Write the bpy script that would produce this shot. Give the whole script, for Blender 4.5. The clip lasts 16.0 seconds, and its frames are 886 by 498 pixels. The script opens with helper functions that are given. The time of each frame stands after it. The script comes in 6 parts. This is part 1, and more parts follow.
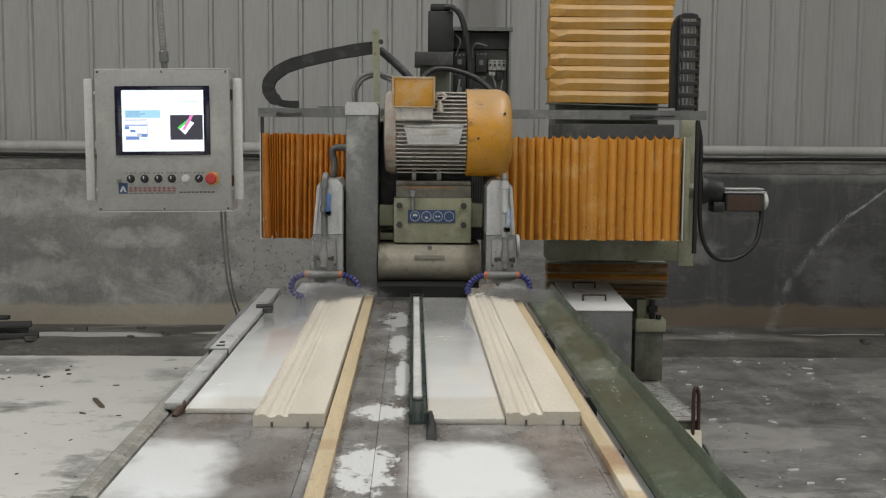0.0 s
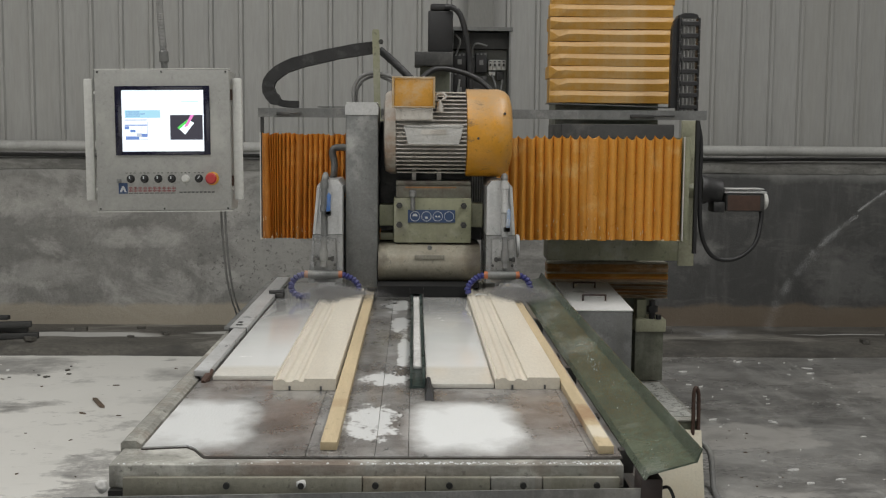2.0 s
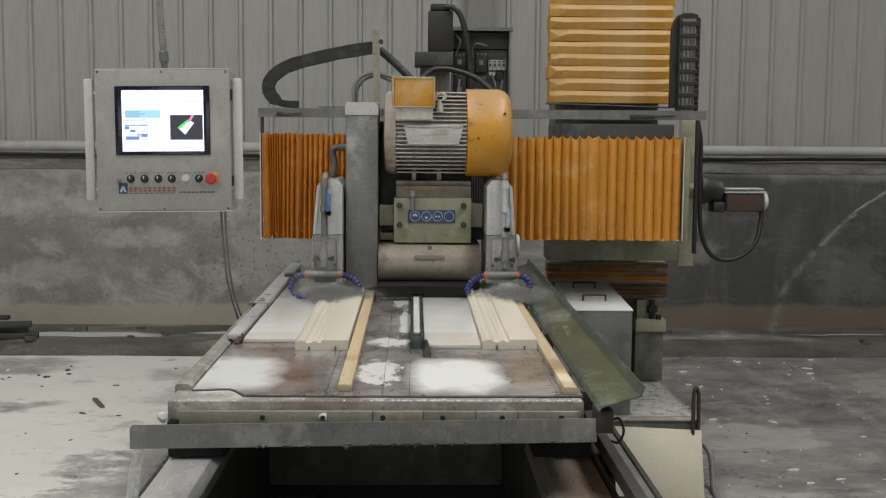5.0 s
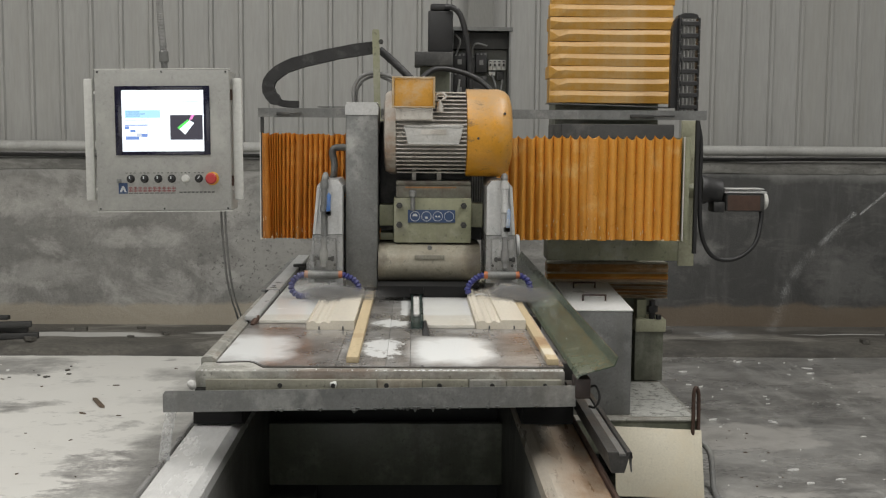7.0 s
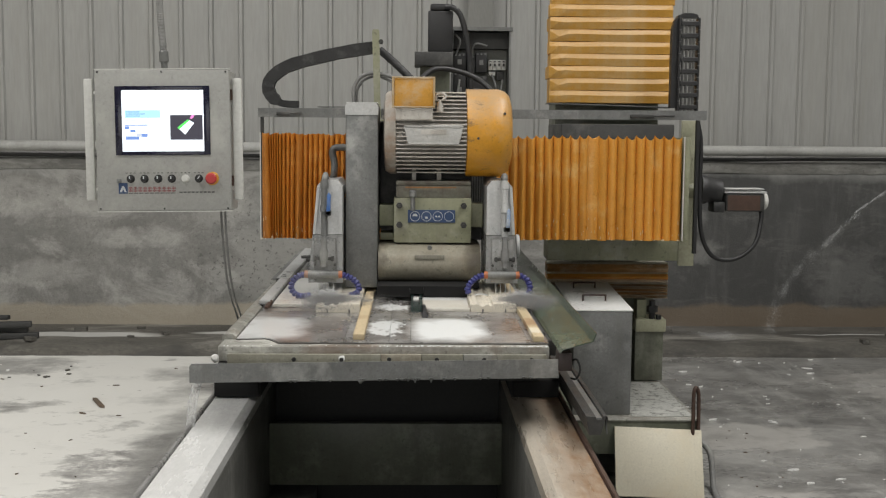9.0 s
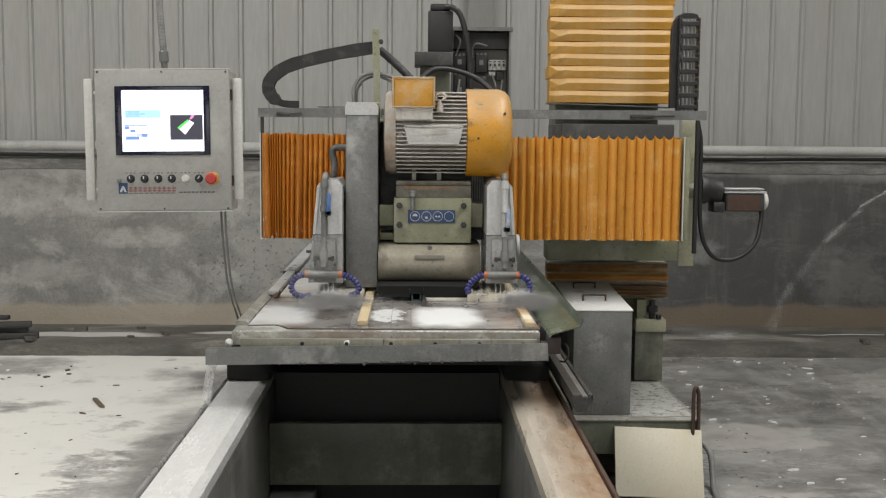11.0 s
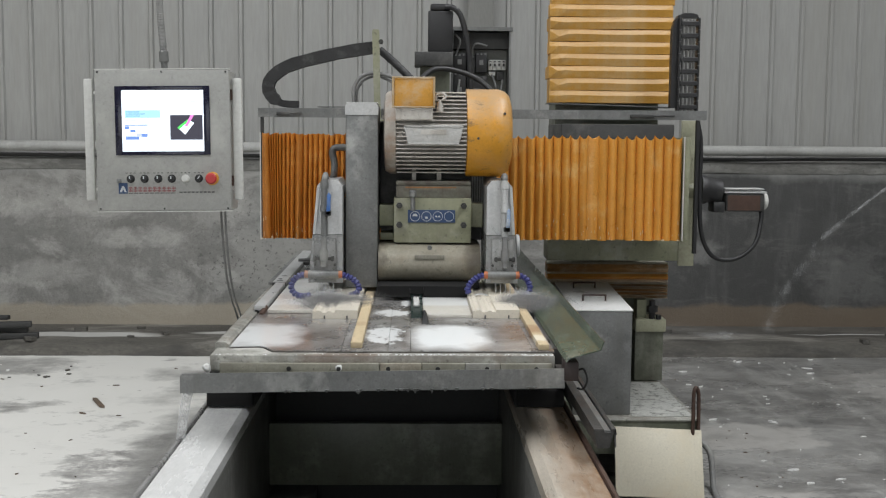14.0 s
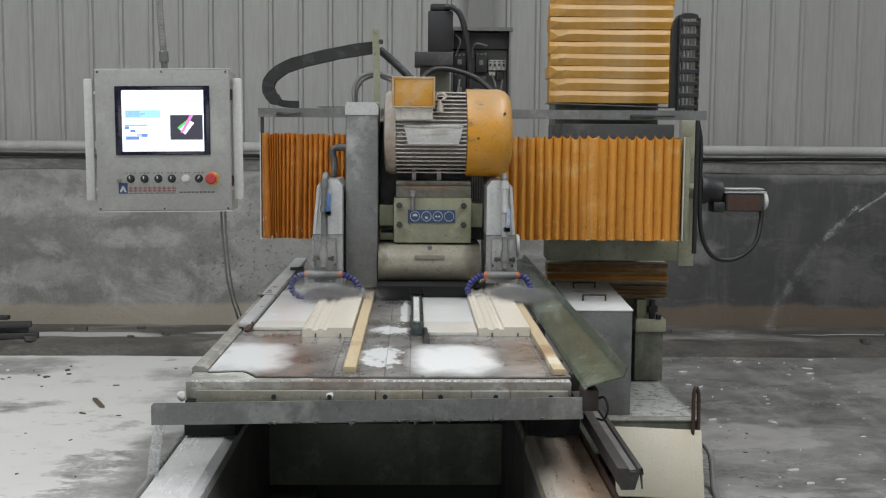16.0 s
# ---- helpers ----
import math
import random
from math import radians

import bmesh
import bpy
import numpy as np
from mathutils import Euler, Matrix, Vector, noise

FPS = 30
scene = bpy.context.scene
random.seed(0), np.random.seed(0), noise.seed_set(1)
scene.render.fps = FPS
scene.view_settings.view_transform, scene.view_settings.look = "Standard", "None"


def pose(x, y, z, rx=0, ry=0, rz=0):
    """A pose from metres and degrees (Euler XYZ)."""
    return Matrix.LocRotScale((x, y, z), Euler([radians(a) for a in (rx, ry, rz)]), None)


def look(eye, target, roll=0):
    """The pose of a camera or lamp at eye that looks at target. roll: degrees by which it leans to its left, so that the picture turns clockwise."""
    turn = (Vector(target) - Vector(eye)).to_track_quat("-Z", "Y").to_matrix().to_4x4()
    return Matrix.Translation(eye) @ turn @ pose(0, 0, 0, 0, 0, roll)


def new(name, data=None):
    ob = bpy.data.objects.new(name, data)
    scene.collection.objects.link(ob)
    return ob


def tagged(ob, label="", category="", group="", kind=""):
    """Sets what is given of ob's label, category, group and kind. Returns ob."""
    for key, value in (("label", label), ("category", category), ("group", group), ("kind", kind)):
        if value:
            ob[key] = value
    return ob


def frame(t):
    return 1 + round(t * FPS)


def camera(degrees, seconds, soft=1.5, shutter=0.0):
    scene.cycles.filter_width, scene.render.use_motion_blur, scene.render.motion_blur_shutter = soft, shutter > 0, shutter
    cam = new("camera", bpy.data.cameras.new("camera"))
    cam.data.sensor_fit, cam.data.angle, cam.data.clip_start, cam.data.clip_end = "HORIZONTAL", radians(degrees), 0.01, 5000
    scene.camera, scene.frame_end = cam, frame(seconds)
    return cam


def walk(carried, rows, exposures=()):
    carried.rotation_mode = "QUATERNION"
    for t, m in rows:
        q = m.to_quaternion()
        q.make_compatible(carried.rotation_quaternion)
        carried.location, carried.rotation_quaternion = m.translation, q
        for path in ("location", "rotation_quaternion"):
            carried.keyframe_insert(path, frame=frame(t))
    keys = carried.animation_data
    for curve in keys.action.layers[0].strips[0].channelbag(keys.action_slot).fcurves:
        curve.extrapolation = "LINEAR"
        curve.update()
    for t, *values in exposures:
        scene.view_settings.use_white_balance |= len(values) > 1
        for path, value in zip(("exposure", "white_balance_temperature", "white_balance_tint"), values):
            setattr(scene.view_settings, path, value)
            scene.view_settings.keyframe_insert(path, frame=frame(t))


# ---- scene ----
cam = camera(42.81, 16.0, soft=1.2)
EYE = (0.0, 0.0, 1.8)
walk(cam, [(0.0, look(EYE, (0.130, 4.973, 1.293), 0.45)), (16.0, look(EYE, (0.130, 4.973, 1.293), 0.45))],
     exposures=[(0.0, -0.07, 6500, 10), (4.0, -0.04, 6550, 10), (7.0, 0.18, 6600, 10), (9.0, 0.3, 6600, 10), (11.0, 0.42, 6600, 10), (12.5, 0.40, 6550, 10), (14.5, 0.31, 6150, 10), (16.0, 0.22, 6150, 10)])

# ---- light: assumed roof lights and an added front lamp behind the camera ----
world = bpy.data.worlds.new("sky")
scene.world = world
world.use_nodes = True
wn = world.node_tree.nodes
sky = wn.new("ShaderNodeTexSky")
sky.sky_type, sky.sun_disc, sky.sun_elevation, sky.sun_rotation = "NISHITA", False, radians(48), radians(160)
world.node_tree.links.new(sky.outputs[0], wn["Background"].inputs[0])
wn["Background"].inputs[1].default_value = 0.05


def daylight(name, x, y, z, sx, sy, watts, target):
    data = bpy.data.lights.new(name, "AREA")
    data.shape, data.size, data.size_y, data.energy, data.color = "RECTANGLE", sx, sy, watts, (1.0, 0.985, 0.95)
    ob = new(name, data)
    ob.matrix_world = look((x, y, z), target)
    return ob


daylight("roof_light_a", -3.2, 2.7, 6.92, 2.0, 9.0, 372, (-3.2, 2.7, 0.0))
daylight("roof_light_b", 3.2, 2.7, 6.92, 2.0, 9.0, 400, (3.2, 2.7, 0.0))
# Fill lamp added behind the camera, at an opening left in the south wall.
daylight("gate_light", -1.5, -7.9, 2.6, 6.0, 4.6, 110, (-1.5, 0.0, 2.6))


# ---- materials ----
def ramp(nt, src, stops):
    r = nt.nodes.new("ShaderNodeValToRGB")
    e = r.color_ramp.elements
    while len(e) < len(stops):
        e.new(0.5)
    for el, (p, c) in zip(e, stops):
        el.position, el.color = p, (*c, 1) if len(c) == 3 else (c[0], c[0], c[0], 1)
    nt.links.new(src, r.inputs[0])
    return r.outputs[0]


def mix(nt, fac, a, b):
    m = nt.nodes.new("ShaderNodeMix")
    m.data_type = "RGBA"
    if isinstance(fac, (int, float)):
        m.inputs[0].default_value = fac
    else:
        nt.links.new(fac, m.inputs[0])
    for sock, v in ((m.inputs[6], a), (m.inputs[7], b)):
        if isinstance(v, tuple):
            sock.default_value = (*v, 1)
        else:
            nt.links.new(v, sock)
    return m.outputs[2]


def tex(nt, scale, stretch=(1, 1, 1), detail=5, rough=0.6, shift=(0, 0, 0), warp=0.0):
    tc = nt.nodes.new("ShaderNodeTexCoord")
    mp = nt.nodes.new("ShaderNodeMapping")
    mp.inputs["Scale"].default_value, mp.inputs["Location"].default_value = stretch, shift
    nz = nt.nodes.new("ShaderNodeTexNoise")
    nz.inputs["Scale"].default_value, nz.inputs["Detail"].default_value, nz.inputs["Roughness"].default_value = scale, detail, rough
    nz.inputs["Distortion"].default_value = warp
    nt.links.new(tc.outputs["Object"], mp.inputs[0])
    nt.links.new(mp.outputs[0], nz.inputs[0])
    return nz.outputs[0]


def math_node(nt, op, a, b=0.0):
    m = nt.nodes.new("ShaderNodeMath")
    m.operation = op
    for sock, v in ((m.inputs[0], a), (m.inputs[1], b)):
        if isinstance(v, (int, float)):
            sock.default_value = v
        else:
            nt.links.new(v, sock)
    return m.outputs[0]


def axis(nt, name):
    tc = nt.nodes.new("ShaderNodeTexCoord")
    sp = nt.nodes.new("ShaderNodeSeparateXYZ")
    nt.links.new(tc.outputs["Object"], sp.inputs[0])
    return sp.outputs[name]


def mat(name, c, dark=0.75, dirt=None, dirt_amount=0.35, rough=0.6, rough_var=0.12, metal=0.0, coarse=3.0, fine=60.0, bump=0.15, stretch=(1, 1, 1), vary=0.0, dirt_scale=1.6, speck=0.0, streak=None, streak_amount=0.4):
    """A surface with a base colour, coarse and fine variation, dirt patches, relief and uneven gloss."""
    m = bpy.data.materials.new(name)
    m.use_nodes = True
    nt = m.node_tree
    b = nt.nodes["Principled BSDF"]
    lo = tuple(v * dark for v in c)
    n1, n2 = tex(nt, coarse, stretch, 10, 0.68), tex(nt, fine, stretch, 6, 0.7)
    col = mix(nt, ramp(nt, n1, [(0.35, (0,)), (0.65, (1,))]), lo, c)
    col = mix(nt, math_node(nt, "MULTIPLY", ramp(nt, n2, [(0.38, (0,)), (0.66, (1,))]), 0.45), col, tuple(v * dark * 0.75 for v in c))
    if dirt:
        n3 = tex(nt, dirt_scale, stretch, 8, 0.68, (3.1, 1.7, 0.4))
        col = mix(nt, ramp(nt, n3, [(0.62 - 0.3 * dirt_amount, (0,)), (0.78 - 0.25 * dirt_amount, (1,))]), col, dirt)
    if streak:
        n4 = tex(nt, 9.0, (1, 1, 0.09), 9, 0.7, (5.3, 0.2, 1.1))
        col = mix(nt, math_node(nt, "MULTIPLY", ramp(nt, n4, [(0.50, (0,)), (0.66, (1,))]), streak_amount), col, streak)
    if speck:
        n5 = tex(nt, 45.0, (1, 1, 1), 4, 0.6, (0.3, 8.1, 2.2))
        col = mix(nt, math_node(nt, "MULTIPLY", ramp(nt, n5, [(0.62, (0,)), (0.68, (1,))]), speck), col, tuple(v * 0.3 for v in c))
    if vary:
        oi = nt.nodes.new("ShaderNodeObjectInfo")
        hs = nt.nodes.new("ShaderNodeHueSaturation")
        nt.links.new(math_node(nt, "ADD", math_node(nt, "MULTIPLY", oi.outputs["Random"], vary), 1.0 - vary / 2), hs.inputs["Value"])
        nt.links.new(col, hs.inputs["Color"])
        col = hs.outputs[0]
    nt.links.new(col, b.inputs["Base Color"])
    nt.links.new(ramp(nt, n1, [(0.3, (max(0.03, rough - rough_var),)), (0.7, (min(1, rough + rough_var),))]), b.inputs["Roughness"])
    b.inputs["Metallic"].default_value = metal
    if bump:
        bp = nt.nodes.new("ShaderNodeBump")
        bp.inputs["Strength"].default_value, bp.inputs["Distance"].default_value = bump, 0.01
        nt.links.new(math_node(nt, "ADD", n2, math_node(nt, "MULTIPLY", n1, 0.6)), bp.inputs["Height"])
        nt.links.new(bp.outputs[0], b.inputs["Normal"])
    return m


def glow(name, c, strength):
    m = bpy.data.materials.new(name)
    m.use_nodes = True
    b = m.node_tree.nodes["Principled BSDF"]
    b.inputs["Base Color"].default_value = (0.02, 0.02, 0.02, 1)
    b.inputs["Roughness"].default_value = 0.25
    b.inputs["Emission Color"].default_value, b.inputs["Emission Strength"].default_value = (*c, 1), strength
    return m


def blob(nt, cx, cy, rx, ry, amount, n, lo=0.0, hi=0.5, axes="XY"):
    """A patch with a soft ragged outline round (cx, cy)."""
    x, y = axis(nt, axes[0]), axis(nt, axes[1])
    u = math_node(nt, "DIVIDE", math_node(nt, "SUBTRACT", x, cx), rx)
    v = math_node(nt, "DIVIDE", math_node(nt, "SUBTRACT", y, cy), ry)
    d = math_node(nt, "ADD", math_node(nt, "POWER", math_node(nt, "ABSOLUTE", u), 3.0), math_node(nt, "POWER", math_node(nt, "ABSOLUTE", v), 3.0))
    d = math_node(nt, "ADD", math_node(nt, "SUBTRACT", 1.0, d), math_node(nt, "MULTIPLY", math_node(nt, "SUBTRACT", n, 0.5), amount))
    return ramp(nt, d, [(lo, (0,)), (hi, (1,))])


def floor_material():
    """Concrete under dried stone slurry on one side of the machine, wet and swept dark on the other."""
    m = mat("slurry_floor", (0.23, 0.225, 0.215), 0.5, rough=0.5, rough_var=0.25, coarse=2.4, fine=40, bump=0.35, speck=0.4)
    nt = m.node_tree
    b = nt.nodes["Principled BSDF"]
    base = b.inputs["Base Color"].links[0].from_socket
    x, y = axis(nt, "X"), axis(nt, "Y")
    big, med = tex(nt, 0.55, (1, 1, 1), 7, 0.6), tex(nt, 1.5, (0.8, 1.1, 1), 9, 0.68, (2, 5, 0))
    left = ramp(nt, math_node(nt, "ADD", math_node(nt, "MULTIPLY", x, -0.62), math_node(nt, "MULTIPLY", math_node(nt, "SUBTRACT", big, 0.5), 2.6)), [(0.60, (0,)), (0.98, (1,))])
    hole = ramp(nt, med, [(0.37, (0.15,)), (0.46, (1,))])
    powder = math_node(nt, "MULTIPLY", left, hole)
    smear = ramp(nt, tex(nt, 1.1, (0.75, 1.35, 1), 12, 0.74, (9, 1, 0), 0.25), [(0.45, (0,)), (0.64, (1,))])
    col = mix(nt, math_node(nt, "MULTIPLY", smear, 0.6), base, (0.37, 0.365, 0.35))
    rag = tex(nt, 4.2, (0.7, 1.25, 1), 10, 0.76, (3, 3, 1), 0.3)
    puddle = math_node(nt, "MAXIMUM", blob(nt, 2.02, 6.60, 0.46, 0.34, 3.2, rag, 0.1, 0.5), blob(nt, 1.85, 5.35, 0.35, 0.28, 5.0, med, 0.2, 0.8))
    puddle = math_node(nt, "MAXIMUM", puddle, math_node(nt, "MULTIPLY", blob(nt, 3.55, 8.0, 0.55, 0.62, 5.5, rag, 0.1, 0.9), 0.8))
    scrape = ramp(nt, tex(nt, 2.6, (2.6, 0.32, 1), 10, 0.72, (6, 1, 4), 0.35), [(0.52, (0,)), (0.64, (1,))])
    col = mix(nt, math_node(nt, "MULTIPLY", scrape, 0.45), col, (0.42, 0.415, 0.395))
    col = mix(nt, math_node(nt, "MULTIPLY", puddle, 0.72), col, (0.44, 0.425, 0.40))
    bare = math_node(nt, "MAXIMUM", blob(nt, -1.22, 6.35, 0.40, 1.15, 5.5, med, 0.0, 1.1), blob(nt, -1.55, 5.75, 0.36, 0.36, 8.0, rag, 0.2, 1.3))
    bare = math_node(nt, "MAXIMUM", bare, blob(nt, -3.15, 8.62, 0.62, 0.36, 4.0, rag, -0.5, 0.9))
    powder = math_node(nt, "MULTIPLY", powder, math_node(nt, "SUBTRACT", 1.0, math_node(nt, "MULTIPLY", bare, 0.68)))
    col = mix(nt, math_node(nt, "MULTIPLY", powder, 0.93), col, mix(nt, big, (0.66, 0.65, 0.61), (0.74, 0.73, 0.69)))
    nt.links.new(col, b.inputs["Base Color"])
    dots = ramp(nt, tex(nt, 13, (0.7, 1.2, 1), 5, 0.6, (6, 2, 1)), [(0.66, (0,)), (0.70, (1,))])
    col = mix(nt, math_node(nt, "MULTIPLY", dots, 0.55), col, (0.16, 0.15, 0.13))
    nt.links.new(col, b.inputs["Base Color"])
    grit = ramp(nt, tex(nt, 19, (0.55, 1.5, 1), 6, 0.7, (1, 7, 3)), [(0.64, (0,)), (0.69, (1,))])
    scum = ramp(nt, tex(nt, 3.2, (0.8, 1.2, 1), 9, 0.72, (5, 2, 8), 0.3), [(0.50, (0,)), (0.62, (1,))])
    dry = math_node(nt, "SUBTRACT", 1.0, powder)
    col = mix(nt, math_node(nt, "MULTIPLY", math_node(nt, "MULTIPLY", scum, 0.5), dry), col, (0.40, 0.395, 0.375))
    col = mix(nt, math_node(nt, "MULTIPLY", math_node(nt, "MULTIPLY", grit, math_node(nt, "ADD", math_node(nt, "MULTIPLY", scum, 0.5), 0.15)), dry), col, (0.6, 0.59, 0.56))
    mud = ramp(nt, tex(nt, 2.0, (1.0, 1.0, 1), 11, 0.76, (4, 9, 2), 0.5), [(0.50, (0,)), (0.60, (1,))])
    col = mix(nt, math_node(nt, "MULTIPLY", math_node(nt, "MULTIPLY", mud, 0.38), dry), col, (0.115, 0.11, 0.10))
    marks = ramp(nt, tex(nt, 6.5, (0.7, 1.1, 1), 9, 0.74, (2, 8, 5), 0.6), [(0.60, (0,)), (0.66, (1,))])
    col = mix(nt, math_node(nt, "MULTIPLY", math_node(nt, "MULTIPLY", marks, 0.45), dry), col, (0.50, 0.49, 0.465))
    crust = ramp(nt, tex(nt, 2.6, (0.7, 1.2, 1), 10, 0.75, (8, 3, 2), 0.4), [(0.54, (0,)), (0.66, (1,))])
    col = mix(nt, math_node(nt, "MULTIPLY", math_node(nt, "MULTIPLY", crust, 0.32), powder), col, (0.40, 0.40, 0.375))
    nt.links.new(col, b.inputs["Base Color"])
    nt.links.new(ramp(nt, math_node(nt, "ADD", math_node(nt, "MULTIPLY", powder, 0.5), math_node(nt, "MULTIPLY", med, 0.6)), [(0.22, (0.2,)), (0.62, (0.85,))]), b.inputs["Roughness"])
    return m


def dado_material():
    """Old cement render: pale and mottled, black with water on the splash side, tan at the foot."""
    m = mat("cement_render", (0.295, 0.29, 0.272), 0.6, (0.185, 0.185, 0.175), 0.45, 0.8, 0.1, 0, 2.2, 34, 0.6, dirt_scale=1.5, speck=0.45, streak=(0.22, 0.218, 0.205), streak_amount=0.3)
    nt = m.node_tree
    b = nt.nodes["Principled BSDF"]
    col = b.inputs["Base Color"].links[0].from_socket
    x, z = axis(nt, "X"), axis(nt, "Z")
    n = tex(nt, 1.6, (1, 1, 1), 8, 0.65, (4, 0, 2))
    chips = ramp(nt, tex(nt, 7, (1, 1, 1), 9, 0.75), [(0.60, (0,)), (0.65, (1,))])
    pale = ramp(nt, tex(nt, 1.5, (0.9, 1, 1.3), 12, 0.72, (7, 0, 3), 0.6), [(0.50, (0,)), (0.60, (1,))])
    col = mix(nt, math_node(nt, "MULTIPLY", pale, 0.5), col, (0.46, 0.45, 0.425))
    rag = tex(nt, 5.5, (0.8, 1, 1.1), 10, 0.74, (2, 9, 4), 0.4)
    cloud = blob(nt, -2.40, 0.88, 0.42, 0.10, 4.5, rag, 0.0, 1.3, "XZ")
    for cx, cz, rx, rz in ((-3.35, 1.22, 0.35, 0.18), (-2.75, 1.20, 0.22, 0.16), (-1.25, 0.72, 0.42, 0.36), (-3.3, 0.55, 0.4, 0.14), (-1.7, 1.15, 0.4, 0.2)):
        cloud = math_node(nt, "MAXIMUM", cloud, math_node(nt, "MULTIPLY", blob(nt, cx, cz, rx, rz, 4.5, rag, 0.0, 1.6, "XZ"), 0.75))
    col = mix(nt, math_node(nt, "MULTIPLY", cloud, 0.48), col, (0.50, 0.49, 0.46))
    col = mix(nt, math_node(nt, "MULTIPLY", ramp(nt, rag, [(0.56, (0,)), (0.66, (1,))]), 0.4), col, (0.20, 0.198, 0.185))
    col = mix(nt, math_node(nt, "MULTIPLY", chips, 0.5), col, (0.13, 0.13, 0.12))
    wob = math_node(nt, "MULTIPLY", math_node(nt, "SUBTRACT", n, 0.5), 1.3)
    wet = ramp(nt, math_node(nt, "MULTIPLY", math_node(nt, "ADD", x, wob), 0.25), [(0.30, (0,)), (0.44, (1,))])
    col = mix(nt, math_node(nt, "MULTIPLY", wet, 0.93), col, mix(nt, n, (0.016, 0.017, 0.017), (0.080, 0.080, 0.078)))
    runs = ramp(nt, tex(nt, 8, (1, 1, 0.16), 9, 0.7, (2, 6, 1)), [(0.52, (0,)), (0.64, (1,))])
    scuff = ramp(nt, tex(nt, 3.4, (0.6, 1, 1.3), 12, 0.76, (1, 3, 9), 0.8), [(0.53, (0,)), (0.63, (1,))])
    col = mix(nt, math_node(nt, "MULTIPLY", math_node(nt, "MULTIPLY", runs, 0.25), wet), col, (0.15, 0.15, 0.145))
    col = mix(nt, math_node(nt, "MULTIPLY", math_node(nt, "MULTIPLY", scuff, 0.28), wet), col, (0.19, 0.187, 0.178))
    splash = math_node(nt, "MAXIMUM", blob(nt, 2.50, 0.78, 0.26, 0.13, 4.0, rag, 0.0, 1.6, "XZ"), blob(nt, 2.45, 1.05, 0.16, 0.12, 3.0, rag, 0.0, 1.6, "XZ"))
    splash = math_node(nt, "MAXIMUM", splash, math_node(nt, "MULTIPLY", blob(nt, 3.9, 0.55, 0.4, 0.3, 5.0, rag, 0.0, 2.6, "XZ"), 0.4))
    col = mix(nt, math_node(nt, "MULTIPLY", splash, 0.55), col, (0.27, 0.268, 0.258))
    near = ramp(nt, math_node(nt, "ADD", math_node(nt, "ABSOLUTE", math_node(nt, "ADD", x, 1.45)), math_node(nt, "ABSOLUTE", math_node(nt, "SUBTRACT", z, 0.62))), [(0.25, (1,)), (0.95, (0,))])
    spat = ramp(nt, tex(nt, 26, (1, 1, 1), 5, 0.65, (7, 1, 1)), [(0.585, (0,)), (0.63, (1,))])
    col = mix(nt, math_node(nt, "MULTIPLY", math_node(nt, "MULTIPLY", spat, near), 0.75), col, (0.07, 0.07, 0.065))
    foot = ramp(nt, math_node(nt, "ADD", z, math_node(nt, "MULTIPLY", math_node(nt, "SUBTRACT", n, 0.5), 0.22)), [(0.27, (1,)), (0.31, (0,))])
    col = mix(nt, math_node(nt, "MULTIPLY", foot, 0.75), col, mix(nt, wet, (0.38, 0.335, 0.26), (0.17, 0.13, 0.09)))
    dust = ramp(nt, math_node(nt, "ADD", math_node(nt, "SUBTRACT", z, 1.0), math_node(nt, "MULTIPLY", math_node(nt, "SUBTRACT", n, 0.5), 0.35)), [(0.40, (0,)), (0.50, (1,))])
    col = mix(nt, math_node(nt, "MULTIPLY", dust, 0.6), col, (0.33, 0.33, 0.315))
    nt.links.new(col, b.inputs["Base Color"])
    nt.links.new(ramp(nt, wet, [(0, (0.85,)), (1, (0.55,))]), b.inputs["Roughness"])
    return m


def wet_film(m, weight, rough):
    """A film of clear water over a surface."""
    b = m.node_tree.nodes["Principled BSDF"]
    b.inputs["Coat Weight"].default_value, b.inputs["Coat Roughness"].default_value, b.inputs["Coat IOR"].default_value = weight, rough, 1.4


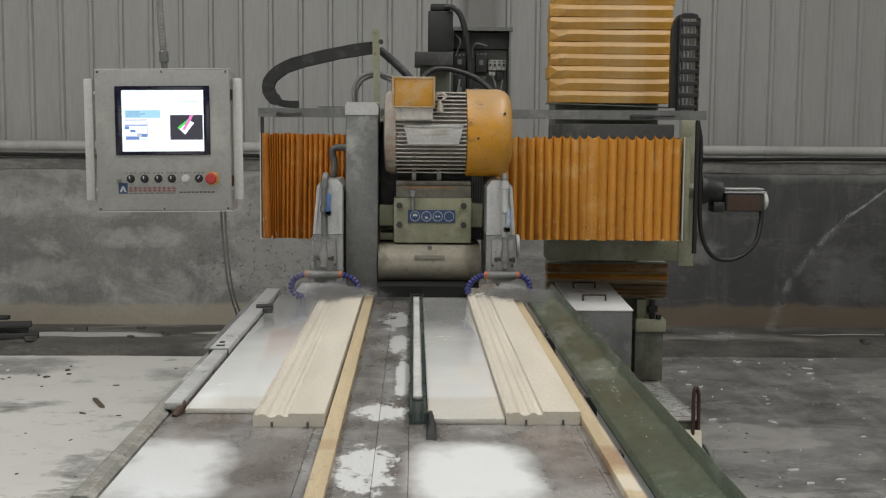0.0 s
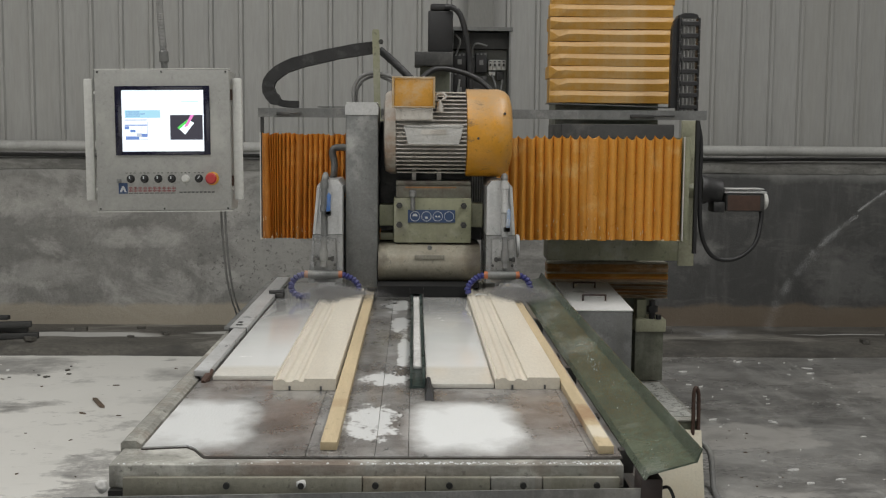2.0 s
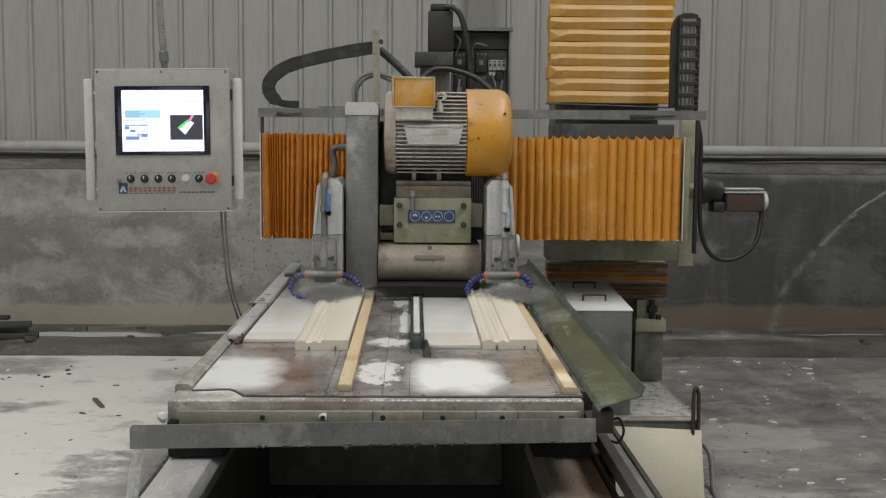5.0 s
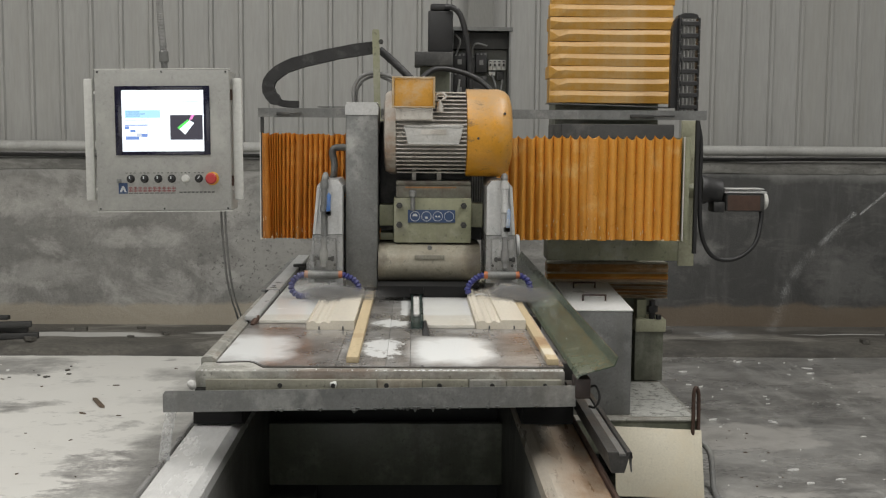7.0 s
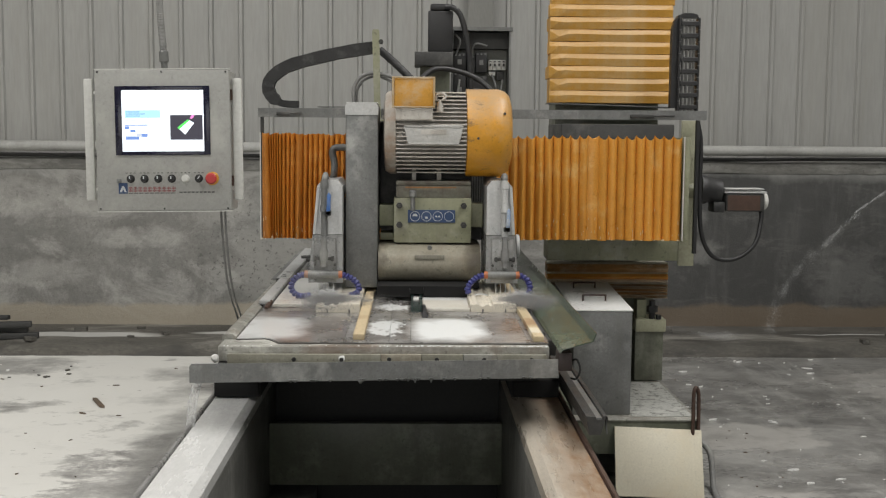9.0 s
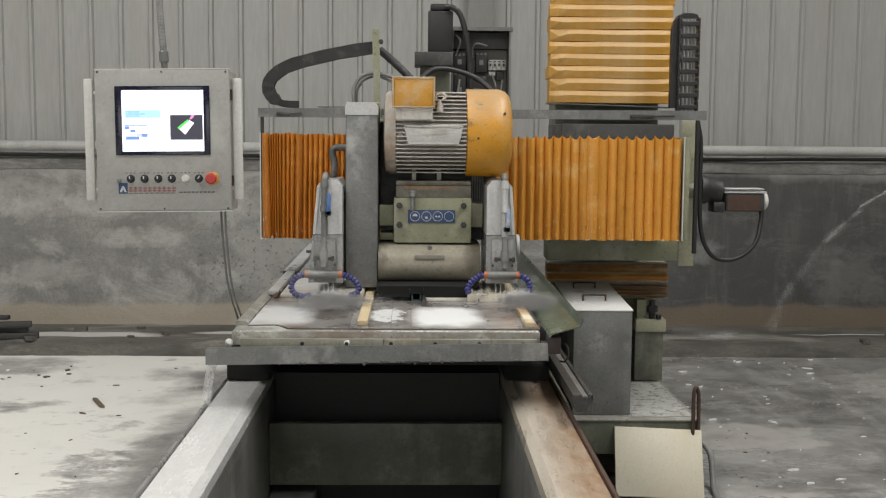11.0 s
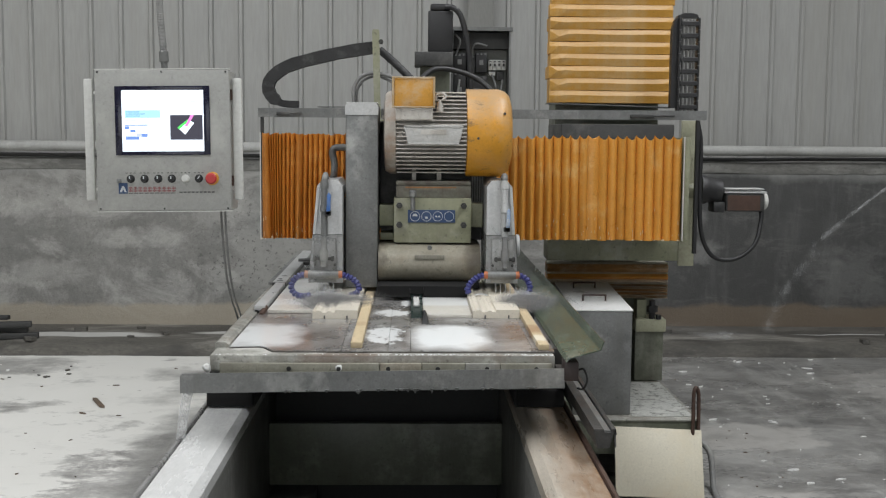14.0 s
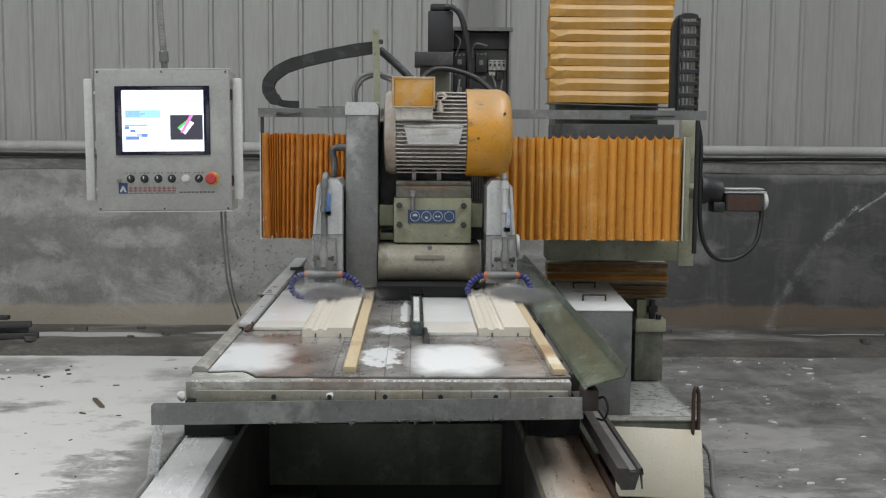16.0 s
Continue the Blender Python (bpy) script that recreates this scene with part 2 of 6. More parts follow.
def plate_material():
    """Worn brown steel with milky slurry dried and pooled in two large patches."""
    m = mat("worn_steel_plate", (0.28, 0.262, 0.245), 0.5, (0.20, 0.145, 0.115), 0.42, 0.30, 0.16, 0.3, 9, 80, 0.45, (1, 0.45, 1), dirt_scale=2.6, speck=0.6)
    nt = m.node_tree
    b = nt.nodes["Principled BSDF"]
    col, rough = b.inputs["Base Color"].links[0].from_socket, b.inputs["Roughness"].links[0].from_socket
    n = tex(nt, 4.5, (1, 0.8, 1), 8, 0.62, (1, 2, 0))
    fine = tex(nt, 30, (0.45, 1.2, 1), 8, 0.75)
    grit = tex(nt, 22, (1, 0.6, 1), 8, 0.7, (3, 1, 0))
    p = math_node(nt, "MAXIMUM", blob(nt, -0.605, 3.83, 0.215, 0.32, 2.0, n, -0.12, 0.85), blob(nt, 0.135, 3.82, 0.185, 0.31, 2.0, n, -0.12, 0.85))
    rag = math_node(nt, "ADD", math_node(nt, "MULTIPLY", grit, 0.6), math_node(nt, "MULTIPLY", n, 0.4))
    for cx, cy, rx, ry in ((-0.105, 3.86, 0.095, 0.24), (-0.085, 4.41, 0.095, 0.12), (-0.032, 4.90, 0.026, 0.42), (-0.05, 5.45, 0.05, 0.22), (-0.07, 6.0, 0.07, 0.25)):
        x, y = axis(nt, "X"), axis(nt, "Y")
        u = math_node(nt, "POWER", math_node(nt, "ABSOLUTE", math_node(nt, "DIVIDE", math_node(nt, "SUBTRACT", x, cx), rx)), 2.0)
        v = math_node(nt, "POWER", math_node(nt, "ABSOLUTE", math_node(nt, "DIVIDE", math_node(nt, "SUBTRACT", y, cy), ry)), 2.0)
        near = math_node(nt, "SUBTRACT", 1.0, math_node(nt, "ADD", u, v))
        near = math_node(nt, "MAXIMUM", near, -3.0)
        mask = ramp(nt, math_node(nt, "ADD", rag, math_node(nt, "MULTIPLY", near, 0.17)), [(0.545, (0,)), (0.60, (1,))])
        p = math_node(nt, "MAXIMUM", p, math_node(nt, "MULTIPLY", mask, 0.85))
    thin = math_node(nt, "MULTIPLY", ramp(nt, n, [(0.40, (0,)), (0.70, (1,))]), math_node(nt, "MULTIPLY", fine, 0.8))
    p = math_node(nt, "MAXIMUM", p, thin)
    rust = math_node(nt, "MAXIMUM", blob(nt, -0.33, 3.88, 0.085, 0.36, 2.0, n, 0.0, 1.3), blob(nt, 0.375, 3.95, 0.10, 0.42, 2.0, n, 0.0, 1.3))
    rust = math_node(nt, "MULTIPLY", rust, ramp(nt, fine, [(0.3, (0.25,)), (0.65, (0.8,))]))
    col = mix(nt, rust, col, (0.165, 0.125, 0.102))
    nt.links.new(mix(nt, p, col, (0.77, 0.785, 0.78)), b.inputs["Base Color"])
    nt.links.new(mix(nt, p, rough, (0.42, 0.42, 0.42)), b.inputs["Roughness"])
    nt.links.new(math_node(nt, "MULTIPLY", math_node(nt, "SUBTRACT", 1.0, p), 0.35), b.inputs["Metallic"])
    wet_film(m, 0.9, 0.14)
    return m


def slab_material():
    """Pale stone with a film of white slurry that begins a hand's width behind its front edge."""
    m = mat("wet_white_slab", (0.66, 0.635, 0.575), 0.95, (0.60, 0.56, 0.48), 0.3, 0.2, 0.1, 0, 4, 80, 0.03)
    nt = m.node_tree
    b = nt.nodes["Principled BSDF"]
    col = b.inputs["Base Color"].links[0].from_socket
    n = tex(nt, 5, (1, 1, 1), 6)
    y = math_node(nt, "ADD", axis(nt, "Y"), math_node(nt, "MULTIPLY", math_node(nt, "SUBTRACT", n, 0.5), 0.06))
    f = ramp(nt, math_node(nt, "SUBTRACT", y, 4.0), [(0.50, (0,)), (0.55, (1,))])
    nt.links.new(mix(nt, f, col, mix(nt, n, (0.74, 0.75, 0.74), (0.64, 0.645, 0.625))), b.inputs["Base Color"])
    wet_film(m, 1.0, 0.10)
    return m


def curb_material():
    """Rough muddy concrete with long smears of white slurry on its top."""
    m = mat("muddy_curb", (0.165, 0.155, 0.135), 0.35, (0.33, 0.315, 0.28), 0.30, 0.75, 0.2, 0, 5, 60, 0.8, (0.35, 1, 1), dirt_scale=2.4, speck=0.6)
    nt = m.node_tree
    b = nt.nodes["Principled BSDF"]
    col = b.inputs["Base Color"].links[0].from_socket
    n = tex(nt, 3.5, (0.3, 1, 1), 9, 0.68, (4, 4, 0))
    p = math_node(nt, "MAXIMUM", blob(nt, -2.75, 9.42, 0.75, 0.13, 2.6, n, 0.1, 0.6), blob(nt, -1.3, 9.50, 0.6, 0.08, 2.8, n, 0.2, 0.8))
    p = math_node(nt, "MAXIMUM", p, blob(nt, 3.7, 9.52, 0.5, 0.02, 1.6, n, 0.1, 0.6))
    nt.links.new(mix(nt, math_node(nt, "MULTIPLY", p, 0.85), col, (0.55, 0.545, 0.52)), b.inputs["Base Color"])
    return m


def rusty_way():
    """Bare slideway, pale down its middle, with rust eating in from its outer edge."""
    m = mat("rust_streaked_bed_steel", (0.60, 0.54, 0.455), 0.72, (0.42, 0.34, 0.26), 0.42, 0.32, 0.12, 0.1, 5, 70, 0.2, (3.2, 0.5, 1), dirt_scale=4, speck=0.5)
    nt = m.node_tree
    b = nt.nodes["Principled BSDF"]
    col = b.inputs["Base Color"].links[0].from_socket
    n, f = tex(nt, 3.5, (1.2, 0.5, 1), 10, 0.7, (2, 1, 0)), tex(nt, 26, (1, 0.5, 1), 7, 0.72)
    d = math_node(nt, "ADD", math_node(nt, "SUBTRACT", axis(nt, "X"), 0.2), math_node(nt, "MULTIPLY", math_node(nt, "SUBTRACT", n, 0.5), 0.34))
    rust = math_node(nt, "MULTIPLY", ramp(nt, d, [(0.23, (0,)), (0.37, (1,))]), ramp(nt, f, [(0.3, (0.35,)), (0.6, (0.9,))]))
    nt.links.new(mix(nt, rust, col, (0.24, 0.13, 0.06)), b.inputs["Base Color"])
    return m


def cowl_material():
    """Orange enamel with a coat of grey-brown dust on its upper side."""
    m = mat("dusty_orange_enamel", (0.68, 0.315, 0.020), 0.85, (0.50, 0.27, 0.06), 0.30, 0.4, 0.14, 0, 5, 80, 0.08, dirt_scale=3.2, speck=0.4)
    nt = m.node_tree
    b = nt.nodes["Principled BSDF"]
    col = b.inputs["Base Color"].links[0].from_socket
    n = tex(nt, 11, (1, 1, 1), 9, 0.7)
    d = ramp(nt, math_node(nt, "ADD", math_node(nt, "SUBTRACT", axis(nt, "Z"), 1.5), math_node(nt, "MULTIPLY", math_node(nt, "SUBTRACT", n, 0.5), 0.45)), [(0.30, (0,)), (0.48, (1,))])
    col = mix(nt, math_node(nt, "MULTIPLY", d, 0.58), col, (0.35, 0.29, 0.22))
    scuff = ramp(nt, tex(nt, 15, (0.5, 1, 1.6), 9, 0.72, (4, 2, 7), 0.5), [(0.60, (0,)), (0.66, (1,))])
    rim = ramp(nt, math_node(nt, "ADD", axis(nt, "X"), math_node(nt, "MULTIPLY", math_node(nt, "SUBTRACT", n, 0.5), 0.10)), [(0.40, (0,)), (0.455, (1,))])
    col = mix(nt, math_node(nt, "MULTIPLY", rim, 0.2), col, (0.40, 0.30, 0.18))
    nt.links.new(mix(nt, math_node(nt, "MULTIPLY", scuff, 0.7), col, (0.10, 0.075, 0.05)), b.inputs["Base Color"])
    return m


def drum_material():
    """Cream paint, smoked dark at both ends and browned along the bottom."""
    m = mat("stained_cream_paint", (0.385, 0.36, 0.285), 0.68, (0.20, 0.16, 0.11), 0.38, 0.4, 0.15, 0.05, 5, 70, 0.15, dirt_scale=3.3, speck=0.5, streak=(0.22, 0.19, 0.15))
    nt = m.node_tree
    b = nt.nodes["Principled BSDF"]
    col, n = b.inputs["Base Color"].links[0].from_socket, tex(nt, 9, (1, 1, 1), 9, 0.68)
    s = math_node(nt, "MAXIMUM", blob(nt, -0.175, 1.235, 0.06, 0.10, 3.2, n, -0.3, 1.6, "XZ"), blob(nt, 0.300, 1.22, 0.065, 0.09, 3.4, n, -0.3, 1.6, "XZ"))
    s = math_node(nt, "MAXIMUM", s, math_node(nt, "MULTIPLY", blob(nt, 0.07, 1.10, 0.4, 0.028, 1.6, n, -0.2, 1.2, "XZ"), 0.8))
    nt.links.new(mix(nt, math_node(nt, "MULTIPLY", s, 0.75), col, (0.085, 0.07, 0.052)), b.inputs["Base Color"])
    return m


def pine_material():
    """Raw pine with a brown wet stain near one end."""
    m = mat("raw_pine", (0.57, 0.46, 0.29), 0.78, (0.40, 0.29, 0.17), 0.25, 0.6, 0.1, 0, 6, 80, 0.2, (6, 0.5, 6), speck=0.4)
    nt = m.node_tree
    b = nt.nodes["Principled BSDF"]
    col, n = b.inputs["Base Color"].links[0].from_socket, tex(nt, 12, (1, 0.6, 1), 8, 0.7)
    s = math_node(nt, "MAXIMUM", blob(nt, 0.475, 3.88, 0.05, 0.12, 2.5, n, 0.0, 1.2), math_node(nt, "MULTIPLY", blob(nt, -0.205, 4.0, 0.05, 0.06, 2.5, n, 0.0, 1.4), 0.5))
    w = blob(nt, 0.475, 3.70, 0.05, 0.07, 3.0, n, 0.1, 0.8)
    col = mix(nt, math_node(nt, "MULTIPLY", w, 0.6), col, (0.70, 0.66, 0.56))
    nt.links.new(mix(nt, math_node(nt, "MULTIPLY", s, 0.75), col, (0.27, 0.15, 0.075)), b.inputs["Base Color"])
    return m


def lip_material():
    """Limed cast iron of the table's edge, with a run of rust."""
    m = mat("limed_table_lip", (0.36, 0.355, 0.315), 0.6, (0.60, 0.59, 0.54), 0.40, 0.5, 0.15, 0.1, 6, 70, 0.4, dirt_scale=5, speck=0.7, streak=(0.17, 0.11, 0.07), streak_amount=0.4)
    nt = m.node_tree
    b = nt.nodes["Principled BSDF"]
    col, n = b.inputs["Base Color"].links[0].from_socket, tex(nt, 14, (0.5, 1, 1), 9, 0.72)
    r = math_node(nt, "MAXIMUM", blob(nt, -0.26, 3.49, 0.17, 0.05, 4.0, n, 0.1, 1.0), math_node(nt, "MULTIPLY", blob(nt, 0.12, 3.49, 0.5, 0.03, 6.0, n, 0.5, 1.6), 0.35))
    nt.links.new(mix(nt, math_node(nt, "MULTIPLY", r, 0.75), col, (0.15, 0.105, 0.075)), b.inputs["Base Color"])
    wet_film(m, 0.6, 0.2)
    return m


def dusty_lit_folds():
    """Amber cloth; pale dust and skylight are put into its upward faces' colour."""
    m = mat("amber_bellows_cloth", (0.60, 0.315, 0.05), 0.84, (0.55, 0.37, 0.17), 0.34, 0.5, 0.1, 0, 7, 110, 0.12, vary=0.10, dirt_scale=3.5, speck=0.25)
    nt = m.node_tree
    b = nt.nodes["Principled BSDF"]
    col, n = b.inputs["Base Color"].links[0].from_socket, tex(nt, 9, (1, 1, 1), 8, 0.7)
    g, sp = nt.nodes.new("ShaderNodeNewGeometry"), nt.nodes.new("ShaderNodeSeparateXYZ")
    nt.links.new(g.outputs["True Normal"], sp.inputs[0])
    # Paler by upward normal: skylight painted in along with dust.
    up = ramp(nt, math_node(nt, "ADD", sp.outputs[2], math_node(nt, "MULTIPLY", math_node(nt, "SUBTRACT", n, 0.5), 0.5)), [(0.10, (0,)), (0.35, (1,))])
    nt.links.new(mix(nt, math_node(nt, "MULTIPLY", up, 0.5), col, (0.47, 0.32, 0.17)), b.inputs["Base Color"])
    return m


M = dict(
    floor=floor_material(), dado=dado_material(),
    siding=mat("grey_siding", (0.345, 0.345, 0.33), 0.93, (0.29, 0.285, 0.26), 0.33, 0.5, 0.1, 0.0, 1.2, 40, 0.05, (1, 1, 0.10), streak=(0.27, 0.265, 0.245), streak_amount=0.35),
    hall=mat("hall_wall", (0.5, 0.5, 0.48), 0.9, rough=0.8, coarse=0.5),
    roof=mat("roof_sheet", (0.5, 0.5, 0.5), 0.9, rough=0.7, coarse=0.5),
    curb=curb_material(), ledge=mat("dusty_plaster_ledge", (0.30, 0.295, 0.275), 0.6, (0.42, 0.415, 0.39), 0.4, 0.85, 0.1, 0, 4, 40, 0.8, (0.5, 1, 1.4), dirt_scale=3, speck=0.5),
    pipe=mat("painted_pipe", (0.44, 0.44, 0.42), 0.8, (0.25, 0.25, 0.23), 0.4, 0.55, coarse=3),
    galv=mat("galvanised_steel", (0.25, 0.255, 0.25), 0.62, (0.40, 0.40, 0.38), 0.3, 0.5, 0.15, 0.4, 9, 120, 0.12, dirt_scale=4, speck=0.4, streak=(0.14, 0.14, 0.13), streak_amount=0.5),
    alu=mat("dull_aluminium", (0.60, 0.605, 0.60), 0.7, (0.42, 0.42, 0.41), 0.33, 0.36, 0.14, 0.15, 9, 110, 0.08, dirt_scale=6, speck=0.35, streak=(0.38, 0.38, 0.37), streak_amount=0.55),
    steel=mat("wet_steel", (0.36, 0.355, 0.345), 0.6, (0.20, 0.19, 0.18), 0.38, 0.34, 0.15, 0.35, 8, 90, 0.25, dirt_scale=6, speck=0.5),
    plate=plate_material(),
    cast=mat("limed_cast_iron", (0.33, 0.325, 0.29), 0.6, (0.58, 0.57, 0.52), 0.36, 0.6, 0.15, 0.1, 6, 70, 0.4, dirt_scale=5, speck=0.7, streak=(0.17, 0.11, 0.07), streak_amount=0.5),
    bed=mat("limed_bed_steel", (0.74, 0.74, 0.725), 0.82, (0.55, 0.55, 0.54), 0.33, 0.24, 0.1, 0.15, 5, 60, 0.12, (1.6, 0.4, 1), speck=0.2),
    bed_rust=rusty_way(),
    # Near-black stands for the shade in the bed and under the table.
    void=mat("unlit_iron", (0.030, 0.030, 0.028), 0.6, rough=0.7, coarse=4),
    limed=mat("lime_dusted_steel", (0.66, 0.655, 0.63), 0.75, (0.36, 0.36, 0.34), 0.3, 0.6, 0.15, 0.1, 6, 80, 0.2, dirt_scale=5, speck=0.4),
    # Matte black of the parts added where shade falls.
    shade_black=mat("matte_shade_black", (0.005, 0.005, 0.005), 0.7, rough=0.9, rough_var=0.05, coarse=8, bump=0.0),
    water=mat("white_water", (0.80, 0.82, 0.83), 0.95, rough=0.12, coarse=30, fine=200),
    dark=mat("dark_iron", (0.06, 0.06, 0.058), 0.6, (0.16, 0.155, 0.145), 0.3, 0.55, 0.15, 0.2, 5, 60, 0.15),
    black=mat("black_plastic", (0.022, 0.022, 0.023), 0.7, (0.08, 0.08, 0.075), 0.25, 0.5, 0.12, 0, 6, 80, 0.08),
    olive=mat("olive_paint", (0.29, 0.295, 0.195), 0.8, (0.37, 0.36, 0.30), 0.35, 0.5, 0.12, 0, 6, 70, 0.1, dirt_scale=4, speck=0.5, streak=(0.16, 0.15, 0.11), streak_amount=0.45),
    olive_dark=mat("dark_olive_paint", (0.13, 0.14, 0.10), 0.7, (0.24, 0.24, 0.20), 0.33, 0.5, 0.15, 0, 5, 60, 0.15, dirt_scale=3, speck=0.5, streak=(0.07, 0.07, 0.05), streak_amount=0.5),
    cream=mat("dusty_cream_paint", (0.46, 0.435, 0.35), 0.72, (0.13, 0.10, 0.07), 0.42, 0.45, 0.15, 0.05, 5, 70, 0.15, dirt_scale=3.3, speck=0.5, streak=(0.22, 0.19, 0.15)),
    trough=mat("wet_green_sheet", (0.115, 0.150, 0.108), 0.55, (0.22, 0.245, 0.215), 0.40, 0.2, 0.14, 0.1, 5, 45, 0.5, (1, 0.5, 1), dirt_scale=4, speck=0.3),
    bellows=mat("orange_bellows_cloth", (0.68, 0.31, 0.05), 0.86, (0.70, 0.45, 0.17), 0.22, 0.36, 0.12, 0, 7, 110, 0.12, vary=0.14, dirt_scale=5, streak=(0.48, 0.20, 0.04), streak_amount=0.45, speck=0.2),
    bellows_top=dusty_lit_folds(),
    bellows_old=mat("stained_bellows_cloth", (0.60, 0.38, 0.17), 0.6, (0.62, 0.54, 0.42), 0.42, 0.6, 0.1, 0, 7, 90, 0.2, vary=0.5, dirt_scale=5, speck=0.6),
    cowl=cowl_material(),
    orange=mat("dusty_orange_box_enamel", (0.68, 0.34, 0.05), 0.85, (0.54, 0.40, 0.25), 0.46, 0.45, 0.14, 0, 8, 80, 0.08, dirt_scale=7, speck=0.3),
    motor=mat("dusty_motor_casting", (0.56, 0.525, 0.475), 0.7, (0.64, 0.62, 0.58), 0.45, 0.55, 0.1, 0.05, 8, 90, 0.2, dirt_scale=6, speck=0.4, streak=(0.30, 0.26, 0.22)),
    stone=mat("cream_limestone", (0.70, 0.65, 0.55), 0.92, (0.64, 0.575, 0.455), 0.28, 0.42, 0.15, 0, 9, 140, 0.06, (1, 0.2, 1), dirt_scale=3),
    slab=slab_material(),
    slurry=mat("white_stone_slurry", (0.84, 0.84, 0.82), 0.97, rough=0.35, rough_var=0.15, coarse=5, fine=60, bump=0.06),
    drum=drum_material(), wood=pine_material(), lip=lip_material(),
    board=mat("plain_stone_tile", (0.60, 0.56, 0.445), 0.9, (0.55, 0.49, 0.36), 0.3, 0.5, 0.12, 0, 6, 90, 0.05, dirt_scale=3, speck=0.15),
    panel=mat("grey_panel_paint", (0.36, 0.36, 0.34), 0.9, (0.42, 0.42, 0.39), 0.28, 0.42, 0.1, 0, 4, 90, 0.04, dirt_scale=4, speck=0.2),
    white=mat("white_plastic", (0.62, 0.62, 0.59), 0.9, (0.4, 0.39, 0.36), 0.25, 0.5, coarse=5),
    red=mat("red_plastic", (0.46, 0.03, 0.03), 0.85, rough=0.35, coarse=20),
    blue=mat("blue_plastic", (0.045, 0.05, 0.21), 0.7, (0.17, 0.17, 0.26), 0.3, 0.4, coarse=12),
    hose=mat("grey_hose", (0.20, 0.20, 0.195), 0.75, (0.33, 0.33, 0.31), 0.35, 0.55, coarse=8),
    copper=mat("orange_fitting", (0.50, 0.15, 0.05), 0.85, (0.45, 0.32, 0.25), 0.3, rough=0.4, coarse=15),
    sign=mat("blue_sign_enamel", (0.028, 0.062, 0.15), 0.9, rough=0.4, coarse=9),
    ink=mat("pale_sign_ink", (0.55, 0.58, 0.6), 0.9, rough=0.5, coarse=9),
    redink=mat("red_print", (0.30, 0.115, 0.115), 0.9, rough=0.5, coarse=9),
    greyink=mat("dark_print", (0.10, 0.10, 0.10), 0.9, rough=0.5, coarse=9),
    rust=mat("rusty_steel", (0.10, 0.058, 0.042), 0.6, (0.06, 0.045, 0.04), 0.4, 0.7, 0.1, 0.2, 8, 60, 0.25),
    screen=glow("screen_white", (0.86, 0.93, 1.0), 1.25), ui_cyan=glow("screen_cyan", (0.42, 0.78, 0.95), 1.0),
    ui_blue=glow("screen_blue", (0.16, 0.30, 0.72), 0.9), ui_dark=glow("screen_dark", (0.012, 0.010, 0.028), 1.0),
    ui_green=glow("screen_green", (0.08, 0.75, 0.10), 1.0), ui_pink=glow("screen_pink", (0.85, 0.22, 0.62), 1.0),
    ui_grey=glow("screen_grey", (0.55, 0.62, 0.75), 1.0),
)


# ---- mesh helpers ----
def box(bm, x0, y0, z0, x1, y1, z1, bev=0.0, seg=2):
    vs = [bm.verts.new(p) for p in ((x0, y0, z0), (x1, y0, z0), (x1, y1, z0), (x0, y1, z0), (x0, y0, z1), (x1, y0, z1), (x1, y1, z1), (x0, y1, z1))]
    fs = [bm.faces.new([vs[i] for i in f]) for f in ((3, 2, 1, 0), (4, 5, 6, 7), (0, 1, 5, 4), (1, 2, 6, 5), (2, 3, 7, 6), (3, 0, 4, 7))]
    if bev:
        es = list({e for f in fs for e in f.edges})
        bmesh.ops.bevel(bm, geom=es, offset=bev, segments=seg, affect="EDGES", profile=0.5)
    return vs


def prism(bm, pts, ax, a, b, bev=0.0):
    """A polygon, given in the two axes other than ax, drawn out along ax from a to b."""
    def at(p, v):
        return {"x": (v, p[0], p[1]), "y": (p[0], v, p[1]), "z": (p[0], p[1], v)}[ax]
    lo, hi = [bm.verts.new(at(p, a)) for p in pts], [bm.verts.new(at(p, b)) for p in pts]
    n = len(pts)
    fs = [bm.faces.new(lo), bm.faces.new(hi[::-1])]
    fs += [bm.faces.new((lo[i], hi[i], hi[(i + 1) % n], lo[(i + 1) % n])) for i in range(n)]
    bmesh.ops.recalc_face_normals(bm, faces=fs)
    if bev:
        bmesh.ops.bevel(bm, geom=list({e for f in fs for e in f.edges}), offset=bev, segments=2, affect="EDGES", profile=0.5)


def rings(bm, rows, closed=True):
    """Joins rings of points into a skin, with caps."""
    vs = [[bm.verts.new(p) for p in r] for r in rows]
    n, fs = len(rows[0]), []
    for a, b in zip(vs, vs[1:]):
        for i in range(n):
            fs.append(bm.faces.new((a[i], a[(i + 1) % n], b[(i + 1) % n], b[i])))
    if closed:
        fs += [bm.faces.new(vs[0][::-1]), bm.faces.new(vs[-1])]
    bmesh.ops.recalc_face_normals(bm, faces=fs)


def frame_of(d):
    d = Vector(d).normalized()
    u = d.orthogonal().normalized() if abs(d.z) > 0.95 else d.cross(Vector((0, 0, 1))).normalized()
    return d, u, d.cross(u)


def lathe(bm, a, b, prof, seg=28):
    """A turned shape about the line a-b: prof is (way along 0..1, radius)."""
    a, b = Vector(a), Vector(b)
    d, u, v = frame_of(b - a)
    rows = []
    for t, r in prof:
        rows.append([a.lerp(b, t) + (u * math.cos(k * math.tau / seg) + v * math.sin(k * math.tau / seg)) * max(r, 1e-4) for k in range(seg)])
    rings(bm, rows)


